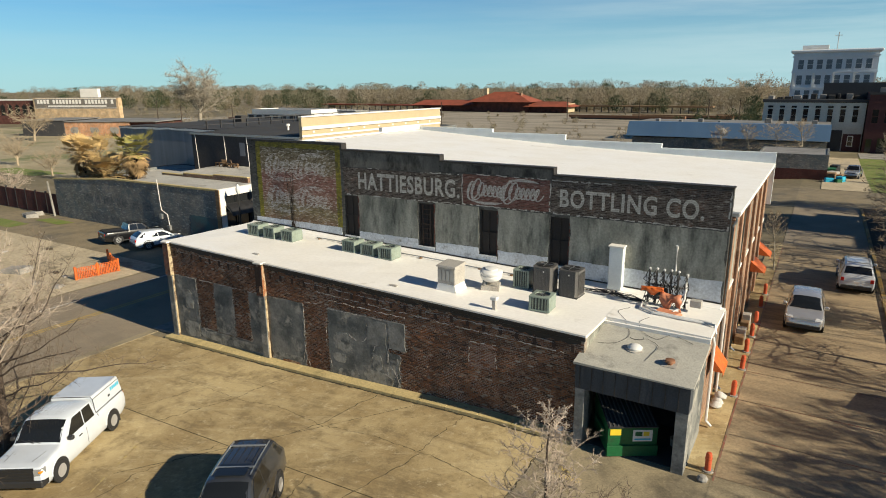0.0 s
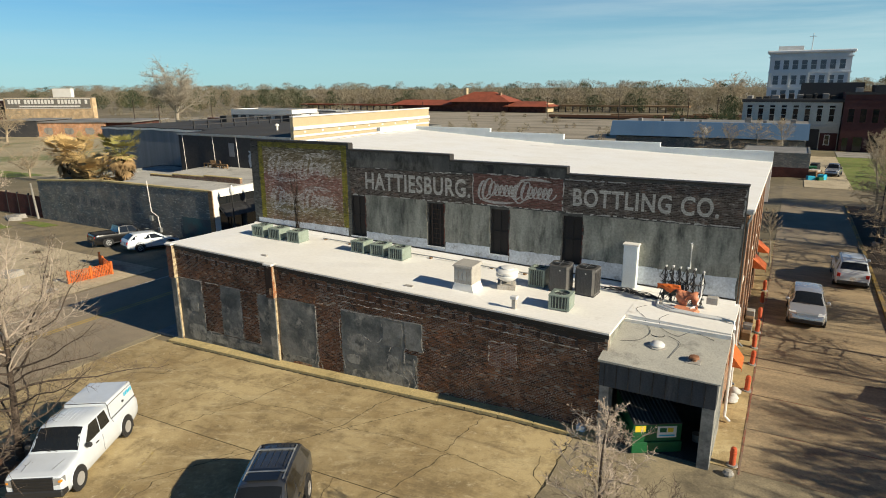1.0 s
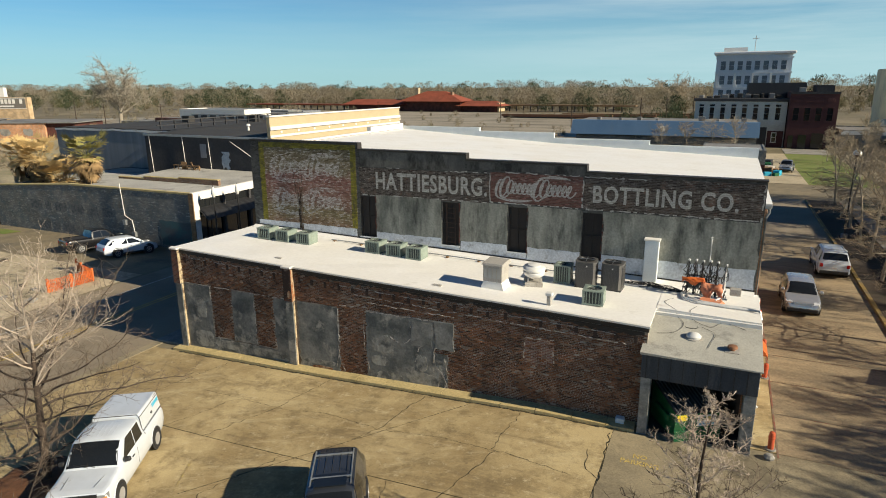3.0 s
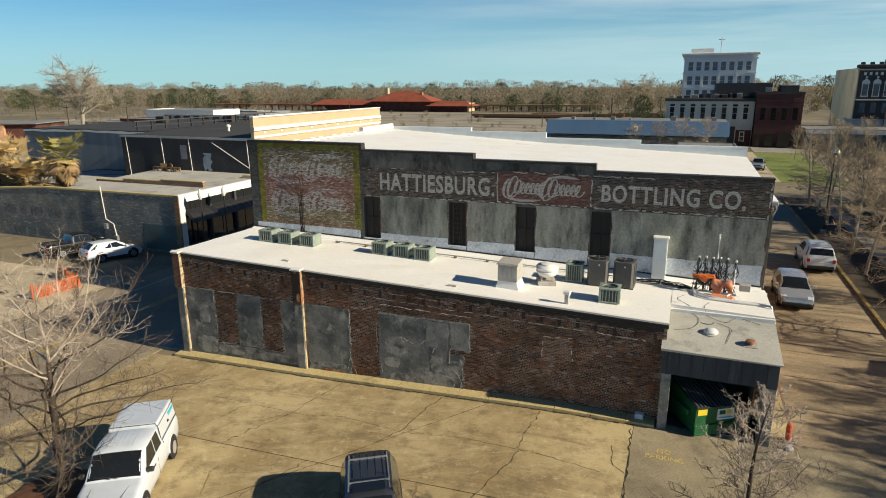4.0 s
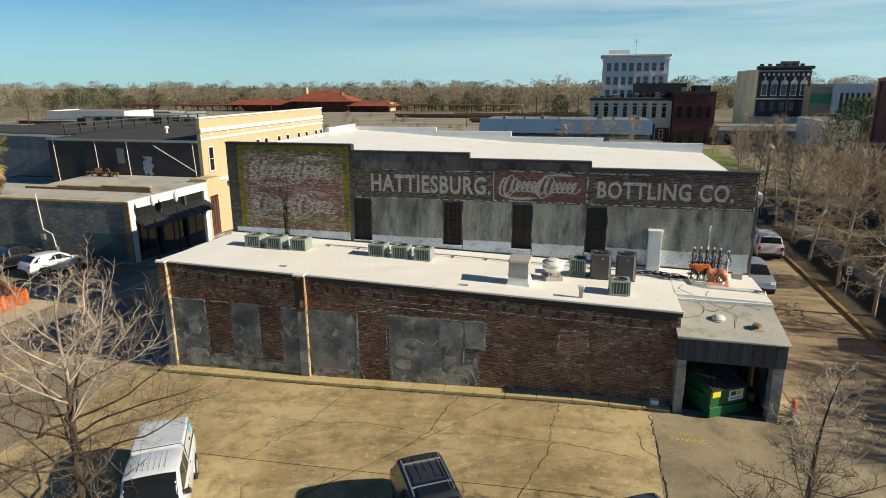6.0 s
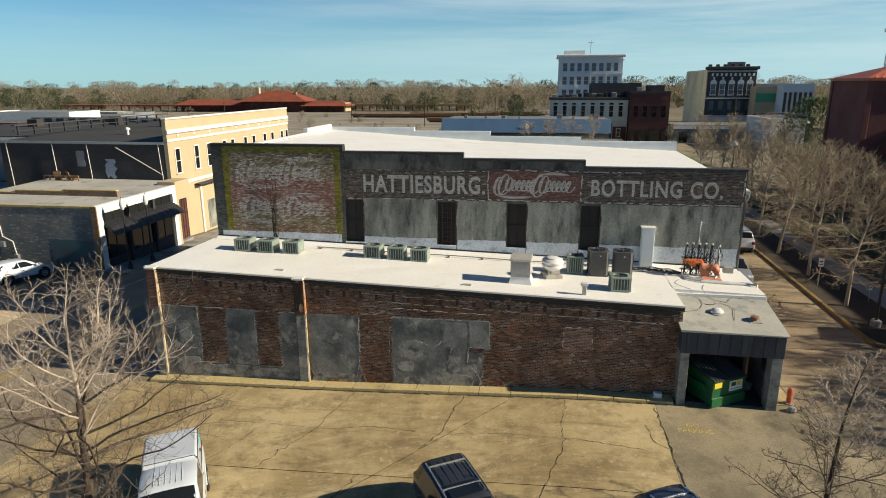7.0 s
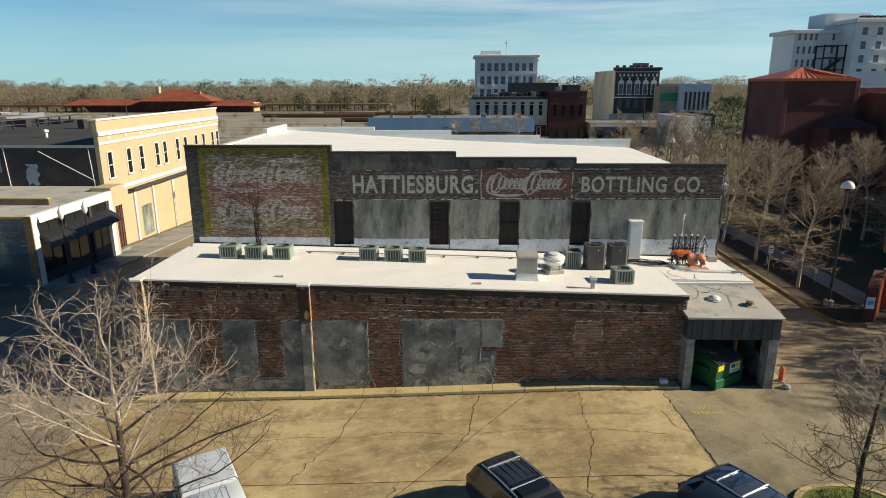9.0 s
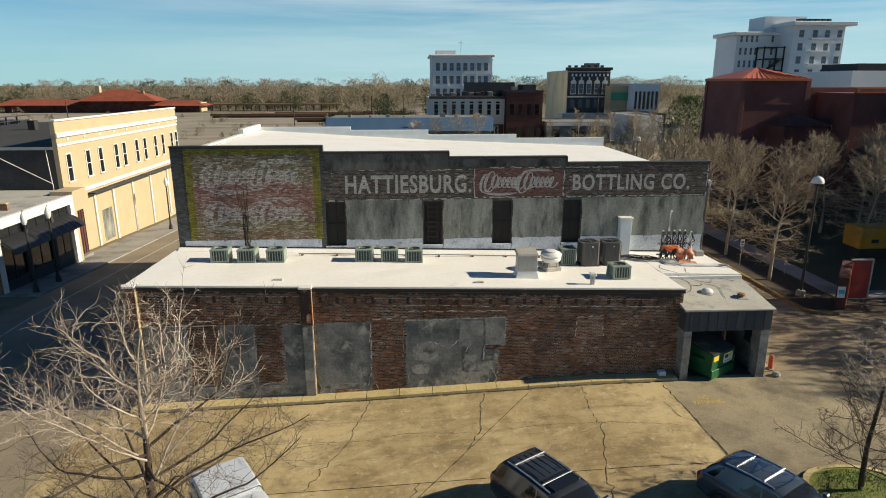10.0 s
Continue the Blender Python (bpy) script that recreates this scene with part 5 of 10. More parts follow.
# ---- town ----
def window(parent, axis, at, out, u0, u1, z0, z1, pane="glass", fr="white_trim", frame_w=0.09, sill=True, label=""):
    """A window on a wall across axis at 'at', facing out (+1 or -1)."""
    def b(g, ua, ub, za, zb, d0, d1):
        lo, hi = sorted((at + out * d0, at + out * d1))
        if axis == "x":
            return g.box(lo, ua, za, hi, ub, zb)
        return g.box(ua, lo, za, ub, hi, zb)
    w = part("window", b(G(), u0, u1, z0, z1, 0.002, 0.02), M[pane], parent, label)
    f = G()
    b(f, u0 - frame_w, u0, z0, z1, 0.002, 0.07)
    b(f, u1, u1 + frame_w, z0, z1, 0.002, 0.07)
    b(f, u0 - frame_w, u1 + frame_w, z1, z1 + frame_w, 0.002, 0.07)
    b(f, u0, u1, (z0 + z1) / 2 - 0.03, (z0 + z1) / 2 + 0.03, 0.021, 0.05)
    part("frame", f, M[fr], w)
    if sill:
        part("sill", b(G(), u0 - frame_w * 1.6, u1 + frame_w * 1.6, z0 - frame_w, z0 - 0.001, 0.002, 0.14), M[fr], w)
    return w


def block(name, label, x0, y0, x1, y1, z0, z1, wall, roof, parapet=0.5, category="building", group=""):
    r = root(name, label, category, group)
    t = 0.3
    g = G()
    g.box(x0, y0, z0, x1, y0 + t, z1).box(x0, y1 - t, z0, x1, y1, z1).box(x0, y0 + t, z0, x0 + t, y1 - t, z1).box(x1 - t, y0 + t, z0, x1, y1 - t, z1)
    part("wall", g, M[wall], r)
    part("roof", G().box(x0 + t, y0 + t, z1 - parapet - 0.2, x1 - t, y1 - t, z1 - parapet), M[roof], r)
    return r


# yellow two-storey shop building on the street
yb = root("yellow_building", "cream yellow two-storey shop building with white bands", "building")
XS = -50.2
part("wall", G().box(XS - 0.4, 52.3, -3.0, XS, 82.0, 10.75), M["cream"], yb, "cream painted street wall")
part("cornice", G().box(XS - 0.42, 52.25, 10.75, XS + 0.12, 82.05, 10.92, 0.03), M["white_trim"], yb)
part("band", G().box(XS, 52.25, 9.35, XS + 0.16, 82.05, 9.75, 0.03), M["white_trim"], yb, "white moulded band")
part("band", G().box(XS, 52.25, 8.55, XS + 0.09, 82.05, 8.8, 0.03), M["white_trim"], yb, "white moulded band")
part("band", G().box(XS, 52.25, 4.05, XS + 0.14, 82.05, 4.4, 0.03), M["white_trim"], yb, "white moulded band")
for i, y in enumerate((53.45, 57.0, 59.55, 63.05, 65.0, 68.3, 70.6, 73.8, 76.2, 79.3, 81.0)):
    if y + 0.8 < 81.9:
        window(yb, "x", XS, 1, y, y + 0.75, 5.35, 7.75, "glass", "white_trim", 0.12)
for y in np.arange(54.0, 82, 3.1):
    part("vent_block", G().box(XS, y, 9.0, XS + 0.05, y + 0.35, 9.2), M["white_trim"], yb)
part("awning_strip", G().box(XS, 56.3, 3.62, XS + 0.75, 82.0, 3.8, 0.03), M["dark_render"], yb, "dark flat awning above the ground floor")
for y in (57.2, 61.2, 66.0, 71.0, 76.5):
    part("column", G().box(XS, y, -2.4, XS + 0.16, y + 0.3, 3.6, 0.02), M["white_trim"], yb, "white painted column")
part("niche", G().box(XS + 0.001, 58.6, -1.6, XS + 0.02, 60.8, 1.6), M["stucco"], yb, "blocked grey-tan doorway")
# charcoal rear part
part("wall", G().box(-69.4, 52.3, -2.0, XS - 0.4, 52.6, 8.4), M["dark_render"], yb, "charcoal painted side wall with pipes")
part("wall", G().box(-69.4, 52.6, -2.0, -69.1, 82.0, 8.4), M["dark_render"], yb)
g = G()
g.hexa([(-69.5, 52.25, 8.35), (XS - 0.4, 52.25, 8.35), (XS - 0.4, 82, 8.9), (-69.5, 82, 8.9), (-69.5, 52.25, 8.5), (XS - 0.4, 52.25, 8.5), (XS - 0.4, 82, 9.05), (-69.5, 82, 9.05)])
part("roof", g, M["dark_roof"], yb, "dark flat roof")
part("roof_edge", G().box(-69.5, 52.15, 8.32, XS - 0.4, 52.28, 8.56), M["steel"], yb, "grey metal roof edge")
for x in (-68.6, -63.2, -59.2, -51.2):
    part("downpipe", G().tube([(x, 52.2, 8.3), (x + 0.25, 52.2, 3.3)], 0.032, 6), M["white_trim"], yb, "white downpipe")
part("downpipe", G().tube([(-55.9, 52.18, 8.0), (-51.0, 52.18, 5.3), (-51.0, 52.18, 4.2)], 0.034, 6), M["white_trim"], yb, "slanting white pipe")
M["pale_paint"] = surf("pale_blue_paint_patch", (0.42, 0.47, 0.52), (0.30, 0.35, 0.40), 2.0, 0.9, stain=(0.04, 0.04, 0.045), stain_scale=1.2, stain_lo=0.6, stain_hi=0.7)
part("painted_patch", G().prism(rough_panel(-57.3, -56.3, 4.9, 6.8, 8, 0.2, 0.3), 52.285, 52.298), M["pale_paint"], yb, "pale blue paint patch on the dark wall")
part("painted_patch", G().prism(rough_panel(-60.6, -59.7, 6.0, 7.6, 9, 0.04, 0.3), 52.285, 52.298), M["metal_wall"], yb)
pg = G()
for k in range(12):
    pg.box(-69.2, 54.5 + k * 2.25, 8.9, -69.0, 54.6 + k * 2.25, 10.0)
pg.box(-69.25, 54, 9.9, -68.95, 82, 10.02).box(-69.22, 54, 9.35, -69.0, 82, 9.42)
part("roof_railing", pg, M["dark_render"], yb, "old railing along the far roof edge")
for x, y in ((-60, 60), (-54, 66), (-56.5, 74), (-52, 61)):
    v = part("roof_vent", G().lathe([(0.14, 8.4), (0.14, 9.15), (0.28, 9.2), (0.25, 9.4), (0.05, 9.48)], 12, (x, y, 0)), M["white_trim"], yb, "white mushroom roof vent", 40)
part("chimney", G().box(-62.6, 70, 8.6, -61.8, 70.8, 9.9, 0.03), M["dark_roof"], yb)
# timber stair deck behind the shop
deck = root("wooden_deck", "weathered timber deck with steps against the dark wall", "deck")
M["timber"] = surf("weathered_timber", (0.30, 0.19, 0.10), (0.20, 0.12, 0.06), 1.5, 0.9, bump=0.3, stretch=(1, 1, 4))
part("platform", G().box(-63.5, 50.8, 4.2, -59.5, 52.1, 4.35), M["timber"], deck)
for k in range(7):
    part("post", G().box(-63.5 + k * 0.65, 50.8, 3.4, -63.4 + k * 0.65, 50.9, 5.2), M["timber"], deck)
part("rail", G().box(-63.5, 50.78, 5.15, -59.5, 50.92, 5.25), M["timber"], deck)
part("steps", G().prism([(-59.5, 4.3), (-57.6, 3.3), (-57.6, 3.15), (-59.5, 4.05)], 50.8, 51.9), M["timber"], deck)



def yard_chair(x, y, ang):
    r = root("metal_chair", "rusty brown metal chair on the timber deck", "chair", "deck chairs")
    part("seat", G().box(-0.35, -0.35, 0.42, 0.35, 0.35, 0.47, 0.02), M["timber"], r)
    part("backrest", G().hexa([(-0.35, 0.3, 0.47), (0.35, 0.3, 0.47), (0.35, 0.36, 0.47), (-0.35, 0.36, 0.47), (-0.35, 0.5, 1.25), (0.35, 0.5, 1.25), (0.35, 0.56, 1.25), (-0.35, 0.56, 1.25)]), M["timber"], r)
    for sx in (-0.32, 0.32):
        part("armrest", G().tube([(sx, -0.35, 0), (sx, -0.35, 0.72), (sx, 0.4, 0.76)], 0.03, 6), M["timber"], r)
        part("leg", G().tube([(sx, 0.33, 0), (sx, 0.33, 0.42)], 0.03, 6), M["timber"], r)
    r.matrix_basis = Matrix.Translation((x, y, 4.36)) @ pose(0, 0, 0, 0, 0, ang)


yard_chair(-60.6, 51.4, 150)
yard_chair(-62.2, 51.5, 195)

# corner shop with white front
shop = root("corner_shop", "single-storey corner shop with white front and painted brick side", "building")
g = G()
g.prism([(-77.2, -0.9), (-48.2, -0.9), (-48.2, 4.55), (-65.0, 4.5), (-77.2, 3.75)], 38.6, 38.95)
part("wall", g, M["painted_block"], shop, "blue-grey painted brick side wall with faded lettering")
g = G()
g.prism([(-77.3, 3.75), (-65.0, 4.5), (-48.15, 4.55), (-48.15, 4.72), (-65.0, 4.66), (-77.3, 3.9)], 38.55, 39.0)
part("coping", g, M["kerb"], shop, "tan stone coping")
g = G()
g.hexa([(-64, 38.95, 4.2), (-48.4, 38.95, 4.2), (-48.4, 52.25, 4.6), (-64, 52.25, 4.6), (-64, 38.95, 4.35), (-48.4, 38.95, 4.35), (-48.4, 52.25, 4.75), (-64, 52.25, 4.75)])
part("roof", g, M["pale_roof"], shop, "weathered pale flat roof")
g = G()
g.box(-48.5, 39.3, 4.02, -48.15, 49.6, 4.75)
part("front_header", g, M["white_trim"], shop, "white painted shop front")
for ya, yb_, za in ((38.6, 39.3, 4.75), (49.0, 49.6, 4.018), (42.3, 42.6, 4.018), (45.9, 46.2, 4.018)):
    part("front_pier", G().box(-48.5, ya, -1.4, -48.13, yb_, za, 0.01), M["dark_render" if 40 < ya < 48 else "white_trim"], shop)
part("stall_riser", G().box(-48.45, 39.3, -1.2, -48.3, 49.0, 0.1), M["dark_render"], shop, "dark shop front base")
part("wall", G().box(-50.0, 49.6, -1.8, -48.16, 50.0, 5.0), M["cream"], shop, "tan pier beside the shop")
part("wall", G().box(-50.0, 50.0, 3.2, -48.3, 52.25, 5.0), M["cream"], shop, "tan wall over the street door")
part("threshold", G().box(-50.0, 50.0, -1.8, -48.4, 52.25, -1.0), M["path"], shop)
sd_ = part("street_door", G().box(-48.9, 50.0, -1.0, -48.8, 52.25, 3.2), M["brown_brick"], shop, "tall red-brown double door with iron bars")
for k in range(6):
    part("bar", G().box(-48.799, 50.1 + k * 0.42, -1.0, -48.76, 50.16 + k * 0.42, 3.2), M["black"], sd_)
for z_ in (0.3, 1.6, 2.6):
    part("bar", G().box(-48.759, 50.05, z_, -48.74, 52.2, z_ + 0.07), M["black"], sd_)
for a, b in ((39.4, 42.25), (42.65, 45.85), (46.25, 48.95)):
    w = part("window", G().box(-48.42, a, 0.1, -48.38, b, 3.1), M["glass"], shop, "dark shop window")
    part("transom", G().box(-48.42, a, 3.25, -48.38, b, 3.98), M["glass"], w, "dark transom light")
    part("frame", G().box(-48.4, a, 3.1, -48.3, b, 3.25).box(-48.4, (a + b) / 2 - 0.04, 0.1, -48.34, (a + b) / 2 + 0.04, 3.1).box(-48.4, (a + b) / 2 - 0.03, 3.25, -48.34, (a + b) / 2 + 0.03, 3.98), M["black"], w)
    g = G()
    n = 9
    vs = []
    for i in range(n + 1):
        y = a - 0.2 + (b - a + 0.4) * i / n
        s = 0.05 * (i % 2)
        vs += [(-48.28, y, 3.15), (-47.7, y, 2.75 + s), (-47.15, y, 2.2 + s * 0.5)]
    fs = []
    for i in range(n):
        for k in range(2):
            fs.append((i * 3 + k, i * 3 + k + 1, i * 3 + k + 4, i * 3 + k + 3))
    g.add(vs, fs)
    aw = part("awning", g, M["black"], shop, "black fabric awning")
    md = aw.modifiers.new("thickness", "SOLIDIFY")
    md.thickness = 0.03
part("corner_quoin", G().box(-48.62, 38.52, -0.8, -48.1, 38.62, 4.7), M["timber"], shop, "tan brick corner strip")
part("painted_panel", G().prism(rough_panel(-52.6, -48.7, -0.5, 1.9, 5, 0.15, 0.4), 38.585, 38.599), M["teal"], shop, "teal painted panel on the side wall")
M["ghost_grey"] = surf("ghosted_grey_sign_paint", (0.155, 0.155, 0.15), (0.21, 0.205, 0.19), 4.0, 0.95, stain=(0.10, 0.11, 0.112), stain_scale=3.5, stain_lo=0.46, stain_hi=0.56, bump=0.3)
for row, (z0, z1, xs_) in enumerate(((1.75, 2.65, (-71.2, -68.9, -67.4, -64.9, -62.2, -60.4)), (-0.35, 0.45, (-70.2, -68.0, -66.6, -63.6, -61.4, -59.3)))):
    for i, x in enumerate(xs_):
        part("faded_lettering", G().prism(rough_panel(x, x + (1.7, 0.9, 1.8, 1.9, 1.2, 1.5)[i], z0 - 0.03 * i, z1 - 0.03 * i, 60 + i + 20 * row, 0.09, 0.16), 38.592, 38.599), M["ghost_grey"], shop, "faded illegible painted lettering")
part("conduit", G().tube([(-57.3, 38.5, 5.1), (-57.1, 38.5, 2.0), (-56.2, 38.5, 1.6), (-56.0, 38.5, 0.4)], 0.04, 6), M["white_trim"], shop, "white conduit mast")
part("meter_box", G().box(-57.3, 38.3, 1.1, -56.9, 38.58, 1.6, 0.02), M["steel"], shop)
part("meter_box", G().box(-56.2, 38.3, 0.0, -55.8, 38.58, 0.5, 0.02), M["steel"], shop)
for a, b, z in ((-64.3, -60.5, 4.75), (-60.5, -55.5, 4.95), (-55.5, -50.2, 5.1)):
    part("rear_wall", G().box(a, 44.0, 3.2, b, 44.3, z - 0.09), M["brick_side"], shop, "tan masonry roof divider")
    part("wall_coping", G().box(a, 43.94, z - 0.09, b, 44.36, z, 0.02), M["kerb"], shop, "yellowed coping on the roof divider")
part("rear_wall", G().box(-71.0, 43.0, 1.5, -64.3, 43.3, 3.1), M["dark_render"], shop)
part("side_wall", G().box(-77.3, 38.95, -0.9, -77.0, 52.0, 3.7), M["painted_block"], shop)
lowroof = block("low_shed", "low shed with pale grey metal roof behind the wall", -80, 46, -66, 57.5, -1, 3.4, "dark_render", "pale_roof", 0.05)

# metal-clad hall
hall = root("metal_hall", "blue-grey metal clad hall with shallow curved roof", "building")
g = G()
prof = [(x, 8.35 + 0.12 * math.sin(math.pi * (x + 94) / 24.0) + 0.05 * math.sin(x * 1.9)) for x in np.arange(-94, -69.9, 2.0)]
g.prism([(-94, -1.5)] + [(-70, -1.5)] + list(reversed(prof)), 58.0, 58.3)
part("wall", g, M["metal_wall"], hall)
g = G()
for x in np.arange(-93.8, -70.2, 0.8):
    g.box(x, 57.996, -1.4, x + 0.1, 58.0, 8.1)
part("siding_rib", g, M["metal_wall"], hall)
for (a, za), (b, zb) in zip(prof, prof[1:]):
    part("roof_panel", G().hexa([(a, 57.9, za), (b, 57.9, zb), (b, 84, zb), (a, 84, za), (a, 57.9, za + 0.12), (b, 57.9, zb + 0.12), (b, 84, zb + 0.12), (a, 84, za + 0.12)]), M["dark_roof"], hall)
part("roof_edge", G().prism(prof + [(a, z - 0.22 - 0.10 * abs(math.sin(a * 1.3))) for a, z in reversed(prof)], 57.86, 57.895), M["white_trim"], hall, "bent pale roof flashing")
part("wall", G().box(-94.0, 58.3, -1.5, -93.7, 84, 8.1), M["metal_wall"], hall)
part("parapet", G().box(-94.0, 83.7, 8.0, -70.0, 84.0, 9.3), M["pale_roof"], hall, "patched pale rear parapet")
for k in range(11):
    part("parapet_stain", G().prism(rough_panel(-93.6 + k * 2.1, -92.3 + k * 2.1, 8.5, 9.1, 500 + k, 0.12, 0.3), 83.66, 83.695), M["dark_render"], hall)
for k, (x, y) in enumerate(((-84, 72), (-76, 78))):
    part("roof_unit", G().box(x, y, 8.3, x + 1.6, y + 1.2, 9.6, 0.05), M["dark_roof"], hall)


# low roofs behind
block("low_store", "low grey store with flat roof", -130, 95, -75, 130, -3, 5.2, "painted_block", "grey_roof", 0.3)
b = block("white_store", "long low white store", -205, 185, -172, 200, -3, 5.6, "white_trim", "grey_roof", 0.3)
bk_ = root("brick_store", "low orange brick store with grey roof and dark end", "building", at=Matrix.Translation((-235, 136, 0)) @ pose(0, 0, 0, 0, 0, 25))
part("wall", G().box(-13, 0, -5, 13, 20, 2.0), M["orange_brick"], bk_, "sunlit orange brick wall")
# end wall darkened by colour to look shaded beside the orange brick
part("end_wall", G().box(-30, -0.5, -5, -13.01, 20, 2.6), M["dark_render"], bk_, "end wall coloured dark for its shade")
part("roof", G().box(-30.5, -0.8, 2.6, -12.5, 21, 2.8).box(-12.5, -0.4, 2.0, 24, 26, 2.3), M["grey_roof"], bk_, "grey flat roof")
part("wall", G().box(13.01, 1, -5, 23, 20, 1.99), M["brown_brick"], bk_)
for k in range(3):
    part("wall_stain", G().prism(blob(-11 + k * 8, -7 + k * 8, -2.6, 0.4, 130 + k), -0.04, -0.005), M["path"], bk_, "worn pale paint patch")
for i in (1, 3, 4, 7, 8, 9, 13):
    r = random.Random(i)
    x, y = -240 + r.uniform(0, 130), 150 + r.uniform(0, 110)
    w, d, h = r.uniform(10, 30), r.uniform(8, 18), r.uniform(3.0, 5.0)
    block("far_shed", "low far shed with pale roof", x, y, x + w, y + d, -3, h - 1.0, r.choice(["white_trim", "metal_wall", "brown_brick", "painted_block"]), r.choice(["grey_roof", "membrane", "grey_roof"]), 0.1, "shed", "far sheds")

M["brown_sign"] = surf("grey_brown_sign_paint", (0.20, 0.18, 0.155), (0.16, 0.145, 0.125), 0.2, 0.9)
# brick equipment store with painted sign
eq = root("equipment_store", "tan brick store with a long painted sign and white roof housing", "building", at=Matrix.Translation((-327, 180, 0)) @ pose(0, 0, 0, 0, 0, 22))
part("wall", G().box(-24, 0, -5, 24, 3, 9.8), M["tan_sunny"], eq, "tan brick sign wall")
part("roof", G().box(-24, 0.3, 9.8, 24, 3, 9.95), M["grey_roof"], eq)
sb_ = part("sign_band", G().box(-23, -0.2, 4.9, 23, -0.01, 9.3), M["brown_sign"], eq, "grey sign band with white border")
part("border", G().box(-23, -0.26, 9.3, 23, -0.01, 9.55).box(-23, -0.26, 4.65, 23, -0.01, 4.9), M["white_trim"], sb_)
x = -21.5
for n_ in (4, 9, 7, 1):
    for k in range(n_):
        part("sign_bar", G().box(x, -0.3, 6.9, x + 1.25, -0.21, 8.9), M["white_trim"], sb_, "white sign bar")
        x += 1.85
    x += 1.6
part("sign_bar", G().box(-15.5, -0.3, 5.4, 17.5, -0.21, 6.1), M["white_trim"], sb_)
part("roof_house", G().box(3, 0.6, 9.95, 13, 2.8, 14.2, 0.1), M["white_trim"], eq, "white roof housing")
part("annex", G().box(-60, 2, -5, -24, 18, 8.6), M["brown_brick"], eq, "dark brick annex with arched windows")
part("annex_coping", G().box(-60.3, 1.8, 8.6, -24, 18, 9.0), M["white_trim"], eq)
for k in range(8):
    part("window", G().prism([(-58.5 + k * 4.3, 1.0), (-55.9 + k * 4.3, 1.0), (-55.9 + k * 4.3, 5.6), (-57.2 + k * 4.3, 6.8), (-58.5 + k * 4.3, 5.6)], 1.9, 1.995), M["glass"], eq, "dark arched window")

# white office tower
tw = root("office_tower", "white six-storey office tower with cornice", "building")
M["tower"] = surf("pale_grey_stone", (0.68, 0.70, 0.72), (0.60, 0.62, 0.64), 0.1, 0.85, bump=0.1, fine=2.0, fine_amt=0.06)
TY = 210.0
part("wall", G().box(-10.2, TY, -4, 10.0, TY + 18, 22.4), M["tower"], tw)
part("cornice", G().box(-11.0, TY - 0.9, 22.4, 10.8, TY + 18.5, 23.2, 0.2).box(-10.5, TY - 0.4, 21.2, 10.3, TY, 21.6), M["tower"], tw, "projecting stone cornice")
part("roof_house", G().box(-8.5, TY + 4, 23.2, -2, TY + 10, 24.6), M["white_trim"], tw)
part("band", G().box(-10.4, TY - 0.25, 17.0, 10.2, TY, 17.4).box(-10.4, TY - 0.25, 12.7, 10.2, TY, 13.1), M["tower"], tw)
for zr0, zr1 in ((18.0, 20.5), (13.8, 16.3), (9.8, 12.2), (5.6, 8.0)):
    for k in range(8):
        x = -8.9 + k * 2.3
        window(tw, "y", TY, -1, x, x + 1.35, zr0, zr1, "glass_far", "tower", 0.12)
for k in range(5):
    part("pilaster", G().box(-9.9 + k * 4.85, TY - 0.3, 13.1, -9.4 + k * 4.85, TY, 17.0), M["white_trim"], tw)
part("aerial", G().tube([(0, TY + 6, 23), (0, TY + 6, 28)], 0.12, 5).tube([(-0.9, TY + 6, 27.2), (0.9, TY + 6, 27.2)], 0.08, 4), M["steel"], tw)
for y in np.arange(TY + 2, TY + 17, 3):
    for z in (17.0, 12.4, 8.0):
        window(tw, "x", 10.0, 1, y, y + 1.3, z, z + 2.3, "glass_far", "tower", 0.12)

# pale two-storey row before the tower, and its dark red neighbour
M["maroon"] = surf("dark_maroon_brick_far", (0.095, 0.036, 0.034), (0.075, 0.030, 0.029), 0.3, 0.9, bump=0.1)
r2 = block("pale_row_building", "pale two-storey building with dark roof clutter", -12.7, 162, 6.9, 190, -4, 10.2, "stone_row", "dark_roof", 0.3)
for k in range(8):
    x = -11.7 + k * 2.33
    window(r2, "y", 162, -1, x, x + 0.95, 5.9, 8.6, "glass", "stone_row", 0.1)
    part("window_head", G().box(x - 0.05, 161.93, 8.85, x + 1.0, 162.0, 9.3), M["glass"], r2, "dark transom over the window")
part("band", G().box(-12.8, 161.85, 4.6, 6.9, 161.99, 4.95), M["stone_row"], r2)
# charcoal panel stands in for shade along the ground floor
part("shopfront", G().box(-12.5, 161.9, -0.4, 3.2, 162.0, 4.2), M["dark_render"], r2, "dark ground floor panel with shade put into its colour")
part("shopfront", G().box(3.4, 161.9, -0.4, 6.7, 162.0, 3.4), M["maroon"], r2, "dark red ground floor infill")
window(r2, "y", 161.9, -1, 4.4, 5.2, 0.9, 2.9, "glass", "white_trim", 0.14)
part("parapet", G().box(-13.0, 161.7, 10.0, 7.1, 163, 10.75, 0.1), M["dark_render"], r2, "dark parapet")
rr = random.Random(3)
for k in range(11):
    x = -12.2 + k * 1.7
    part("roof_unit", G().box(x, 164 + rr.uniform(0, 6), 10.0, x + rr.uniform(0.5, 1.5), 171, 10.8 + rr.uniform(0.2, 1.1), 0.05), M["dark_roof" if k % 3 else "grey_roof"], r2)
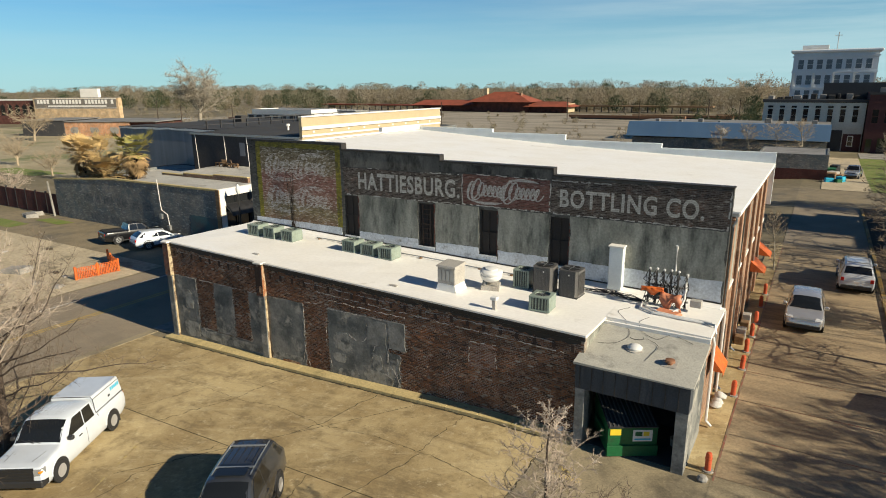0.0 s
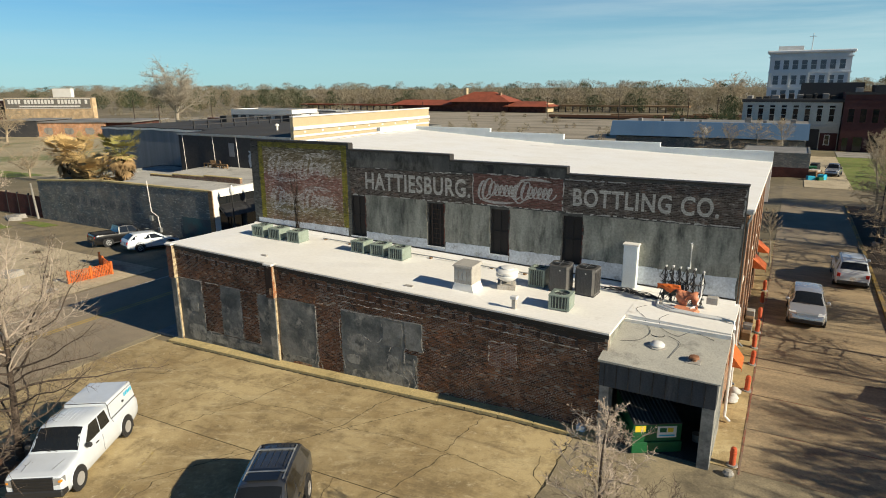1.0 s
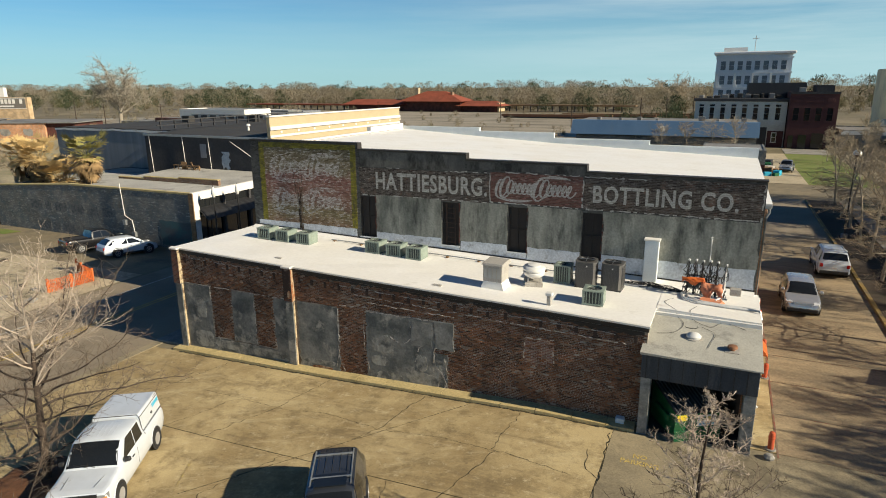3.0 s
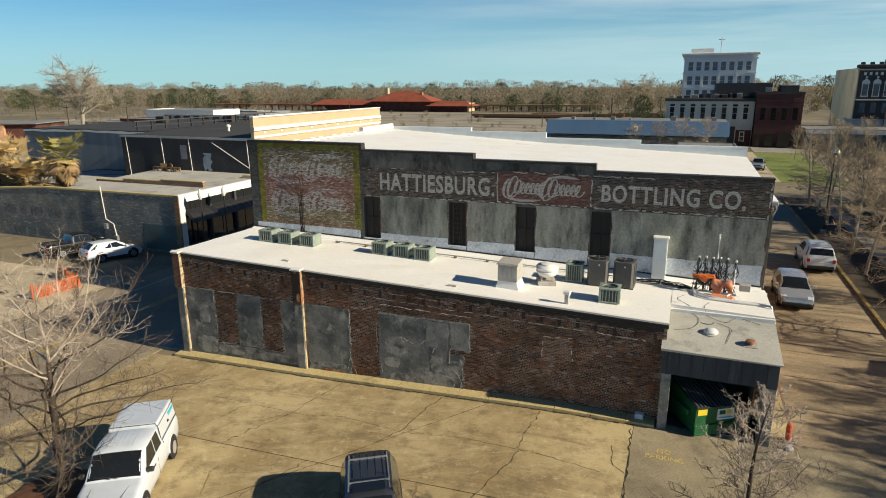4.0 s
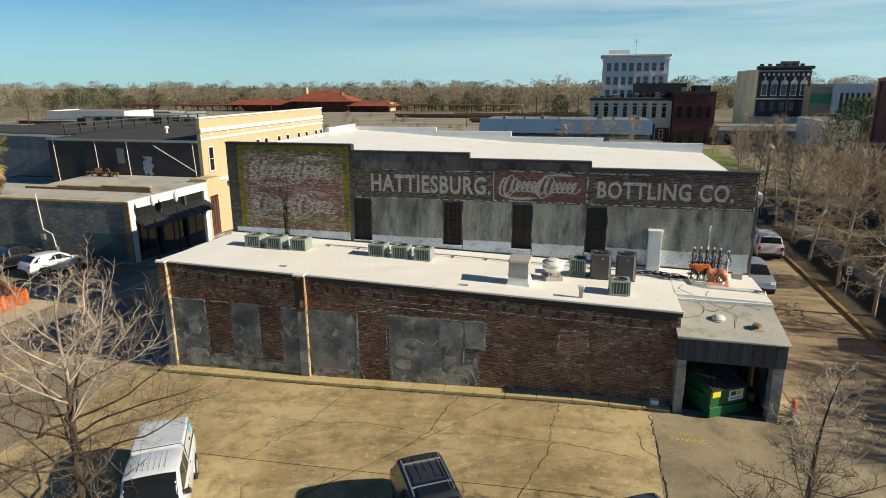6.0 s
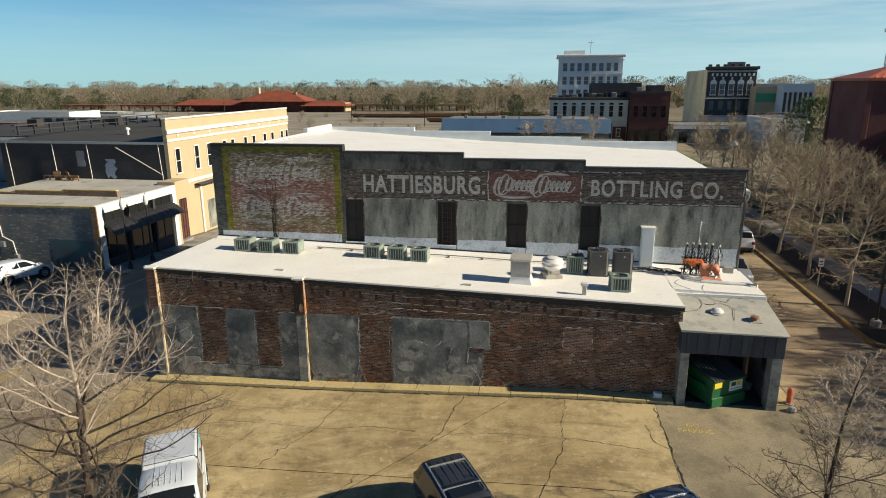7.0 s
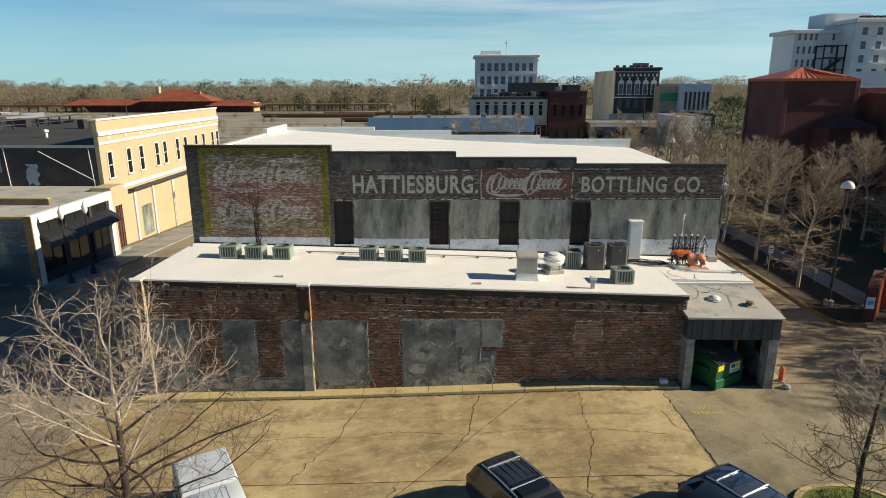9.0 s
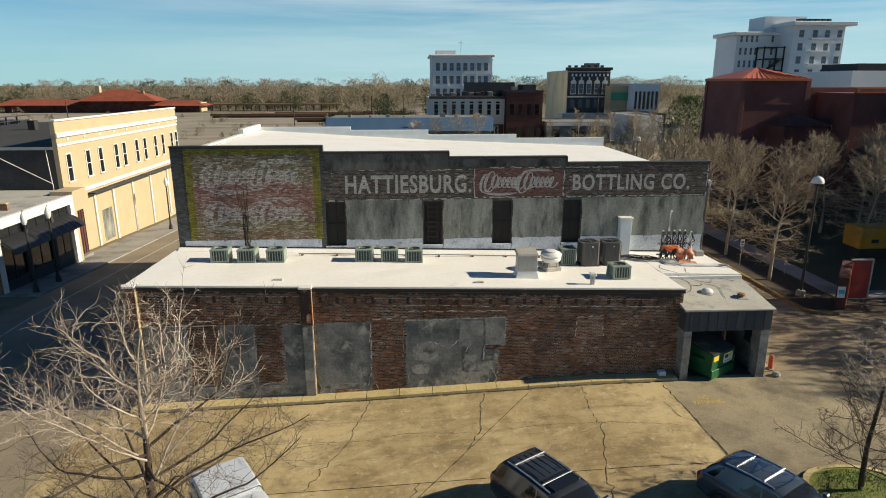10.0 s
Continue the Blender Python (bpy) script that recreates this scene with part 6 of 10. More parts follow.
part("rear_house", G().box(-1.5, 171, 10, 11, 188, 14.2), M["dark_render"], r2, "dark rear storey")
r3 = block("dark_red_building", "dark red-brown brick two-storey building", 7.1, 160, 16.6, 185, -4, 12.1, "maroon", "dark_roof", 0.4)
for k in range(4):
    window(r3, "y", 160, -1, 8.0 + k * 2.2, 9.1 + k * 2.2, 5.9, 8.7, "glass", "maroon", 0.1)
    part("brick_panel", G().box(7.9 + k * 2.2, 159.92, 10.0, 9.2 + k * 2.2, 160.0, 10.7, 0.03), M["maroon"], r3)
for x0, x1, z1 in ((7.6, 8.6, 2.6), (9.6, 11.2, 2.8), (12.2, 14.6, 3.2), (15.2, 16.2, 2.6)):
    part("door", G().box(x0, 159.9, -0.4, x1, 160, z1), M["glass"], r3, "dark ground floor opening")
part("cornice", G().box(7.0, 159.8, 11.7, 16.7, 160.2, 12.2), M["dark_render"], r3)
part("roof_unit", G().box(9, 164, 11.7, 10.4, 165.4, 13.1, 0.05), M["grey_roof"], r3)
part("stair_house", G().box(12.8, 168, 11.7, 16.4, 176, 13.6), M["dark_render"], r3)

# long blue-roofed store
bl = root("blue_roof_store", "long low store with a blue metal fascia", "building")
M["blue_metal"] = surf("faded_blue_metal", (0.075, 0.145, 0.25), (0.10, 0.18, 0.29), 0.2, 0.6, stain=(0.12, 0.165, 0.21), stain_scale=0.25, stain_lo=0.58, stain_hi=0.8, bump=0.1, stretch=(1, 1, 0.2))
part("wall", G().box(-36.4, 141, -4, 0.6, 160, 3.0), M["painted_block"], bl)
g = G()
g.hexa([(-37.5, 139.9, 3.3), (1.0, 139.9, 3.3), (1.0, 143.5, 3.3), (-37.5, 143.5, 3.3), (-37.5, 141.6, 6.3), (1.0, 141.6, 6.3), (1.0, 143.5, 6.3), (-37.5, 143.5, 6.3)])
part("fascia", g, M["blue_metal"], bl, "sloped blue metal fascia")
part("roof", G().box(-37.3, 143.5, 5.6, 0.8, 160, 6.0), M["grey_roof"], bl)
part("dish", G().lathe([(0.05, 0), (0.7, 0.15), (0.75, 0.18)], 14, (-18, 140.2, 4.6), "y"), M["white_trim"], bl, "white satellite dish")
for k, (x, s) in enumerate(((-33, 1.2), (-28, 0.9), (-24, 1.4), (-20, 0.8), (-11, 1.8), (-7.5, 1.0), (-2.5, 1.5))):
    part("roof_unit", G().box(x, 147, 6.0, x + s * 0.7, 148, 6.0 + s * 0.6, 0.05), M["grey_roof"], bl)
bs = block("brown_store", "low brown shed beside the yard", -8.5, 108, 1.0, 120, -4, 3.8, "painted_block", "grey_roof", 0.1)
part("wall_base", G().box(-8.5, 107.9, -2, 1.0, 107.99, 1.6), M["brown_brick"], bs, "brown brick lower wall")
part("door", G().box(-2.2, 107.9, -2.4, -0.8, 108, 0.2), M["teal"], bs, "teal door")
block("flat_store", "low store with pale roof", -34, 112, -10, 130, -4, 1.5, "painted_block", "grey_roof", 0.1)

# dark brick hotel with tan flank
dk = root("dark_brick_hotel", "dark brick four-storey building with pale window heads and tan flank", "building")
DX0, DX1, DY = 39.0, 54.3, 222.0
M["tan"] = surf("tan_plaster_flank", (0.90, 0.73, 0.46), (0.84, 0.67, 0.41), 0.15, 0.9, stain=(0.50, 0.38, 0.24), stain_scale=0.2, stretch=(1, 1, 0.3))
M["hotel_brick"] = surf("dark_brown_brick_far", (0.085, 0.078, 0.072), (0.065, 0.060, 0.056), 0.3, 0.9, bump=0.1)
part("wall", G().box(DX0, DY, -4, DX1, DY + 33, 18.4), M["hotel_brick"], dk)
part("flank", G().box(DX0 - 0.3, DY + 0.2, -4, DX0, DY + 33, 18.3), M["tan"], dk, "tan plastered flank")
part("cornice", G().box(DX0 - 0.6, DY - 0.9, 18.4, DX1 + 0.6, DY + 2, 19.4, 0.2), M["dark_render"], dk)
for k in range(5):
    x = DX0 + 1.3 + k * 2.85
    window(dk, "y", DY, -1, x, x + 1.45, 10.3, 13.7, "glass_far", "white_trim", 0.18)
    part("window_head", G().prism([(x - 0.35, 13.9), (x + 1.8, 13.9), (x + 1.6, 14.7), (x + 0.72, 15.4), (x - 0.15, 14.7)], DY - 0.35, DY), M["white_trim"], dk, "pale arched window head")
    window(dk, "y", DY, -1, x, x + 1.4, 5.4, 8.2, "glass_far", "hotel_brick", 0.16)
    for q in (0.0, 1.4):
        part("frieze_block", G().box(x - 0.1 + q, DY - 0.2, 16.3, x + 0.55 + q, DY, 17.2, 0.05), M["white_trim"], dk)
    part("keystone", G().box(x + 0.45, DY - 0.3, 15.45, x + 1.0, DY, 16.0, 0.05), M["white_trim"], dk)
part("band", G().box(DX0, DY - 0.3, 9.0, DX1, DY, 9.35), M["white_trim"], dk)
part("band", G().box(DX0, DY - 0.3, 17.7, DX1, DY, 18.1), M["stone_row"], dk)
part("shop_base", G().box(DX0 - 3, DY - 6, -4, DX1 + 1, DY - 0.4, 3.6), M["stone_row"], dk, "pale shop row at the hotel foot")
for k in range(6):
    part("chimney", G().box(DX0 + 1 + k * 2.4, DY + 4, 18.5, DX0 + 2.0 + k * 2.4, DY + 5, 20.2), M["dark_render"], dk)
part("roof_house", G().box(DX0 + 8, DY + 6, 18.4, DX0 + 13, DY + 9, 21.0), M["grey_roof"], dk)
sh = block("grey_shop_row", "low grey shop row with dark arched doorway", 17.5, 158, 40, 175, -4, 4.2, "painted_block", "grey_roof", 0.3)
part("door", G().box(25, 157.9, -2.5, 28, 158, 1.8), M["glass"], sh)
part("band", G().box(17.5, 157.8, 3.2, 40, 158, 4.0), M["white_trim"], sh)
for k in range(4):
    part("window", G().box(19 + k * 5.0, 157.9, 0, 21 + k * 5.0, 158, 2.4), M["glass"], sh)
M["fascia_green"] = plain("green_painted_fascia", (0.05, 0.30, 0.16), 0.5)
b = block("yellow_low_store", "low store with yellow and green fascia", 52.6, 215, 58.6, 221.5, -4, 13.0, "cream", "grey_roof", 0.3)
part("fascia", G().box(52.6, 214.6, 8.1, 58.6, 215, 10.8), M["fascia_green"], b, "green fascia")
b = block("grey_office", "grey three-storey office with columns", 58.7, 210, 68, 240, -4, 13.8, "tower", "grey_roof", 0.4)
for k in range(6):
    part("window", G().box(59.4 + k * 1.45, 209.9, 5.2, 60.2 + k * 1.45, 210, 11.2), M["glass"], b)
block("black_store", "dark low store with flat roof", 43.5, 165, 52, 185, -4, 5.9, "dark_render", "dark_roof", 0.3)
block("white_box_store", "plain white store wall", 34, 140, 41, 157, -4, 6.6, "white_trim", "grey_roof", 0.3)

# red brick hall by the park with orange metal roof
M["red_wall"] = surf("dark_red_brick_wall", (0.20, 0.070, 0.057), (0.165, 0.058, 0.048), 0.3, 0.85, stain=(0.11, 0.038, 0.030), stain_scale=0.2, stain_lo=0.5, stain_hi=0.7, bump=0.3, fine=9.0)
M["red_roof"] = surf("orange_red_metal_roof", (0.52, 0.13, 0.045), (0.44, 0.11, 0.040), 0.3, 0.5, bump=0.1)
rh = root("red_brick_hall", "dark red brick hall with orange metal hipped roof", "building")
rx0, rx1, ry0, ry1, rz = 18.75, 26.4, 65.7, 73.9, 14.5
part("wall", G().box(rx0, ry0, -2, rx1, ry1, rz), M["red_wall"], rh, "dark red brick tower walls")
g = G()
cx, cy = (rx0 + rx1) / 2, (ry0 + ry1) / 2
g.add([(rx0 - 0.3, ry0 - 0.3, rz), (rx1 + 0.3, ry0 - 0.3, rz), (rx1 + 0.3, ry1 + 0.3, rz), (rx0 - 0.3, ry1 + 0.3, rz), (cx, cy, rz + 1.3)], [(0, 1, 4), (1, 2, 4), (2, 3, 4), (3, 0, 4), (3, 2, 1, 0)])
part("roof", g, M["red_roof"], rh, "orange ribbed metal roof")
for k in range(14):
    u = k / 13
    x = rx0 - 0.3 + (rx1 - rx0 + 0.6) * u
    f = 1 - abs(2 * u - 1)
    part("roof_seam", G().tube([(x, ry0 - 0.3, rz + 0.03), (cx + (x - cx) * (1 - f), ry0 - 0.3 + (cy - ry0 + 0.3) * f, rz + 0.03 + 1.3 * f)], 0.05, 4), M["red_roof"], rh)
for cx_, cy_ in ((rx0, ry0), (rx1, ry0), (rx0, ry1)):
    part("corner_pier", G().box(cx_ - 0.12, cy_ - 0.12, -2, cx_ + 0.45, cy_ + 0.45, rz - 0.05, 0.03), M["red_wall"], rh, "projecting brick corner")
for z_ in (11.6, 4.4):
    part("string_course", G().box(rx0 - 0.06, ry0 - 0.06, z_, rx1 + 0.05, ry1 + 0.05, z_ + 0.22), M["red_wall"], rh)
part("eaves", G().box(rx0 - 0.3, ry0 - 0.3, rz - 0.28, rx1 + 0.3, ry1 + 0.3, rz - 0.01), M["red_roof"], rh, "orange metal eaves")
part("wing", G().box(26.41, 66.4, -2, 60, 76, 13.5), M["red_wall"], rh, "dark red brick wing")
part("wing", G().box(28.2, 60.0, -2, 60, 66.39, 12.95), M["red_wall"], rh)
# two wings out of view, added to throw shade over the park
part("wing", G().box(31.0, 31.0, -2, 62, 54.0, 13.2), M["red_wall"], rh, "unseen red brick wing, added to shade the park")
part("wing", G().box(38.0, 54.0, -2, 62, 59.9, 11.4), M["red_wall"], rh)
part("wing_frame", G().box(28.1, 59.7, 12.96, 40, 60.1, 13.1).box(28.1, 59.7, 13.36, 40, 60.1, 13.52).box(28.1, 59.7, 13.1, 28.4, 60.1, 13.36), M["red_roof"], rh, "orange metal parapet rail")
g = G()
g.add([(21.9, 61.8, 9.4), (27.8, 61.8, 9.4), (27.8, 65.55, 9.4), (21.9, 65.55, 9.4), (24.9, 64.2, 10.6)], [(0, 1, 4), (1, 2, 4), (2, 3, 4), (3, 0, 4), (3, 2, 1, 0)])
part("porch_roof", g, M["red_wall"], rh)
part("porch", G().box(22.3, 62.2, -1, 27.3, 65.6, 9.4), M["red_wall"], rh)

# tall white apartment block far right
wt = root("white_apartment_block", "tall white apartment block with fire stair and cornice", "building")
M["white_wall"] = surf("white_painted_masonry", (0.76, 0.77, 0.77), (0.68, 0.69, 0.69), 0.1, 0.85, bump=0.1, fine=2.0, fine_amt=0.06)
wx0, wx1, wy0, wy1 = 90.0, 121.0, 196.0, 218.0
part("wall", G().box(wx0, wy0 + 8, -4, 104, wy1, 29.0).box(104, wy0, -4, wx1, wy1, 31.5), M["white_wall"], wt)
part("cornice", G().box(wx0 - 1.5, wy0 + 6.8, 29.0, 104, wy1, 30.2, 0.2).box(103.0, wy0 - 1.5, 31.5, wx1 + 3.0, wy1, 32.8, 0.2), M["white_wall"], wt)
part("roof_house", G().box(100, 206, 30, 114, 216, 35.2), M["white_wall"], wt)
for z in np.arange(3, 28, 4.0):
    for x in (91.2, 93.0, 94.8, 96.4, 101.8):
        window(wt, "y", wy0 + 8, -1, x, x + 0.8, z, z + 2.2, "glass_far", "white_wall", 0.1)
    for x in (106.0, 110.5, 114.5, 118.6):
        window(wt, "y", wy0, -1, x, x + 1.6, z + 1, z + 3.2, "glass_far", "white_wall", 0.1)
    part("balcony", G().box(109.5, wy0 - 1.3, z + 0.4, 116.5, wy0, z + 0.8), M["white_wall"], wt)
for x_ in (97.0, 103.6):
    for y_ in (wy0 + 3.2, wy0 + 7.6):
        part("stair_post", G().box(x_, y_, 5, x_ + 0.4, y_ + 0.3, 25.5), M["black"], wt, "black steel fire stair post")
for i, z in enumerate(np.arange(7, 26, 3.6)):
    part("stair_landing", G().box(97, wy0 + 3, z, 104, wy0 + 3.5, z + 0.3).box(97, wy0 + 7.4, z, 104, wy0 + 7.9, z + 0.3).box(97 if i % 2 else 102.4, wy0 + 3.5, z, 98.6 if i % 2 else 104, wy0 + 7.4, z + 0.2), M["black"], wt)
    a_, b_ = (98.4, 102.6) if i % 2 else (102.6, 98.4)
    if z < 21:
        part("stair_flight", G().hexa([(a_, wy0 + 4, z), (a_ + 0.9, wy0 + 4, z), (a_ + 0.9, wy0 + 5.2, z), (a_, wy0 + 5.2, z), (b_, wy0 + 4, z + 3.4), (b_ + 0.9, wy0 + 4, z + 3.4), (b_ + 0.9, wy0 + 5.2, z + 3.4), (b_, wy0 + 5.2, z + 3.4)]), M["black"], wt)
for k in range(6):
    part("roof_unit", G().box(108 + k * 1.9, 200, 32.8, 109.2 + k * 1.9, 202, 34.0), M["black"], wt)
wr = block("white_annex", "white annex with dark roof plant", 94, 152, 130, 180, -4, 17.0, "white_wall", "dark_roof", 0.4)
part("roof_plant", G().box(101, 160, 16.6, 124, 175, 19.0), M["dark_render"], wr)

# railway station with red tiled roofs
st = root("railway_station", "long low station with red tiled hipped roofs", "building")
M["tile"] = surf("red_clay_tile", (0.34, 0.085, 0.042), (0.22, 0.062, 0.034), 0.15, 0.8, bump=0.2, fine=1.5)


def hip(x0, x1, y0, y1, z0, z1, ov, parent, ridge=0.5):
    g = G()
    k = (y1 - y0) / 2 * ridge * 2
    ym = (y0 + y1) / 2
    g.add([(x0 - ov, y0 - ov, z0), (x1 + ov, y0 - ov, z0), (x1 + ov, y1 + ov, z0), (x0 - ov, y1 + ov, z0), (x0 + k, ym, z1), (x1 - k, ym, z1)], [(0, 1, 5, 4), (1, 2, 5), (2, 3, 4, 5), (3, 0, 4), (3, 2, 1, 0)])
    return part("roof", g, M["tile"], parent, "red clay tiled roof")


SY = 395.0
part("wall", G().box(-215, SY, -6, -172, SY + 16, 3.5), M["brown_brick"], st)
hip(-216, -171, SY - 2, SY + 18, 3.5, 10.2, 2.0, st, 0.75)
part("wall", G().box(-262, SY + 2, -6, -215, SY + 14, 1.0), M["brown_brick"], st)
hip(-264, -213, SY, SY + 16, 1.0, 4.6, 2.0, st, 0.3)
part("wall", G().box(-172, SY + 2, -6, -146, SY + 14, 0.6), M["brown_brick"], st)
hip(-174, -144, SY, SY + 16, 0.6, 3.8, 2.0, st, 0.3)
part("canopy", G().box(-360, SY + 4, 0.0, -262, SY + 14, 1.0), M["tile"], st, "long red platform canopy")
part("canopy", G().box(-146, SY + 20, 0.2, -60, SY + 28, 1.2), M["timber"], st, "long tan platform canopy")
for x in np.arange(-358, -262, 6.0):
    part("post", G().box(x, SY + 4, -4, x + 0.7, SY + 4.7, 0), M["dark_render"], st)
for x in np.arange(-144, -62, 5.0):
    part("post", G().box(x, SY + 20, -4, x + 0.6, SY + 20.6, 0.2), M["dark_render"], st)
part("chimney", G().box(-209, SY + 6, 5, -206.6, SY + 9, 12.5), M["cream"], st, "pale chimney")
part("chimney", G().box(-181, SY + 4, 5, -179.5, SY + 6, 9.5), M["brick_side"], st)
part("gable", G().box(-146.2, SY + 2, -3, -145, SY + 14, 2.6), M["cream"], st, "yellow gable end")


# ---- vehicles ----
def paint_of(name, c, metal=0.0, rough=0.24):
    return plain(name, c, rough, metal, 0.6, 0.5, 0.10)


M["paint_white"] = paint_of("white_car_paint", (0.60, 0.64, 0.69))
M["paint_grey"] = paint_of("dark_grey_car_paint", (0.052, 0.057, 0.066), 0.35)
M["paint_blue"] = paint_of("blue_grey_car_paint", (0.075, 0.095, 0.125), 0.3)
M["paint_silver"] = paint_of("silver_car_paint", (0.50, 0.50, 0.50), 0.55)
M["paint_black"] = paint_of("black_car_paint", (0.008, 0.008, 0.009))
M["tail_red"] = plain("red_lamp_glass", (0.45, 0.012, 0.010), 0.2, 0, 0.5)
M["lamp_clear"] = plain("clear_lamp_glass", (0.72, 0.72, 0.70), 0.12, 0.2, 0.6)
M["lamp_grey"] = plain("grey_lamp_reflector", (0.34, 0.35, 0.36), 0.18, 0.4, 0.6)
M["amber"] = plain("amber_lamp", (0.70, 0.25, 0.02), 0.2)
M["trim_black"] = plain("black_plastic_trim", (0.020, 0.020, 0.021), 0.6)


def soften(ob, w=0.05, seg=2):
    m = ob.modifiers.new("edges", "BEVEL")
    m.width, m.segments, m.limit_method, m.angle_limit = w, seg, "ANGLE", radians(28)
    ob.data.polygons.foreach_set("use_smooth", [True] * len(ob.data.polygons))
    ob.data.set_sharp_from_angle(angle=radians(50))
    return ob


def vehicle(name, label, paint, L, W, H, belt, hood, ws, rf, rr_, rb, wheel=0.37, fwheel=0.95, base=2.85, bed=None, rails=False, grille="trim_black", big=False, tuck=0.165, side_cuts=(0.04, 0.36, 0.68, 0.97), category="car", low_trim=True, rail="chrome", clad=False):
    r = root(name, label, category)
    hw = W / 2
    zb = 0.27

    def Y(s):
        return L / 2 - s
    bed_top = belt if bed is None else bed
    nose = [(0.0, hood - 0.20), (0.06, hood - 0.07), (0.25, hood - 0.03)] if big else [(0.0, hood - 0.36), (0.07, hood - 0.22), (0.32, hood - 0.12)]
    crown = nose + [(0.8, hood - (0.0 if big else 0.03)), (ws, hood + 0.05), (ws + (rf - ws) * 0.5, hood + 0.05 + (H - hood - 0.05) * 0.60), (rf, H - 0.05), (rf + 0.35, H - 0.01), ((rf + rr_) / 2, H + 0.01), (rr_ - 0.3, H - 0.015), (rr_, H - 0.05)]
    if bed is None:
        crown += [(rr_ + (rb - rr_) * 0.5, belt + (H - belt) * 0.58), (rb, belt + 0.06), (L - 0.03, belt - 0.10), (L, belt - 0.32)]
    else:
        crown += [(rb - 0.02, belt + 0.10), (rb + 0.03, bed_top + 0.01), (L - 0.05, bed_top), (L, bed_top - 0.10)]
    shoulder = [(a, b - 0.03) for a, b in nose] + [(0.8, hood - 0.07), (ws, belt - 0.02), (rf + 0.5, belt), (rb, (belt + 0.05) if bed is None else belt), (L - 0.12, bed_top - 0.02), (L, bed_top - (0.34 if bed is None else 0.12))]
    plan = [(0.0, 0.90 if big else 0.78), (0.07, 0.95 if big else 0.88), (0.32, 0.985 if big else 0.955), (0.8, 1.0), (L - 0.8, 1.0), (L - 0.25, 0.975), (L - 0.04, 0.94), (L, 0.90)]
    foot = [(0.0, 0.46 if big else 0.40), (0.10, 0.34 if big else 0.30), (0.35, zb), (L - 0.4, zb), (L - 0.05, 0.36), (L, 0.44)]

    def half(s):
        """Half a cross-section at s metres behind the nose, from the sill to the middle of the roof."""
        w, z0, zs, zt = hw * lerp(s, plan), lerp(s, foot), lerp(s, shoulder), lerp(s, crown)
        k = max(0.0, min(1.0, (zt - zs - 0.06) / (H - belt - 0.06)))
        hgt = zs - z0
        return [(w * 0.90, z0), (w * 0.98, z0 + 0.16 * hgt), (w * 0.995, z0 + 0.40 * hgt), (w, z0 + 0.62 * hgt), (w * 0.985, zs - 0.09), (w * 0.945, zs),
                (w * (0.90 - tuck * k), zs + (zt - zs) * (0.50 + 0.40 * k)), (w * (0.80 - (tuck - 0.015) * k), zt - 0.015 - 0.02 * k), (w * 0.40, zt - 0.004), (0.0, zt)]

    def top_at(s, x):
        row = half(s)[5:]
        for (ax, az), (bx, bz) in zip(row, row[1:]):
            if ax >= abs(x) >= bx:
                return az + (bz - az) * (ax - abs(x)) / max(1e-6, ax - bx)
        return row[0][1]
    stations = sorted(set([a for a, _ in crown] + [a for a, _ in plan] + [a for a, _ in foot] + list(np.arange(0.5, L - 0.3, 0.32))))
    g = G()
    vs, fs = [], []
    for s in stations:
        row = half(s)
        row = row + [(-a, b) for a, b in reversed(row[:-1])]
        vs += [(a, Y(s), b) for a, b in row]
    n = 19
    for i in range(len(stations) - 1):
        for k in range(n):
            j = (k + 1) % n
            fs.append((i * n + k, i * n + j, (i + 1) * n + j, (i + 1) * n + k))
    fs += [tuple(range(n)), tuple(range((len(stations) - 1) * n, len(stations) * n))]
    g.add(vs, fs)
    cab = part("body", g, paint, r, "", 32)
    t_ = hw * (0.90 - tuck)

    def screen(sa, sb, wa, wb):
        """Glass laid over the front or back slope of the cabin."""
        q, m = 6, 10
        vs, fs = [], []
        for i in range(q + 1):
            s = sa + (sb - sa) * i / q
            w = half(s)[6][0] * (wa + (wb - wa) * i / q)
            for j in range(m + 1):
                x = -w + 2 * w * j / m
                vs.append((x, Y(s) + (0.006 if sa < L / 2 else -0.006), top_at(s, x) + 0.009))
        for i in range(q):
            for j in range(m):
                fs.append((i * (m + 1) + j, i * (m + 1) + j + 1, (i + 1) * (m + 1) + j + 1, (i + 1) * (m + 1) + j))
        return G().add(vs, fs)
    part("windscreen", screen(ws + 0.05, rf - 0.06, 0.93, 0.90), M["glass"], cab, "dark windscreen", 60)
    if bed is None:
        part("rear_window", screen(rr_ + 0.07, rb - 0.06, 0.88, 0.90), M["glass"], cab, "dark rear window", 60)
    for side in (1, -1):
        part("wiper", G().tube([(side * 0.12, Y(ws + 0.02), top_at(ws + 0.02, 0.12) + 0.02), (side * 0.12 + 0.5, Y(ws + 0.10), top_at(ws + 0.10, 0.5) + 0.025)], 0.012, 4), M["trim_black"], cab)

        def on_side(s, z):
            f = (z - belt) / (H - 0.04 - belt)
            return (side * (hw * (0.945 - (0.045 + tuck) / 0.94 * f) + 0.006), Y(s), z)
        zlo, zhi = belt + 0.05, H - 0.15
        ends = []
        for q in side_cuts:
            f = (q - side_cuts[0]) / (side_cuts[-1] - side_cuts[0])
            lo = ws + 0.34 + (rb - 0.14 - ws - 0.34) * f
            hi = rf + 0.10 + (rr_ - 0.10 - rf - 0.10) * f
            ends.append((lo, hi if f in (0.0, 1.0) else lo + (hi - lo) * 0.35))
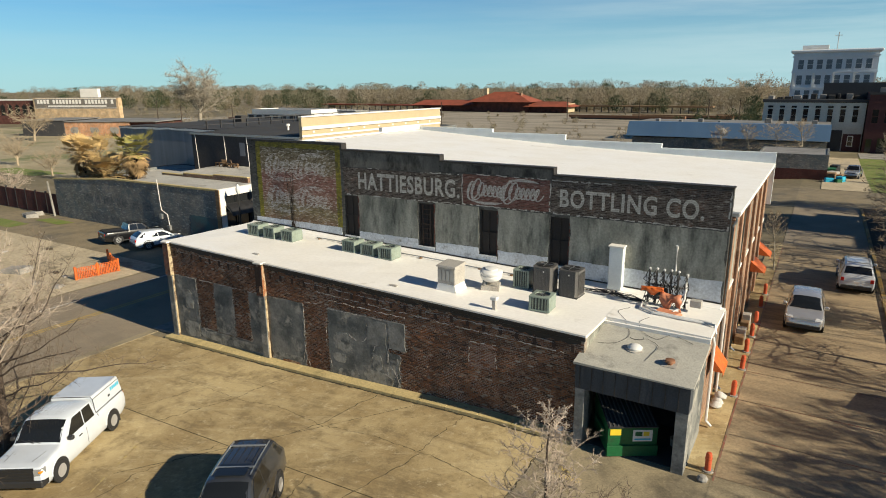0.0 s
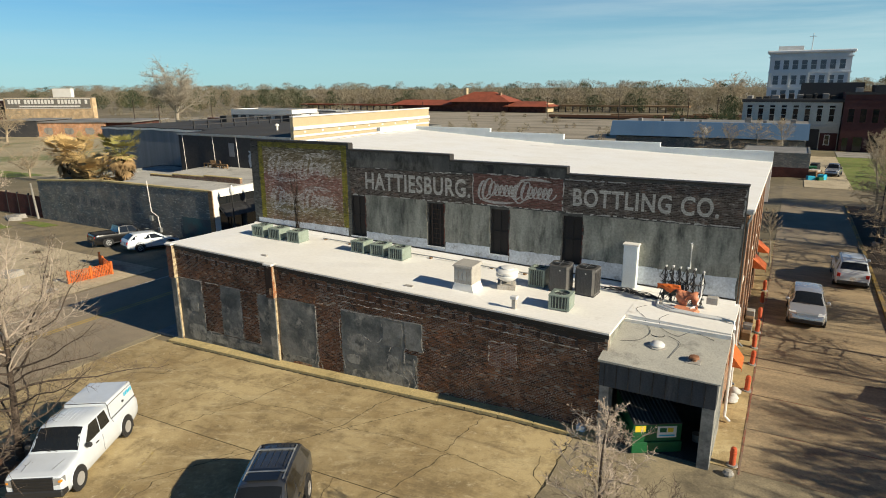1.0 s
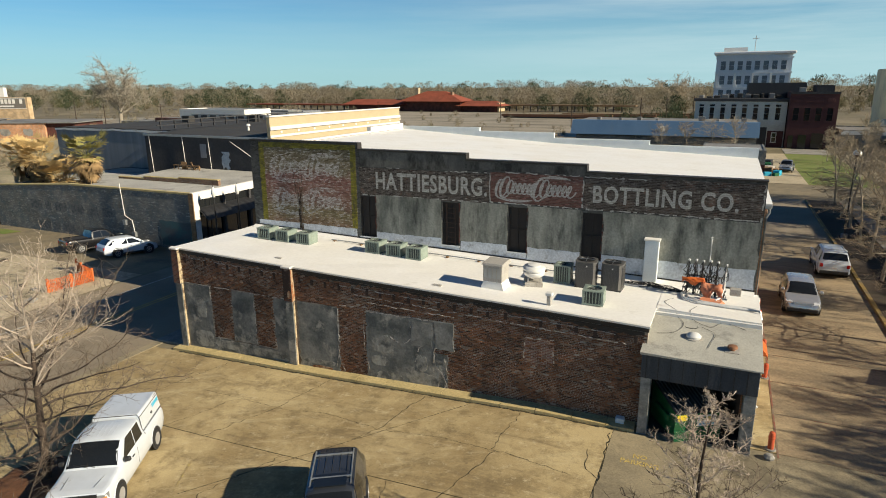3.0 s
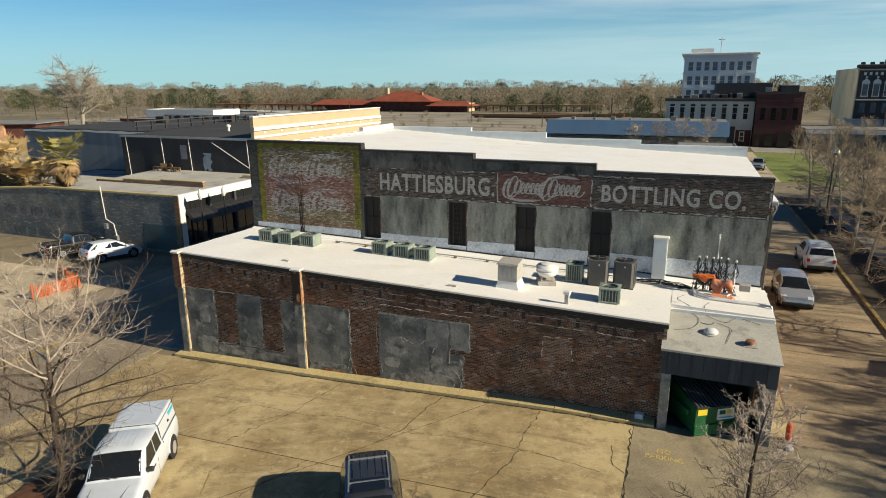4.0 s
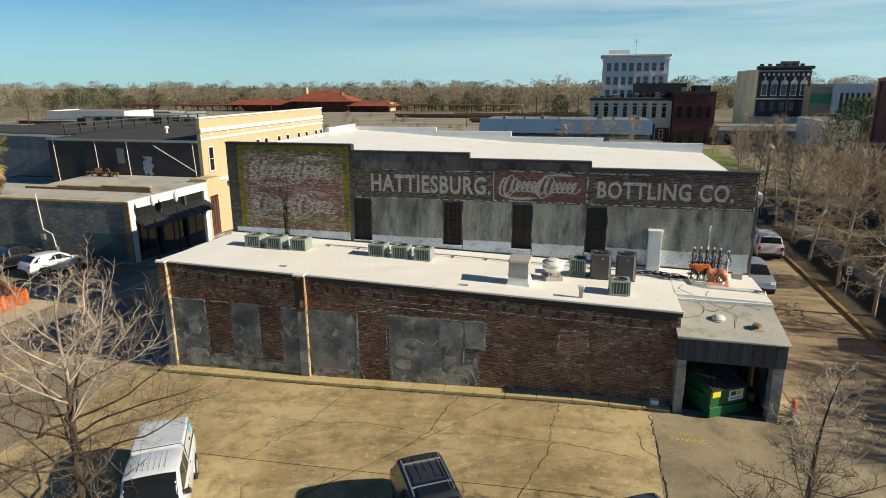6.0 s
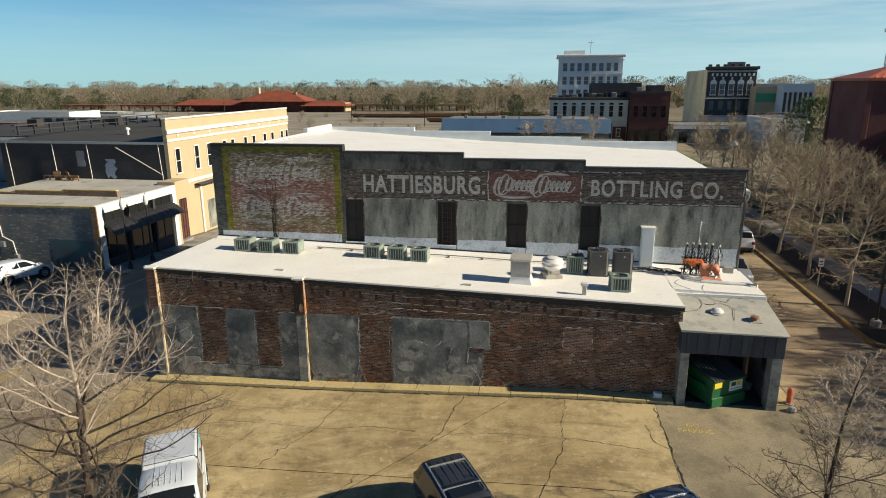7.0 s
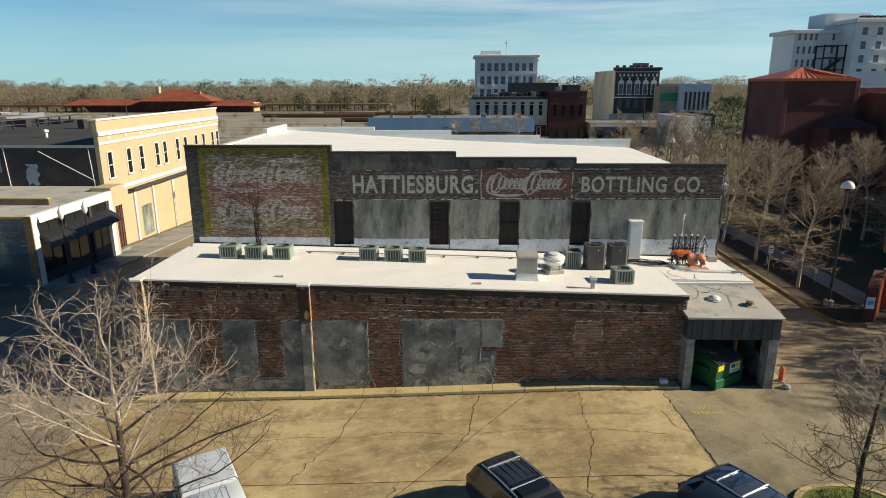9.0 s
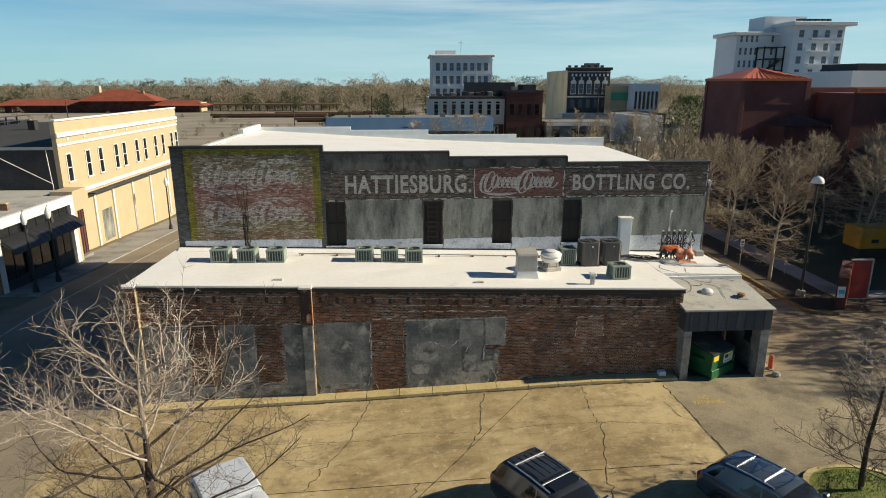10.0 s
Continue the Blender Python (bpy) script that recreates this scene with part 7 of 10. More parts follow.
        for (a, a2), (b, b2) in zip(ends, ends[1:]):
            e = 0.028
            q = [on_side(a + e, zlo), on_side(b - e, zlo), on_side(b2 - e, zhi), on_side(a2 + e, zhi)]
            part("side_window", G().hexa([(x - side * 0.012, y, z) for x, y, z in q] + q), M["glass"], cab)
        for lo, hi in ends[1:-1]:
            part("door_gap", G().box(side * hw * 0.995 - 0.006, Y(lo) - 0.006, 0.45, side * hw * 0.995 + 0.003, Y(lo) + 0.006, belt - 0.10), M["trim_black"], r)
        yh = Y(ws + (rb - ws) * 0.30)
        part("door_handle", G().box(side * hw - 0.02, yh - 0.42, belt - 0.2, side * hw + 0.025, yh - 0.22, belt - 0.16, 0.008), M["trim_black"], r)
        mx = side * (hw + 0.08)
        part("mirror", G().box(mx - 0.11, Y(ws + 0.42), belt + 0.02, mx + 0.11, Y(ws + 0.26), belt + 0.19, 0.04), paint if name != "pickup_truck" else M["trim_black"], r)
        part("headlight", G().hexa([(side * hw * a, Y(s), z) for a, s, z in ((0.55, 0.03, hood - 0.32), (0.90, 0.16, hood - 0.30), (0.95, 0.42, hood - 0.28), (0.6, 0.3, hood - 0.28), (0.55, 0.10, hood - 0.16), (0.92, 0.22, hood - 0.14), (0.965, 0.48, hood - 0.12), (0.6, 0.34, hood - 0.12))]), M["lamp_clear"], r, "clear headlight")
        tz = bed_top - 0.35
        part("tail_light", G().box(side * hw * 0.80 - 0.10, -L / 2 - 0.012, tz, side * hw * 0.80 + 0.10, -L / 2 + 0.22, tz + 0.26, 0.02), M["tail_red"], r, "red tail light")
        if not big:
            part("sill_trim", G().box(side * hw * 0.97 - 0.03, Y(fwheel + base - 0.45), zb - 0.01, side * hw * 0.97 + 0.03, Y(fwheel + 0.45), zb + 0.12, 0.01), M["trim_black"], r)
        if rails:
            part("roof_rail", G().tube([(side * t_ * 0.86, Y(s), top_at(s, t_ * 0.86) + 0.012) for s in np.linspace(rf + 0.25, rr_ - 0.15, 9)], 0.026, 6), M[rail], cab)
        for s in (fwheel, fwheel + base):
            part("arch_lip", G().tube([(side * (hw * 0.992), Y(s) + math.cos(t) * (wheel + 0.085), wheel + 0.02 + math.sin(t) * (wheel + 0.085)) for t in np.linspace(0.05, math.pi - 0.05, 13)], 0.022, 5), M["trim_black"] if clad else paint, r, "", 50)
            arch = G()
            arch.lathe([(wheel + 0.07, -0.03), (wheel + 0.07, 0.006)], 22, (side * hw * 0.992, Y(s), wheel + 0.02), "x")
            part("wheel_arch", arch, M["trim_black"], r)
            wx = side * (hw - 0.075)
            k = wheel
            wh = part("wheel", G().lathe([(k * 0.62, -0.11), (k * 0.94, -0.118), (k, -0.08), (k, 0.08), (k * 0.94, 0.118), (k * 0.62, 0.11)], 24, (wx, Y(s), k), "x"), M["rubber"], r, "", 40)
            o = side * 0.105
            rim = G().lathe([(k * 0.60, o - 0.01), (k * 0.62, o + side * 0.012), (k * 0.52, o + side * 0.014), (k * 0.48, o - side * 0.02), (k * 0.16, o - side * 0.01), (k * 0.12, o + side * 0.012)], 20, (wx, Y(s), k), "x")
            part("rim", rim, M["chrome"], wh, "", 40)
            sp = G()
            if big:
                for q in range(8):
                    t = 2 * math.pi * q / 8
                    sp.lathe([(0.0, 0.0), (k * 0.085, 0.0), (k * 0.085, side * 0.004), (0.0, side * 0.004)], 8, (wx + o - side * 0.008, Y(s) + math.cos(t) * k * 0.38, k + math.sin(t) * k * 0.38), "x")
                part("vent_hole", sp, M["trim_black"], wh)
                continue
            for q in range(5):
                t = 2 * math.pi * q / 5
                sp.hexa([(wx + o + side * dx, Y(s) + math.cos(t + da) * rr2 * k, k + math.sin(t + da) * rr2 * k) for dx in (-0.02, 0.008) for da, rr2 in ((0.45, 0.22), (0.22, 0.50), (-0.22, 0.50), (-0.45, 0.22))])
            part("spokes", sp, M["steel"], wh)
    if rails:
        for s in (rf + 0.6, rr_ - 0.5):
            part("cross_bar", G().box(-t_ * 0.86, Y(s) - 0.03, H - 0.02, t_ * 0.86, Y(s) + 0.03, H + 0.035, 0.008), M[rail], cab)
    if big:
        part("grille", G().hexa([(-hw * 0.66, Y(-0.04), 0.58), (hw * 0.66, Y(-0.04), 0.58), (hw * 0.66, Y(0.2), 0.58), (-hw * 0.66, Y(0.2), 0.58), (-hw * 0.68, Y(-0.03), hood - 0.11), (hw * 0.68, Y(-0.03), hood - 0.11), (hw * 0.68, Y(0.2), hood - 0.11), (-hw * 0.68, Y(0.2), hood - 0.11)]), M["black"], r, "black grille")
        for side in (1, -1):
            part("headlight_housing", G().hexa([(side * hw * a, Y(s_), z) for a, s_, z in ((0.69, -0.03, hood - 0.40), (0.90, 0.0, hood - 0.38), (0.975, 0.22, hood - 0.36), (0.70, 0.2, hood - 0.36), (0.70, -0.025, hood - 0.15), (0.91, 0.01, hood - 0.15), (0.985, 0.24, hood - 0.15), (0.70, 0.2, hood - 0.15))]), M["lamp_grey"], r, "clear headlight with grey reflector")
        for q in range(3):
            part("grille_bar", G().box(-hw * 0.62, Y(-0.055), 0.68 + q * 0.12, hw * 0.62, Y(0.1), 0.70 + q * 0.12), M["trim_black"], r)
    else:
        part("grille", G().hexa([(-hw * 0.52, Y(-0.005), hood - 0.46), (hw * 0.52, Y(-0.005), hood - 0.46), (hw * 0.52, Y(0.2), hood - 0.46), (-hw * 0.52, Y(0.2), hood - 0.46), (-hw * 0.52, Y(0.06), hood - 0.17), (hw * 0.52, Y(0.06), hood - 0.17), (hw * 0.52, Y(0.25), hood - 0.17), (-hw * 0.52, Y(0.25), hood - 0.17)]), M[grille], r, "dark grille")
    part("front_bumper", G().box(-hw * (0.97 if big else 0.86), Y(0.34 if big else 0.16), 0.32, hw * (0.97 if big else 0.86), Y(-0.08 if big else -0.04), 0.60 if big else 0.56, 0.05), M["trim_black"], r)
    part("rear_bumper", G().box(-hw * 0.86, -L / 2 - 0.05, 0.36, hw * 0.86, -L / 2 + 0.14, 0.60, 0.05), M["trim_black"] if low_trim else paint, r)
    part("number_plate", G().box(-0.16, -L / 2 - 0.03, 0.72, 0.16, -L / 2 + 0.08, 0.86), M["white_trim"], r, "blank pale number plate")
    return r


def park(ob, x, y, ang):
    """Stand a vehicle on the ground with its nose towards the angle, in degrees from +y to the left."""
    c, s = math.cos(radians(ang)), math.sin(radians(ang))
    d = Vector((-s, c))
    f, b = gz(x + d.x * 1.5, y + d.y * 1.5), gz(x - d.x * 1.5, y - d.y * 1.5)
    l, q = gz(x - c * 0.8, y - s * 0.8), gz(x + c * 0.8, y + s * 0.8)
    ob.matrix_basis = Matrix.Translation((x, y, (f + b) / 2 + 0.03)) @ pose(0, 0, 0, 0, 0, ang) @ pose(0, 0, 0, math.degrees(math.atan2(f - b, 3.0)), math.degrees(math.atan2(l - q, 1.6)), 0)


truck = vehicle("pickup_truck", "white pickup truck with white bed topper on the concrete lot", M["paint_white"], 5.85, 2.05, 1.95, 1.19, 1.17, 1.36, 2.14, 3.54, 3.67, 0.40, 0.95, 3.65, bed=1.24, side_cuts=(0.05, 0.60, 0.97), category="pickup", big=True, tuck=0.065)
for s in (1, -1):
    part("turn_lamp", G().box(s * 0.90 - 0.085, 2.925 - 0.1, 0.86, s * 0.90 + 0.04, 2.925 + 0.02, 0.95, 0.02), M["amber"], truck, "amber turn lamp")
tp = soften(part("topper", G().hexa([(-0.93, 2.925 - 3.66, 1.22), (0.93, 2.925 - 3.66, 1.22), (0.93, -2.88, 1.22), (-0.93, -2.88, 1.22), (-0.86, 2.925 - 3.70, 1.95), (0.86, 2.925 - 3.70, 1.95), (0.86, -2.76, 1.95), (-0.86, -2.76, 1.95)]), M["paint_white"], truck, "white fibreglass bed topper"), 0.07, 3)
for s in (1, -1):
    part("topper_seam", G().tube([(s * 0.945, -0.74, 1.25), (s * 0.95, -2.86, 1.25)], 0.014, 4), M["trim_black"], tp)
    part("topper_seam", G().tube([(s * 0.877, -0.78, 1.83), (s * 0.877, -2.80, 1.83)], 0.014, 4), M["trim_black"], tp)
    part("topper_latch", G().box(s * 0.91 - 0.03, -1.9, 1.44, s * 0.90 + 0.03, -1.78, 1.52, 0.01), M["trim_black"], tp)
part("topper_gasket", G().tube([(-0.93, -0.745, 1.25), (-0.88, -0.765, 1.80), (-0.80, -0.77, 1.945), (0.80, -0.77, 1.945), (0.88, -0.765, 1.80), (0.93, -0.745, 1.25)], 0.013, 5), M["trim_black"], tp, "black rubber gasket")
M["logo_blue"] = plain("blue_vinyl_mark", (0.03, 0.42, 0.62), 0.5)
mark = G()
for k in range(5):
    y = -2.02 - k * 0.14
    for s_ in (1, -1):
        mark.hexa([(s_ * (0.903 + o), y + dy, 1.60) for o, dy in ((0, 0), (0.008, 0), (0.008, -0.09), (0, -0.09))] + [(s_ * (0.888 + o), y + dy, 1.74) for o, dy in ((0, -0.02), (0.008, -0.02), (0.008, -0.11), (0, -0.11))])
part("side_mark", mark, M["logo_blue"], tp, "small bright blue mark")
for k in range(6):
    x = -0.42 + k * 0.168
    part("roof_rib", G().tube([(x, 0.60, 1.935), (x, 0.1, 1.963), (x, -0.45, 1.925)], 0.007, 6), M["paint_white"], truck, "", 60)
for s in (1, -1):
    part("bed_gap", G().box(s * 1.0 - 0.006, 2.925 - 3.70, 0.48, s * 1.0 + 0.012, 2.925 - 3.68, 1.2), M["trim_black"], truck)
    part("mud_flap", G().box(s * 0.9 - 0.13, 2.925 - 5.12, 0.12, s * 0.9 + 0.13, 2.925 - 5.09, 0.42), M["trim_black"], truck)
    # grey tubes draw the shading of the creases on the white hood
    part("hood_crease", G().tube([(s * 0.52, 2.60, 1.168), (s * 0.60, 1.9, 1.176), (s * 0.66, 1.5, 1.178)], 0.007, 5), M["steel"], truck, "", 60)
park(truck, -24.43, 11.04, 210.7)

suv = vehicle("sport_utility_car", "dark grey sport utility car with bright roof rails on the lot", M["paint_grey"], 4.95, 1.98, 1.80, 1.12, 1.08, 1.25, 2.05, 4.45, 4.86, 0.39, 0.92, 2.86, rails=True, rail="steel", clad=True)
part("sunroof", G().box(-0.50, -0.35, 1.795, 0.50, 0.30, 1.822), M["glass"], suv, "dark glass sunroof")
for k in range(5):
    x = -0.48 + k * 0.24
    part("roof_rib", G().tube([(x, -0.45, 1.805), (x, -1.1, 1.812), (x, -1.75, 1.79)], 0.010, 5), M["trim_black"], suv)
park(suv, -14.79, 11.39, 209.5)
blue = vehicle("crossover_car", "dark blue-grey crossover with two bright roof bars", M["paint_blue"], 4.65, 1.88, 1.67, 1.06, 1.0, 1.15, 2.0, 4.0, 4.5, 0.37, 0.9, 2.7, rails=True, clad=True)
park(blue, -8.05, 10.95, 210.0)
silver = vehicle("crossover_car", "silver crossover on the side road", M["paint_silver"], 4.8, 1.92, 1.68, 1.08, 1.02, 1.2, 2.1, 4.05, 4.62, 0.39, 0.95, 2.85, grille="steel")
park(silver, 0.3, 40.0, 180.0)
wsuv = vehicle("sport_utility_car", "white sport utility car with roof rails on the side road", M["paint_white"], 5.2, 2.04, 1.92, 1.18, 1.12, 1.3, 2.15, 4.7, 5.1, 0.41, 0.98, 3.1, rails=True)
park(wsuv, 3.0, 49.5, 0.0)
bpk = vehicle("pickup_truck", "black pickup truck parked by the painted wall", M["paint_black"], 5.7, 1.98, 1.88, 1.15, 1.12, 1.45, 2.15, 3.45, 3.62, 0.4, 0.95, 3.6, bed=1.18, side_cuts=(0.05, 0.52, 0.97), category="pickup")
part("bed_floor", G().box(-0.75, -2.6, 1.16, 0.75, -0.75, 1.205), M["rubber"], bpk, "dark open bed")
for sx in (0.83, -0.83):
    part("bed_rail", G().box(sx - 0.07, -2.75, 1.15, sx + 0.07, -0.7, 1.27, 0.02), M["paint_black"], bpk)
park(bpk, -57.0, 35.0, -12.0)
wx = vehicle("crossover_car", "white crossover parked beside the black pickup", M["paint_white"], 4.7, 1.9, 1.68, 1.08, 1.0, 1.15, 2.05, 3.95, 4.55, 0.38, 0.9, 2.7, side_cuts=(0.04, 0.40, 0.74, 0.95), clad=True)
park(wx, -52.6, 34.8, -16.0)
ylt = vehicle("pickup_truck", "pale pickup truck standing in the far yard", M["paint_silver"], 5.4, 1.95, 1.85, 1.15, 1.12, 1.45, 2.15, 3.45, 3.62, 0.4, 0.95, 3.4, bed=1.18, side_cuts=(0.05, 0.52, 0.97), category="pickup")
park(ylt, 4.5, 113.6, 172.0)
for i, (x, y, a, p) in enumerate(((44, 118, 75, "paint_white"), (50, 112, 80, "paint_blue"), (55, 116, 78, "paint_black"), (62, 121, 70, "paint_grey"), (70, 124, 72, "paint_silver"))):
    fc = vehicle("parked_car", "far parked car on the street beyond the park", M[p], 4.6, 1.85, 1.5, 0.98, 0.95, 1.2, 2.0, 3.7, 4.3, 0.34, 0.9, 2.7)
    tagged(fc, group="far parked cars")
    park(fc, x, y, a)


# ---- trees ----
M["bark"] = surf("grey_brown_bark", (0.075, 0.053, 0.038), (0.042, 0.031, 0.024), 2.5, 0.95, stain=(0.20, 0.16, 0.12), stain_scale=3.0, stain_lo=0.62, stain_hi=0.7, bump=0.8, dist=0.02, fine=22.0, stretch=(2, 2, 0.5))
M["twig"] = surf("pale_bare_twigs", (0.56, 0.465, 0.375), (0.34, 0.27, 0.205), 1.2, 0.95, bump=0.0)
M["twig_brown"] = surf("brown_bare_twigs", (0.43, 0.345, 0.235), (0.30, 0.238, 0.16), 0.8, 0.95, bump=0.0)
M["twig_pale"] = surf("pale_grey_twigs", (0.37, 0.325, 0.255), (0.26, 0.225, 0.175), 0.6, 0.95, bump=0.0)
# darker copy for lower crowns: older bark, with shade put into the colour
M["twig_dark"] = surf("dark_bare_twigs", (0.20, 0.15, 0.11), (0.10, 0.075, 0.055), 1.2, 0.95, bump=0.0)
M["wood_far"] = soft_twigs("far_bare_wood", (0.31, 0.26, 0.19), (0.23, 0.195, 0.14), (0.24, 0.225, 0.135))
M["wood_dim"] = soft_twigs("dim_bare_undergrowth", (0.20, 0.165, 0.105), (0.15, 0.13, 0.08), (0.14, 0.145, 0.07))
M["evergreen"] = surf("dark_evergreen", (0.030, 0.046, 0.020), (0.050, 0.065, 0.026), 0.3, 0.95, bump=0.0)
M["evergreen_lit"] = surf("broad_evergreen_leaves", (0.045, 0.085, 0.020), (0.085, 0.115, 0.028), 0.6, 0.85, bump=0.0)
M["dry_frond"] = surf("dry_palm_frond", (0.64, 0.45, 0.20), (0.44, 0.30, 0.125), 0.9, 0.9, bump=0.0)
M["dead_frond"] = surf("dead_brown_palm_frond", (0.37, 0.24, 0.11), (0.22, 0.14, 0.065), 0.9, 0.9, bump=0.0)
M["green_frond"] = surf("green_palm_frond", (0.20, 0.20, 0.05), (0.33, 0.27, 0.09), 0.9, 0.8, bump=0.0)


def limb(g, r, p, d, length, r0, r1, n, sides, wander, lift=0.0):
    """A wandering tapered limb; returns its points."""
    pts, rad = [Vector(p)], [r0]
    d = Vector(d).normalized()
    for i in range(n):
        d = (d + Vector((r.gauss(0, wander), r.gauss(0, wander), r.gauss(0, wander) + lift))).normalized()
        pts.append(pts[-1] + d * (length / n))
        rad.append(r0 + (r1 - r0) * (i + 1) / n)
    g.tube(pts, rad, sides, False)
    return pts


def cypress(seed, h=9.0, r0=0.2, reach=4.0, low=0.2, n1=46, n2=9, n3=5, up=0.35, spread_top=0.25, crook=0.12, thick=1.0):
    """A bare tree with one leader, level boughs and fine twigs: wood and twigs as two meshes."""
    r = random.Random(seed)
    wood, tl, th = G(), G(), G()
    lead = limb(wood, r, (0, 0, -0.15), (r.uniform(-0.04, 0.04), r.uniform(-0.04, 0.04), 1), h + 0.15, r0, 0.008, 14, 9, 0.035)
    for k in range(n1):
        f = low + (1 - low) * (k + r.random()) / n1
        i = min(13, int(f * 14))
        p = lead[i].lerp(lead[i + 1], f * 14 - i)
        a = k * 2.399 + r.uniform(-0.4, 0.4)
        prof = (1 - (f - low) / (1 - low)) ** 0.75
        length = reach * (spread_top + (1 - spread_top) * prof) * r.uniform(0.65, 1.12)
        d = (math.cos(a), math.sin(a), up * r.uniform(0.2, 1.6) + (f - low) * 0.6)
        br = max(0.012, r0 * 0.22 * (0.35 + 0.65 * prof)) * (0.6 + 0.4 * thick)
        q = limb(wood if f < 0.45 else th, r, p, d, length, br * 0.8, 0.008, 7, 5, crook, 0.02)
        tw = th if f > 0.55 else tl
        for m in range(n2):
            u = 0.22 + 0.78 * (m + r.random()) / n2
            j = min(6, int(u * 7))
            s = q[j].lerp(q[j + 1], min(1.0, u * 7 - j))
            dirn = (q[j + 1] - q[j]).normalized()
            sidew = Vector((r.gauss(0, 1), r.gauss(0, 1), r.gauss(0.25, 0.6))).normalized()
            l2 = length * 0.34 * (1.15 - 0.6 * u) * r.uniform(0.6, 1.3)
            t = limb(tw, r, s, dirn * 0.55 + sidew * 0.8, l2, 0.012 * thick, 0.005 * thick, 5, 3, 0.24, 0.03)
            for _ in range(n3):
                v = r.randint(1, 4)
                sd = Vector((r.gauss(0, 1), r.gauss(0, 1), r.gauss(0.2, 0.7))).normalized()
                limb(tw, r, t[v], (t[v + 1] - t[v]).normalized() * 0.5 + sd * 0.8, l2 * r.uniform(0.25, 0.5), 0.007 * thick, 0.003 * thick, 2, 3, 0.15)
    return wood, tl, th


def tree(name, label, seed, at, twig="twig", group="", **kw):
    wood, tl, th = cypress(seed, **kw)
    r = root(name, label, "tree", group)
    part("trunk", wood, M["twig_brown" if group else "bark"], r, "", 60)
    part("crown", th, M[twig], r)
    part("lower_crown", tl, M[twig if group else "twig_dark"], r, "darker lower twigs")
    r.matrix_basis = Matrix.Translation((at[0], at[1], gz(*at)))
    return r


def spreading_tree(name, label, seed, at, h, r0):
    """A bare tree with long level lower boughs that turn up at their ends, and rising upper limbs."""
    r = random.Random(seed)
    low, high, tw_lo, tw_hi = G(), G(), G(), G()
    lead = limb(low, r, (0, 0, -0.15), (-0.02, 0.02, 1), h * 0.60, r0, r0 * 0.45, 8, 9, 0.04)
    boughs = []
    for k in range(22):                       # level boughs
        f = 0.20 + 0.78 * k / 22
        i = min(7, int(f * 8))
        p = lead[i].lerp(lead[i + 1], f * 8 - i)
        a = k * 2.399 + r.uniform(-0.35, 0.35)
        L = r.uniform(3.4, 6.0) * (0.7 if k < 4 else 1.0)
        boughs.append((low, p, (math.cos(a), math.sin(a), r.uniform(-0.15, 0.30) + 0.25 * f), L, r0 * 0.27, 0.025))
    top = limb(high, r, lead[-1], (-0.1, 0.05, 1), h * 0.36, r0 * 0.40, 0.015, 7, 6, 0.12, 0.02)
    for k in range(15):                       # rising limbs
        a = k * 2.399 + 1.1
        p = lead[-1 - k % 3] if k < 7 else top[1 + (k - 7) % 5]
        boughs.append((high, p, (math.cos(a), math.sin(a), r.uniform(0.25, 1.2)), r.uniform(2.6, 4.6) if k < 7 else r.uniform(1.4, 2.8), r0 * 0.21, 0.035))
    for g, p, d, L, br, lift in boughs:
        q = limb(g, r, p, d, L, br, 0.009, 10, 6, 0.15, lift)
        tw = tw_lo if g is low else tw_hi
        n2 = int(L * (5.0 if g is low else 6.5))
        for m in range(n2):
            u = 0.20 + 0.78 * (m + r.random()) / n2
            j = min(9, int(u * 10))
            s = q[j].lerp(q[j + 1], min(1.0, u * 10 - j))
            dirn = (q[j + 1] - q[j]).normalized()
            side = Vector((r.gauss(0, 1), r.gauss(0, 1), r.gauss(0.45, 0.6))).normalized()
            l2 = (0.55 + 1.1 * (1 - abs(u - 0.55))) * r.uniform(0.5, 1.25)
            t = limb(tw, r, s, dirn * 0.5 + side * 0.9, l2, 0.0085, 0.0035, 6, 3, 0.26, 0.04)
            for _ in range(7):
                v = r.randint(1, 5)
                sd = Vector((r.gauss(0, 1), r.gauss(0, 1), r.gauss(0.25, 0.7))).normalized()
                limb(tw, r, t[v], (t[v + 1] - t[v]).normalized() * 0.5 + sd * 0.8, l2 * r.uniform(0.16, 0.36), 0.0050, 0.0024, 3, 3, 0.22, 0.04)
    for _ in range(60):                       # water shoots round the foot
        z = r.uniform(0.2, 2.6)
        a = r.uniform(0, 6.283)
        limb(tw_lo, r, (0.9 * r0 * math.cos(a), 0.9 * r0 * math.sin(a), z), (math.cos(a), math.sin(a), r.uniform(0.1, 1.2)), r.uniform(0.5, 1.5), 0.008, 0.003, 5, 3, 0.2, 0.02)
    ob = root(name, label, "tree")
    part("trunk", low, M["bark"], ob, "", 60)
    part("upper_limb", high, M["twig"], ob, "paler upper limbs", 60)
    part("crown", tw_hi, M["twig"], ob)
    # low twigs coloured darker for bark and for shade under the crown
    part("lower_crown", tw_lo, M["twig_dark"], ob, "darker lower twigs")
    ob.matrix_basis = Matrix.Translation((at[0], at[1], gz(*at)))
    return ob


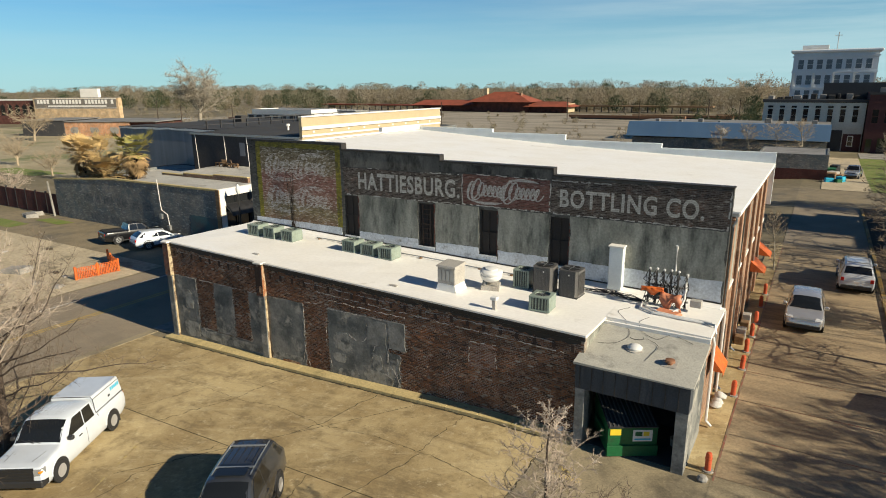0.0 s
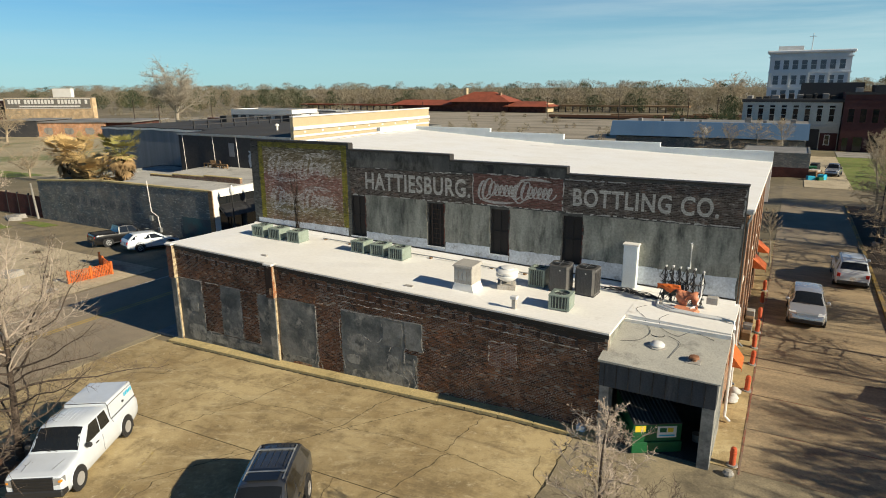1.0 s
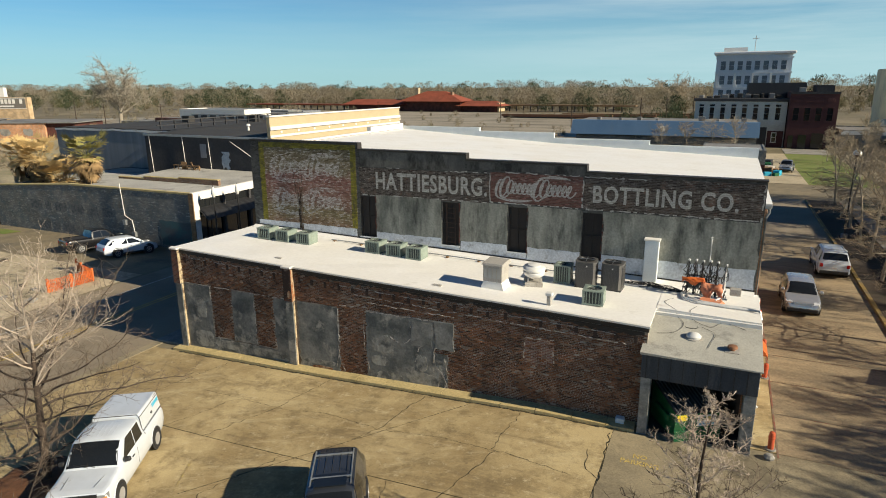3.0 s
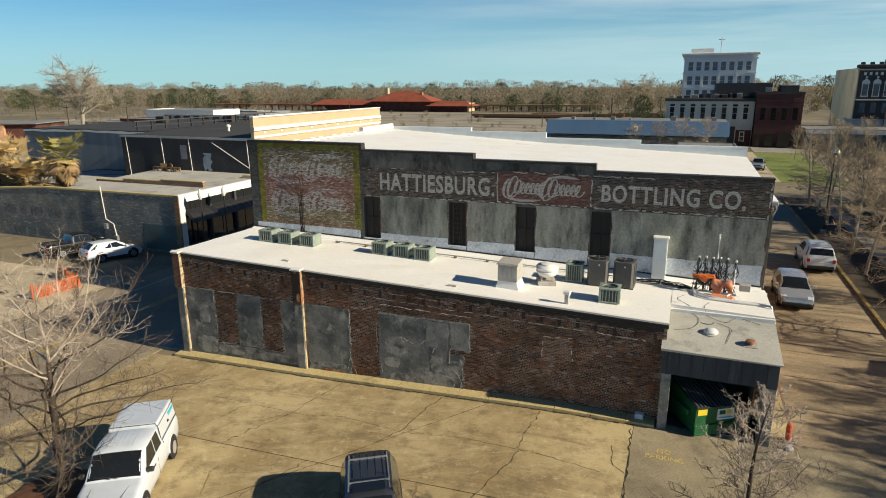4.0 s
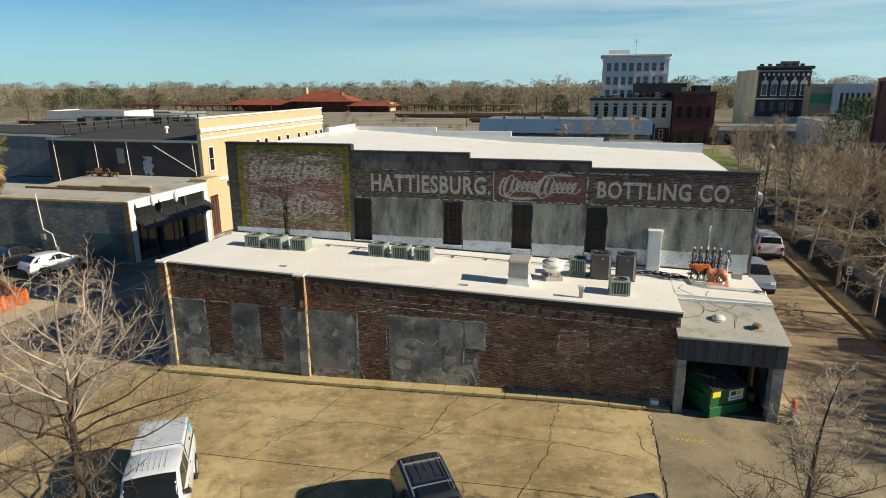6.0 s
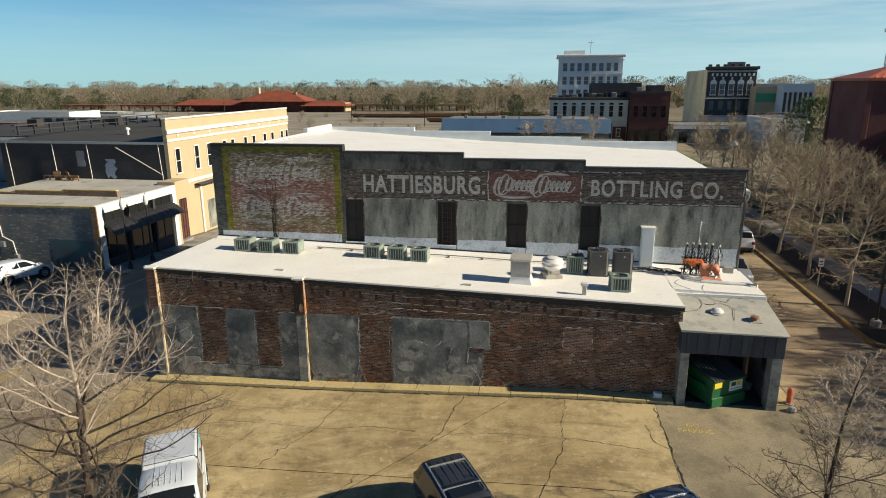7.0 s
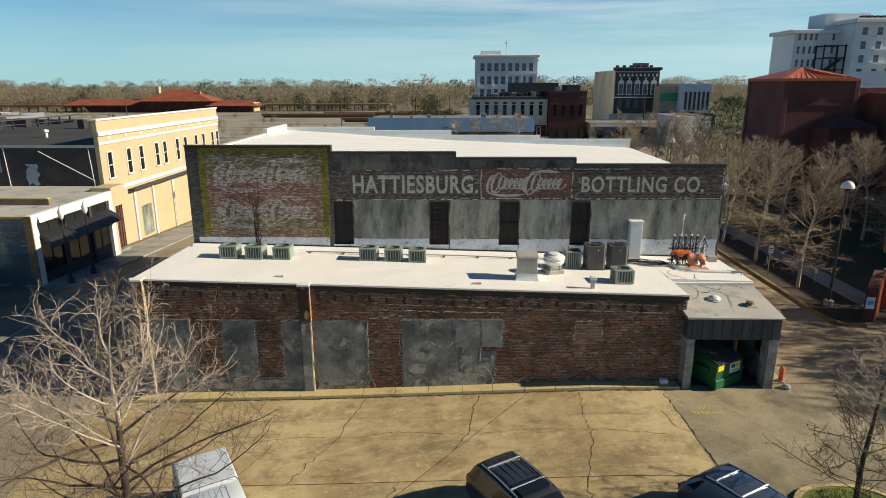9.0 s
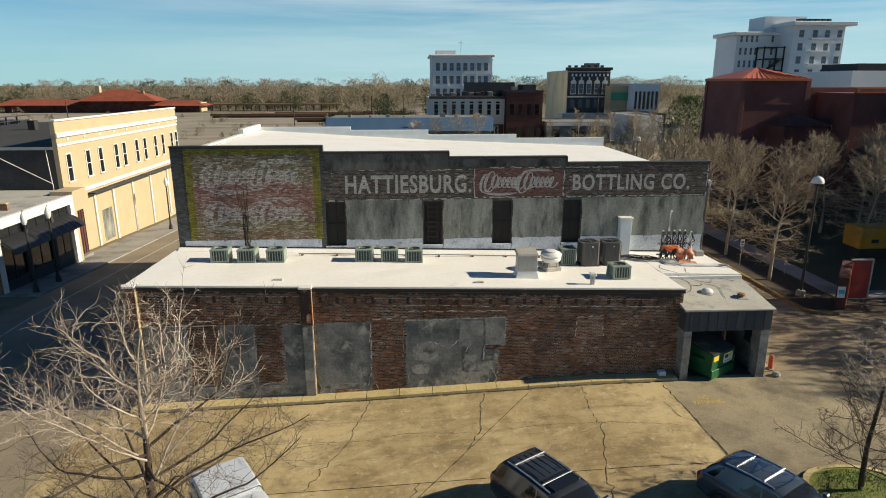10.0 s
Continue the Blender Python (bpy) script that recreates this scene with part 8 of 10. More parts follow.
spreading_tree("bare_tree", "bare spreading tree with pale crooked twigs beside the white pickup", 21, (-26.5, 9.8), 8.6, 0.17)
tree("bare_tree", "bare conical tree on the grassy island", 33, (-4.35, 12.3), h=6.6, r0=0.105, reach=2.9, low=0.12, n1=52, n2=13, n3=8, up=0.22, spread_top=0.15, thick=0.75)
def park_tree(name, label, seed, at, h, reach, n1, n2, n3, thick):
    """A bare street tree: pale leader, level feathery boughs below, rising forked limbs above, all in fine curved twigs."""
    r = random.Random(seed)
    wood, tw = G(), G()
    lead = limb(wood, r, (0, 0, -0.15), (r.uniform(-0.07, 0.07), r.uniform(-0.07, 0.07), 1), h * 0.93 + 0.15, 0.13, 0.012, 12, 7, 0.04)
    for k in range(n1):
        f = 0.20 + 0.78 * (k + r.random()) / n1
        i = min(11, int(f * 12))
        p = lead[i].lerp(lead[i + 1], f * 12 - i)
        a = k * 2.399 + r.uniform(-0.5, 0.5)
        prof = min(1.0, 0.62 + 1.6 * (f - 0.2)) if f < 0.45 else 1.0 - 0.72 * ((f - 0.45) / 0.55) ** 1.2
        L = reach * prof * r.uniform(0.72, 1.15)
        rise = r.uniform(-0.12, 0.22) if f < 0.5 else r.uniform(0.35, 1.3)
        q = limb(wood, r, p, (math.cos(a), math.sin(a), rise), L, (0.035 if f < 0.5 else 0.042) * prof, 0.008, 6, 4, 0.13, 0.015 if f < 0.5 else 0.06)
        for m in range(n2):
            u = 0.12 + 0.86 * (m + r.random()) / n2
            j = min(5, int(u * 6))
            s = q[j].lerp(q[j + 1], min(1.0, u * 6 - j))
            d = (q[j + 1] - q[j]).normalized()
            side = d.cross(Vector((0, 0, 1))) * r.choice((-1, 1))
            l2 = (0.45 + 0.75 * (1 - u)) * r.uniform(0.6, 1.3) * reach / 3.2
            t = limb(tw, r, s, d * 0.65 + side * 0.8 + Vector((0, 0, r.gauss(0.05, 0.35))), l2, 0.010 * thick, 0.006 * thick, 3, 3, 0.16, 0.05)
            for _ in range(n3):
                v = r.randint(0, 2)
                e = t[v].lerp(t[v + 1], r.random())
                limb(tw, r, e, d * 0.5 + side * r.gauss(0, 0.9) + Vector((r.gauss(0, 0.35), r.gauss(0, 0.35), r.gauss(0.18, 0.5))), r.uniform(0.18, 0.5), 0.0058 * thick, 0.003 * thick, 2, 3, 0.22, 0.10)
    ob = root(name, label, "tree", "bare park trees")
    part("trunk", wood, M["twig_pale"], ob, "pale grey trunk and boughs", 60)
    part("crown", tw, M["twig_brown"], ob)
    ob.matrix_basis = Matrix.Translation((at[0], at[1], gz(*at)))
    return ob


park_proto = [park_tree("bare_park_tree", "bare pale-trunked park tree with feathery brown twigs", 50 + k, at, hh, rc, 44, 10, 8, 1.15) for k, (at, hh, rc) in enumerate((((5.9, 35.2), 8.9, 3.3), ((6.1, 41.7), 9.2, 3.4), ((6.0, 47.7), 8.8, 3.5)))]
far_proto = [park_tree("bare_park_tree", "bare brown park tree with fine twigs farther down the road", 58 + k, at, hh, rc, 32, 8, 5, 1.8) for k, (at, hh, rc) in enumerate((((6.4, 54.0), 9.0, 3.6), ((6.6, 60.0), 8.8, 3.6), ((6.8, 66.5), 9.2, 3.7)))]
rt = random.Random(8)
for k, (x, y, s) in enumerate(((6.9, 73, 1.0), (7.2, 80, 1.0), (7.4, 81.5, 0.9), (13.0, 52, 0.95), (12.2, 58, 1.0), (12.6, 65, 1.0), (12.5, 73, 0.95), (13.5, 82, 0.95), (16.7, 41.2, 1.12), (18.5, 48.5, 1.05), (18.0, 55, 1.0), (23, 44, 1.05), (24, 51, 1.05), (22.5, 57, 0.95), (28.5, 46, 1.05), (28, 54, 1.05), (22.5, 36.5, 1.0), (28, 38, 1.0), (16, 60.5, 0.9), (20, 79, 0.9), (27.5, 80, 0.9), (10.2, 69, 0.85), (9.8, 56.5, 0.85))):
    src = (park_proto if y < 52 else far_proto)[k % 3]
    copy_thing(src, Matrix.Translation((x, y, gz(x, y))) @ pose(0, 0, 0, 0, 0, rt.uniform(0, 360)) @ Matrix.Diagonal((s, s, s * rt.uniform(0.88, 1.0), 1)))
for k, (x, y, s) in enumerate(( (15, 108, 0.9), (20, 113, 1.0), (26, 117, 0.95), (31, 123, 1.0), (24, 105, 0.9), (35, 107, 0.95), (18, 127, 0.95), (33, 135, 0.95), (40, 127, 0.95), (12.5, 133, 0.7), (-55, 150, 0.6), (-47, 155, 0.5))):
    copy_thing(far_proto[k % 3], Matrix.Translation((x, y, gz(x, y))) @ pose(0, 0, 0, 0, 0, 40 * k) @ Matrix.Diagonal((s, s, s, 1)))
for k, (x, y) in enumerate(((-17, 134), (-12, 135.5), (-7, 134), (-3, 133))):
    copy_thing(far_proto[k % 3], Matrix.Translation((x, y, gz(x, y))) @ pose(0, 0, 0, 0, 0, 70 * k) @ Matrix.Diagonal((1.25, 1.25, 0.85, 1)))
copy_thing(far_proto[1], Matrix.Translation((-2.0, 50.5, gz(-2, 50.5))) @ Matrix.Diagonal((0.42, 0.42, 0.5, 1)))


def clumps(g, r, cx, cy, z0, h, w, n, size, dense=1.0):
    """A far crown of small twig flakes with gaps."""
    for _ in range(n):
        t = r.random()
        a = r.uniform(0, 6.283)
        rad = w * math.sqrt(r.random()) * math.sin(math.pi * (0.12 + 0.80 * t)) ** 0.7
        p = Vector((cx + rad * math.cos(a), cy + rad * math.sin(a), z0 + h * (0.15 + 0.85 * t)))
        s = size * r.uniform(0.5, 1.4)
        d1 = Vector((r.gauss(0, 1), r.gauss(0, 1), r.gauss(0, 1.2))).normalized() * s
        d2 = Vector((r.gauss(0, 1), r.gauss(0, 1), r.gauss(0, 0.8))).normalized() * s * 0.16
        g.add([p - d1, p + d2, p + d1, p - d2 * 0.6], [(0, 1, 2, 3)])


def far_wood(name, label, rows, mat, seed, kind="stuff"):
    r = random.Random(seed)
    g = G()
    for x0, x1, y0, y1, n, h0, h1, flakes, size in rows:
        for _ in range(n):
            x, y = r.uniform(x0, x1), r.uniform(y0, y1)
            h = r.uniform(h0, h1)
            z = gz(x, y) - 0.5
            g.tube([(x, y, z), (x + r.uniform(-0.5, 0.5), y, z + h * 0.55)], [h * 0.018, h * 0.008], 4, False)
            clumps(g, r, x, y, z, h, h * r.uniform(0.36, 0.60), flakes, size)
    return thing(name, g, M[mat], label, "trees", kind=kind)


far_wood("far_woods", "grey-brown bare woods along the horizon", [(-1500, 900, 640, 900, 420, 15, 25, 380, 1.5), (-1500, -300, 330, 640, 190, 11, 20, 420, 1.2), (-60, 420, 470, 640, 140, 11, 19, 420, 1.1), (-420, -60, 440, 560, 170, 11, 18, 460, 1.05), (60, 420, 300, 420, 50, 8, 12, 200, 1.0)], "wood_far", 4)
far_wood("far_undergrowth", "dense brown undergrowth at the foot of the woods", [(-900, -380, 330, 480, 120, 5, 9, 150, 1.3), (-420, 60, 425, 470, 130, 5, 9, 170, 1.2), (40, 420, 330, 480, 60, 5, 9, 140, 1.3)], "wood_dim", 15)
far_wood("far_evergreens", "dark evergreen trees among the bare woods", [(-1200, 700, 500, 640, 40, 14, 21, 420, 1.7), (-700, -300, 300, 500, 34, 11, 17, 420, 1.2), (-300, 100, 405, 440, 12, 8, 13, 420, 1.0), (-50, 40, 225, 330, 30, 4, 8.5, 260, 0.75)], "evergreen", 5)
for i, (x, y, h, w) in enumerate(((-265, 420, 15, 0.4), (-213, 418, 12, 0.5), (-332, 412, 12, 0.5), (-358, 410, 11, 0.4), (-92, 425, 19, 0.42), (-70, 428, 15, 0.5), (-420, 330, 17, 0.4), (-395, 325, 15, 0.5), (-30, 330, 12, 0.5), (-480, 330, 17, 0.45))):
    far_wood("far_evergreen_tree", "single dark evergreen tree before the bare woods", [(x, x + 0.1, y, y + 0.1, 1, h, h + 0.1, 900, 0.85)], "evergreen", 70 + i, "")
far_wood("far_thicket", "brown thicket beside the railway", [(-420, -200, 250, 330, 30, 5, 8, 110, 0.9), (-60, 60, 340, 400, 26, 6, 9, 110, 0.9), (-300, -150, 120, 200, 16, 5, 8, 130, 0.8)], "wood_far", 6)

far_wood("far_scrub", "low brown scrub over the railway ground", [(-330, 10, 200, 390, 80, 1.5, 4.0, 110, 0.6), (-150, -40, 150, 260, 40, 1.5, 4.0, 100, 0.5)], "wood_far", 9)
far_wood("evergreen_tree", "dense green broadleaf evergreen beside the red hall", [(20.4, 20.6, 81.9, 82.1, 1, 12.2, 12.4, 7500, 0.32)], "evergreen_lit", 12, "")
# evergreens and bare trees out of view, added for their shade across the side road
far_wood("evergreen_tree", "dense evergreen tree out of view beyond the side road", [(20.5, 20.6, 22.0, 22.1, 1, 10.4, 10.6, 3800, 0.45)], "evergreen_lit", 13, "")
far_wood("evergreen_tree", "dense evergreen tree out of view beside the park apron", [(23.5, 23.6, 27.6, 27.7, 1, 10.8, 11.0, 3000, 0.45)], "evergreen_lit", 14, "")
for k, (x, y) in enumerate(((15.5, 18.5), (17.5, 31.0), (16.5, 25.0))):
    copy_thing(park_proto[k % 3], Matrix.Translation((x, y, gz(x, y))) @ pose(0, 0, 0, 0, 0, 70 * k))


def broad_tree(name, label, seed, at, h, w, twig, dense=1.0):
    """A large far bare tree with rising limbs."""
    r = random.Random(seed)
    wood, tw = G(), G()
    lead = limb(wood, r, (0, 0, -0.3), (0, 0, 1), h * 0.3, h * 0.035, h * 0.026, 3, 7, 0.03)
    tips = []
    for k in range(int(11 * dense)):
        a = k * 2.4
        q = limb(wood, r, lead[-1 - (k % 2)], (math.cos(a) * 0.8, math.sin(a) * 0.8, r.uniform(0.5, 1.5)), h * r.uniform(0.5, 0.72), h * 0.010, h * 0.003, 6, 5, 0.10, 0.05)
        for m in range(int(12 * dense)):
            s = q[r.randint(2, 6)]
            t = limb(wood, r, s, (r.gauss(0, 1) + math.cos(a), r.gauss(0, 1) + math.sin(a), r.gauss(0.5, 0.5)), h * r.uniform(0.14, 0.28), h * 0.005, h * 0.0022, 4, 4, 0.15)
            for _ in range(int(9 * dense)):
                limb(tw, r, t[r.randint(1, 4)], (r.gauss(0, 1), r.gauss(0, 1), r.gauss(0.3, 0.7)), h * r.uniform(0.05, 0.12), h * 0.0022, h * 0.001, 3, 3, 0.2)
    ob = root(name, label, "tree")
    part("trunk", wood, M[twig], ob, "", 60)
    part("crown", tw, M[twig], ob)
    ob.matrix_basis = Matrix.Translation((at[0], at[1], gz(*at)))
    return ob


broad_tree("large_bare_tree", "large pale bare tree standing above the far roofs", 3, (-264, 205), 28, 12, "twig_pale", 1.5)
broad_tree("large_bare_tree", "large bare tree beyond the railway", 4, (-40, 460), 26, 12, "twig_brown")
broad_tree("bare_yard_tree", "small bare tree beside the sandy lot", 6, (-112, 62), 9, 6, "twig_brown")
broad_tree("bare_yard_tree", "small bare tree in the low yard", 7, (-100, 44), 5, 4, "twig")
broad_tree("bare_yard_tree", "brown bare tree before the brick store", 8, (-232, 112), 13, 6, "twig_brown")
broad_tree("bare_yard_tree", "small bare tree on the grass beyond the fence", 9, (-154, 70), 8, 5, "twig_brown")
broad_tree("bare_yard_tree", "small bare tree beside the palms", 10, (-126, 63), 6, 5, "twig_brown")


def palm(name, label, at, h, seed, green):
    r = random.Random(seed)
    ob = root(name, label, "palm", "palms behind the wall")
    part("trunk", G().tube([(0, 0, -0.2), (0.1, 0, h * 0.5), (0.05, 0.05, h)], [0.28, 0.22, 0.26], 9), M["bark"], ob, "", 50)
    for k in range(72):
        a = k * 2.399
        droop = r.uniform(-0.75, 1.35)
        g = G()
        L = r.uniform(1.0, 1.5)
        pts = []
        for i in range(6):
            u = i / 5
            pts.append(Vector((math.cos(a) * L * u * (1.1 - 0.45 * droop * u), math.sin(a) * L * u * (1.1 - 0.45 * droop * u), h + 0.5 * u * (1 - droop) * L - droop * 1.4 * u * u)))
        g.tube(pts, [0.03, 0.028, 0.024, 0.02, 0.014, 0.008], 4, False)
        side = Vector((-math.sin(a), math.cos(a), 0))
        for q in range(13):
            t = (q - 6) / 6 * 1.35
            d = (pts[-1] - pts[-2]).normalized() * math.cos(t) + side * math.sin(t)
            e = pts[-1] + d * r.uniform(0.7, 1.15) + Vector((0, 0, -0.25 * r.random() - 0.2 * droop))
            w = side * math.cos(t) * 0.07 - (pts[-1] - pts[-2]).normalized() * math.sin(t) * 0.07
            m_ = pts[-1].lerp(e, 0.45)
            g.add([pts[-1], m_ + w, e, m_ - w], [(0, 1, 2, 3)])
        fresh = green and droop < 0.30
        part("frond", g, M["green_frond" if fresh else "dry_frond" if droop < 0.45 else "dead_frond"], ob)
    ob.matrix_basis = Matrix.Translation((at[0], at[1], gz(*at)))
    return ob


for k, (x, y, h, gr) in enumerate(((-78.6, 43.2, 7.0, False), (-75.6, 43.0, 6.9, False), (-67.5, 43.0, 7.7, True), (-72.6, 42.4, 4.7, False), (-70.4, 42.4, 5.0, False))):
    palm("palm_tree", "shaggy palm with dry tan fronds behind the painted wall" if not gr else "palm with a few green fronds over dry ones", (x, y), h, 60 + k, gr)


# ---- roof equipment ----
M["unit_green"] = surf("grey_green_painted_steel", (0.27, 0.32, 0.27), (0.21, 0.26, 0.22), 1.5, 0.5, stain=(0.15, 0.15, 0.11), stain_scale=2.0, stain_lo=0.58, stain_hi=0.75, bump=0.1)
M["unit_dark"] = surf("dark_condenser_fins", (0.035, 0.045, 0.043), (0.055, 0.065, 0.062), 2.0, 0.6, bump=0.1)
M["unit_grey"] = surf("grey_condenser_steel", (0.115, 0.110, 0.105), (0.085, 0.082, 0.080), 1.5, 0.5, stain=(0.16, 0.15, 0.13), stain_scale=1.5, bump=0.1)
M["galv"] = surf("weathered_galvanised_sheet", (0.46, 0.43, 0.38), (0.36, 0.34, 0.31), 1.3, 0.5, 0.25, stain=(0.26, 0.22, 0.17), stain_scale=1.5, stain_lo=0.55, stain_hi=0.75, bump=0.1)
M["orange"] = surf("orange_plastic_sheet", (0.72, 0.17, 0.035), (0.55, 0.12, 0.03), 2.0, 0.5, bump=0.1)
M["orange_faded"] = surf("faded_orange_sheet", (0.66, 0.27, 0.15), (0.54, 0.20, 0.10), 2.0, 0.6, bump=0.1)
M["cable"] = plain("black_cable", (0.014, 0.014, 0.015), 0.6)
M["pvc"] = plain("white_plastic_pipe", (0.70, 0.69, 0.66), 0.45)


def square_unit(s=0.9, h=0.66, dark="unit_dark", shell="unit_green"):
    r = root("air_conditioning_unit", "grey-green square air conditioning unit on the white roof", "air conditioner", "square roof units")
    k = s / 2
    part("base", G().box(-k, -k, 0.02, k, k, 0.09, 0.01), M[shell], r)
    part("coil", G().box(-k + 0.05, -k + 0.05, 0.09, k - 0.05, k - 0.05, h - 0.05), M[dark], r, "dark finned coil")
    for sx in (-1, 1):
        for sy in (-1, 1):
            part("corner_post", G().box(sx * (k - 0.06) - 0.05, sy * (k - 0.06) - 0.05, 0.09, sx * (k - 0.06) + 0.05, sy * (k - 0.06) + 0.05, h - 0.05), M[shell], r)
    slat = G()
    for q in range(5):
        u = -k + 0.18 + q * (s - 0.36) / 4
        slat.box(u - 0.018, -k + 0.015, 0.09, u + 0.018, -k + 0.05, h - 0.05).box(u - 0.018, k - 0.05, 0.09, u + 0.018, k - 0.015, h - 0.05)
        slat.box(-k + 0.015, u - 0.018, 0.09, -k + 0.05, u + 0.018, h - 0.05)
    part("louvre", slat, M[shell], r, "pale side louvres")
    part("side_panel", G().box(k - 0.05, -k + 0.1, 0.09, k - 0.012, k - 0.1, h - 0.05), M[shell], r)
    top = G()
    n = 24
    vs = []
    for i in range(n):
        t = 2 * math.pi * i / n
        c, s_ = math.cos(t), math.sin(t)
        m_ = max(abs(c), abs(s_))
        vs += [(c * k / m_, s_ * k / m_, h - 0.05), (c * k / m_, s_ * k / m_, h), (c * s * 0.37, s_ * s * 0.37, h + 0.02), (c * s * 0.35, s_ * s * 0.35, h - 0.10)]
    top.add(vs, [(i * 4 + j, ((i + 1) % n) * 4 + j, ((i + 1) % n) * 4 + j + 1, i * 4 + j + 1) for i in range(n) for j in range(3)])
    part("top", top, M[shell], r, "top with fan opening")
    part("fan_well", G().lathe([(s * 0.345, h - 0.12), (s * 0.345, h - 0.09)], 20), M["black"], r)
    fan = G()
    for q in range(4):
        t = q * math.pi / 2 + 0.4
        fan.hexa([(math.cos(t + a) * d, math.sin(t + a) * d, h - 0.06 + e) for e in (0, 0.015) for a, d in ((-0.3, 0.06), (-0.35, s * 0.32), (0.35, s * 0.32), (0.3, 0.06))])
    part("fan", fan, M["steel"], r)
    gr = G()
    for d in (0.12, 0.22, 0.32):
        gr.tube([(math.cos(t) * s * d * 1.1, math.sin(t) * s * d * 1.1, h + 0.015) for t in np.linspace(0, 2 * math.pi, 17)], 0.006, 3, False)
    part("fan_guard", gr, M["black"], r)
    return r


def on_roof(x, y):
    return low_roof(x, y)


u0 = square_unit()
spots = [(-28.83, 25.75, 2), (-27.5, 25.75, -1), (-26.1, 25.8, 1), (-21.68, 26.05, -2), (-20.4, 26.05, 1), (-19.15, 25.98, 0), (-9.27, 23.25, 3)]
u0.matrix_basis = Matrix.Translation((spots[0][0], spots[0][1], on_roof(*spots[0][:2]))) @ pose(0, 0, 0, 0, 0, 2)
for x, y, a in spots[1:]:
    copy_thing(u0, Matrix.Translation((x, y, on_roof(x, y))) @ pose(0, 0, 0, 0, 0, a))
u1 = square_unit(0.80, 0.88)
tagged(u1, "dark green tall-sided air conditioning unit near the wall", "air conditioner", "square roof units")
u1.matrix_basis = Matrix.Translation((-11.2, 25.7, on_roof(-11.2, 25.7))) @ pose(0, 0, 0, 0, 0, 2)


def tall_unit(x, y, a):
    r = root("condenser_unit", "tall dark grey louvred condenser unit on the roof", "air conditioner", "tall roof units")
    k, h = 0.46, 1.26
    c = 0.12
    ring = [(-k + c, -k), (k - c, -k), (k, -k + c), (k, k - c), (k - c, k), (-k + c, k), (-k, k - c), (-k, -k + c)]
    part("body", G().prism(ring, 0.05, h - 0.06, "z"), M["unit_grey"], r)
    sl = G()
    for q in range(11):
        u = -k + c + q * (2 * k - 2 * c) / 10
        sl.box(u - 0.014, -k - 0.015, 0.12, u + 0.014, -k + 0.002, h - 0.12).box(u - 0.014, k - 0.002, 0.12, u + 0.014, k + 0.015, h - 0.12)
        sl.box(-k - 0.015, u - 0.014, 0.12, -k + 0.002, u + 0.014, h - 0.12).box(k - 0.002, u - 0.014, 0.12, k + 0.015, u + 0.014, h - 0.12)
    part("louvre", sl, M["unit_grey"], r, "vertical louvre fins")
    part("top", G().prism([(p[0] * 1.03, p[1] * 1.03) for p in ring], h - 0.06, h, "z"), M["unit_grey"], r)
    part("fan_well", G().lathe([(0.36, h), (0.38, h + 0.03), (0.33, h + 0.031), (0.32, h + 0.005)], 22), M["black"], r, "dark round fan opening", 40)
    part("fan_guard", G().box(-0.36, -0.012, h + 0.03, 0.36, 0.012, h + 0.045).box(-0.012, -0.36, h + 0.03, 0.012, 0.36, h + 0.045), M["steel"], r)
    part("badge", G().box(0.02, -k - 0.02, h - 0.24, 0.08, -k - 0.012, h - 0.18), M["white_trim"], r)
    part("base", G().box(-k, -k, 0, k, k, 0.05), M["trim_black"], r)
    r.matrix_basis = Matrix.Translation((x, y, on_roof(x, y))) @ pose(0, 0, 0, 0, 0, a)


tall_unit(-10.1, 25.6, 4)
tall_unit(-8.9, 25.75, -3)

# boxed exhaust hood
hood = root("roof_hood", "boxy galvanised roof hood with louvred sides on a white curb", "roof vent")
part("curb", G().hexa([(-0.55, -0.45, 0), (0.55, -0.45, 0), (0.55, 0.5, 0), (-0.55, 0.5, 0), (-0.44, -0.4, 0.34), (0.44, -0.4, 0.34), (0.44, 0.44, 0.34), (-0.44, 0.44, 0.34)]), M["membrane"], hood, "white membrane curb")
part("body", G().box(-0.46, -0.42, 0.34, 0.46, 0.46, 1.12, 0.015), M["galv"], hood)
part("lid", G().hexa([(-0.52, -0.48, 1.12), (0.52, -0.48, 1.12), (0.52, 0.52, 1.12), (-0.52, 0.52, 1.12), (-0.48, -0.44, 1.2), (0.48, -0.44, 1.2), (0.48, 0.48, 1.26), (-0.48, 0.48, 1.26)]), M["galv"], hood, "tan weathered lid")
lv = G()
for q in range(4):
    lv.box(-0.40 + q * 0.21, -0.435, 0.52, -0.24 + q * 0.21, -0.42, 1.0)
part("louvre", lv, M["steel"], hood, "pale louvre panels")
hood.matrix_basis = Matrix.Translation((-13.78, 23.35, on_roof(-13.78, 23.35))) @ pose(0, 0, 0, 0, 0, -2)
tb = root("turbine_vent", "round dented white roof fan on a square curb", "roof vent")
part("curb", G().box(-0.42, -0.42, 0, 0.42, 0.42, 0.2, 0.02), M["galv"], tb)
for sx in (-0.26, 0.26):
    for sy in (-0.26, 0.26):
        part("leg", G().box(sx - 0.04, sy - 0.04, 0.2, sx + 0.04, sy + 0.04, 0.42), M["galv"], tb)
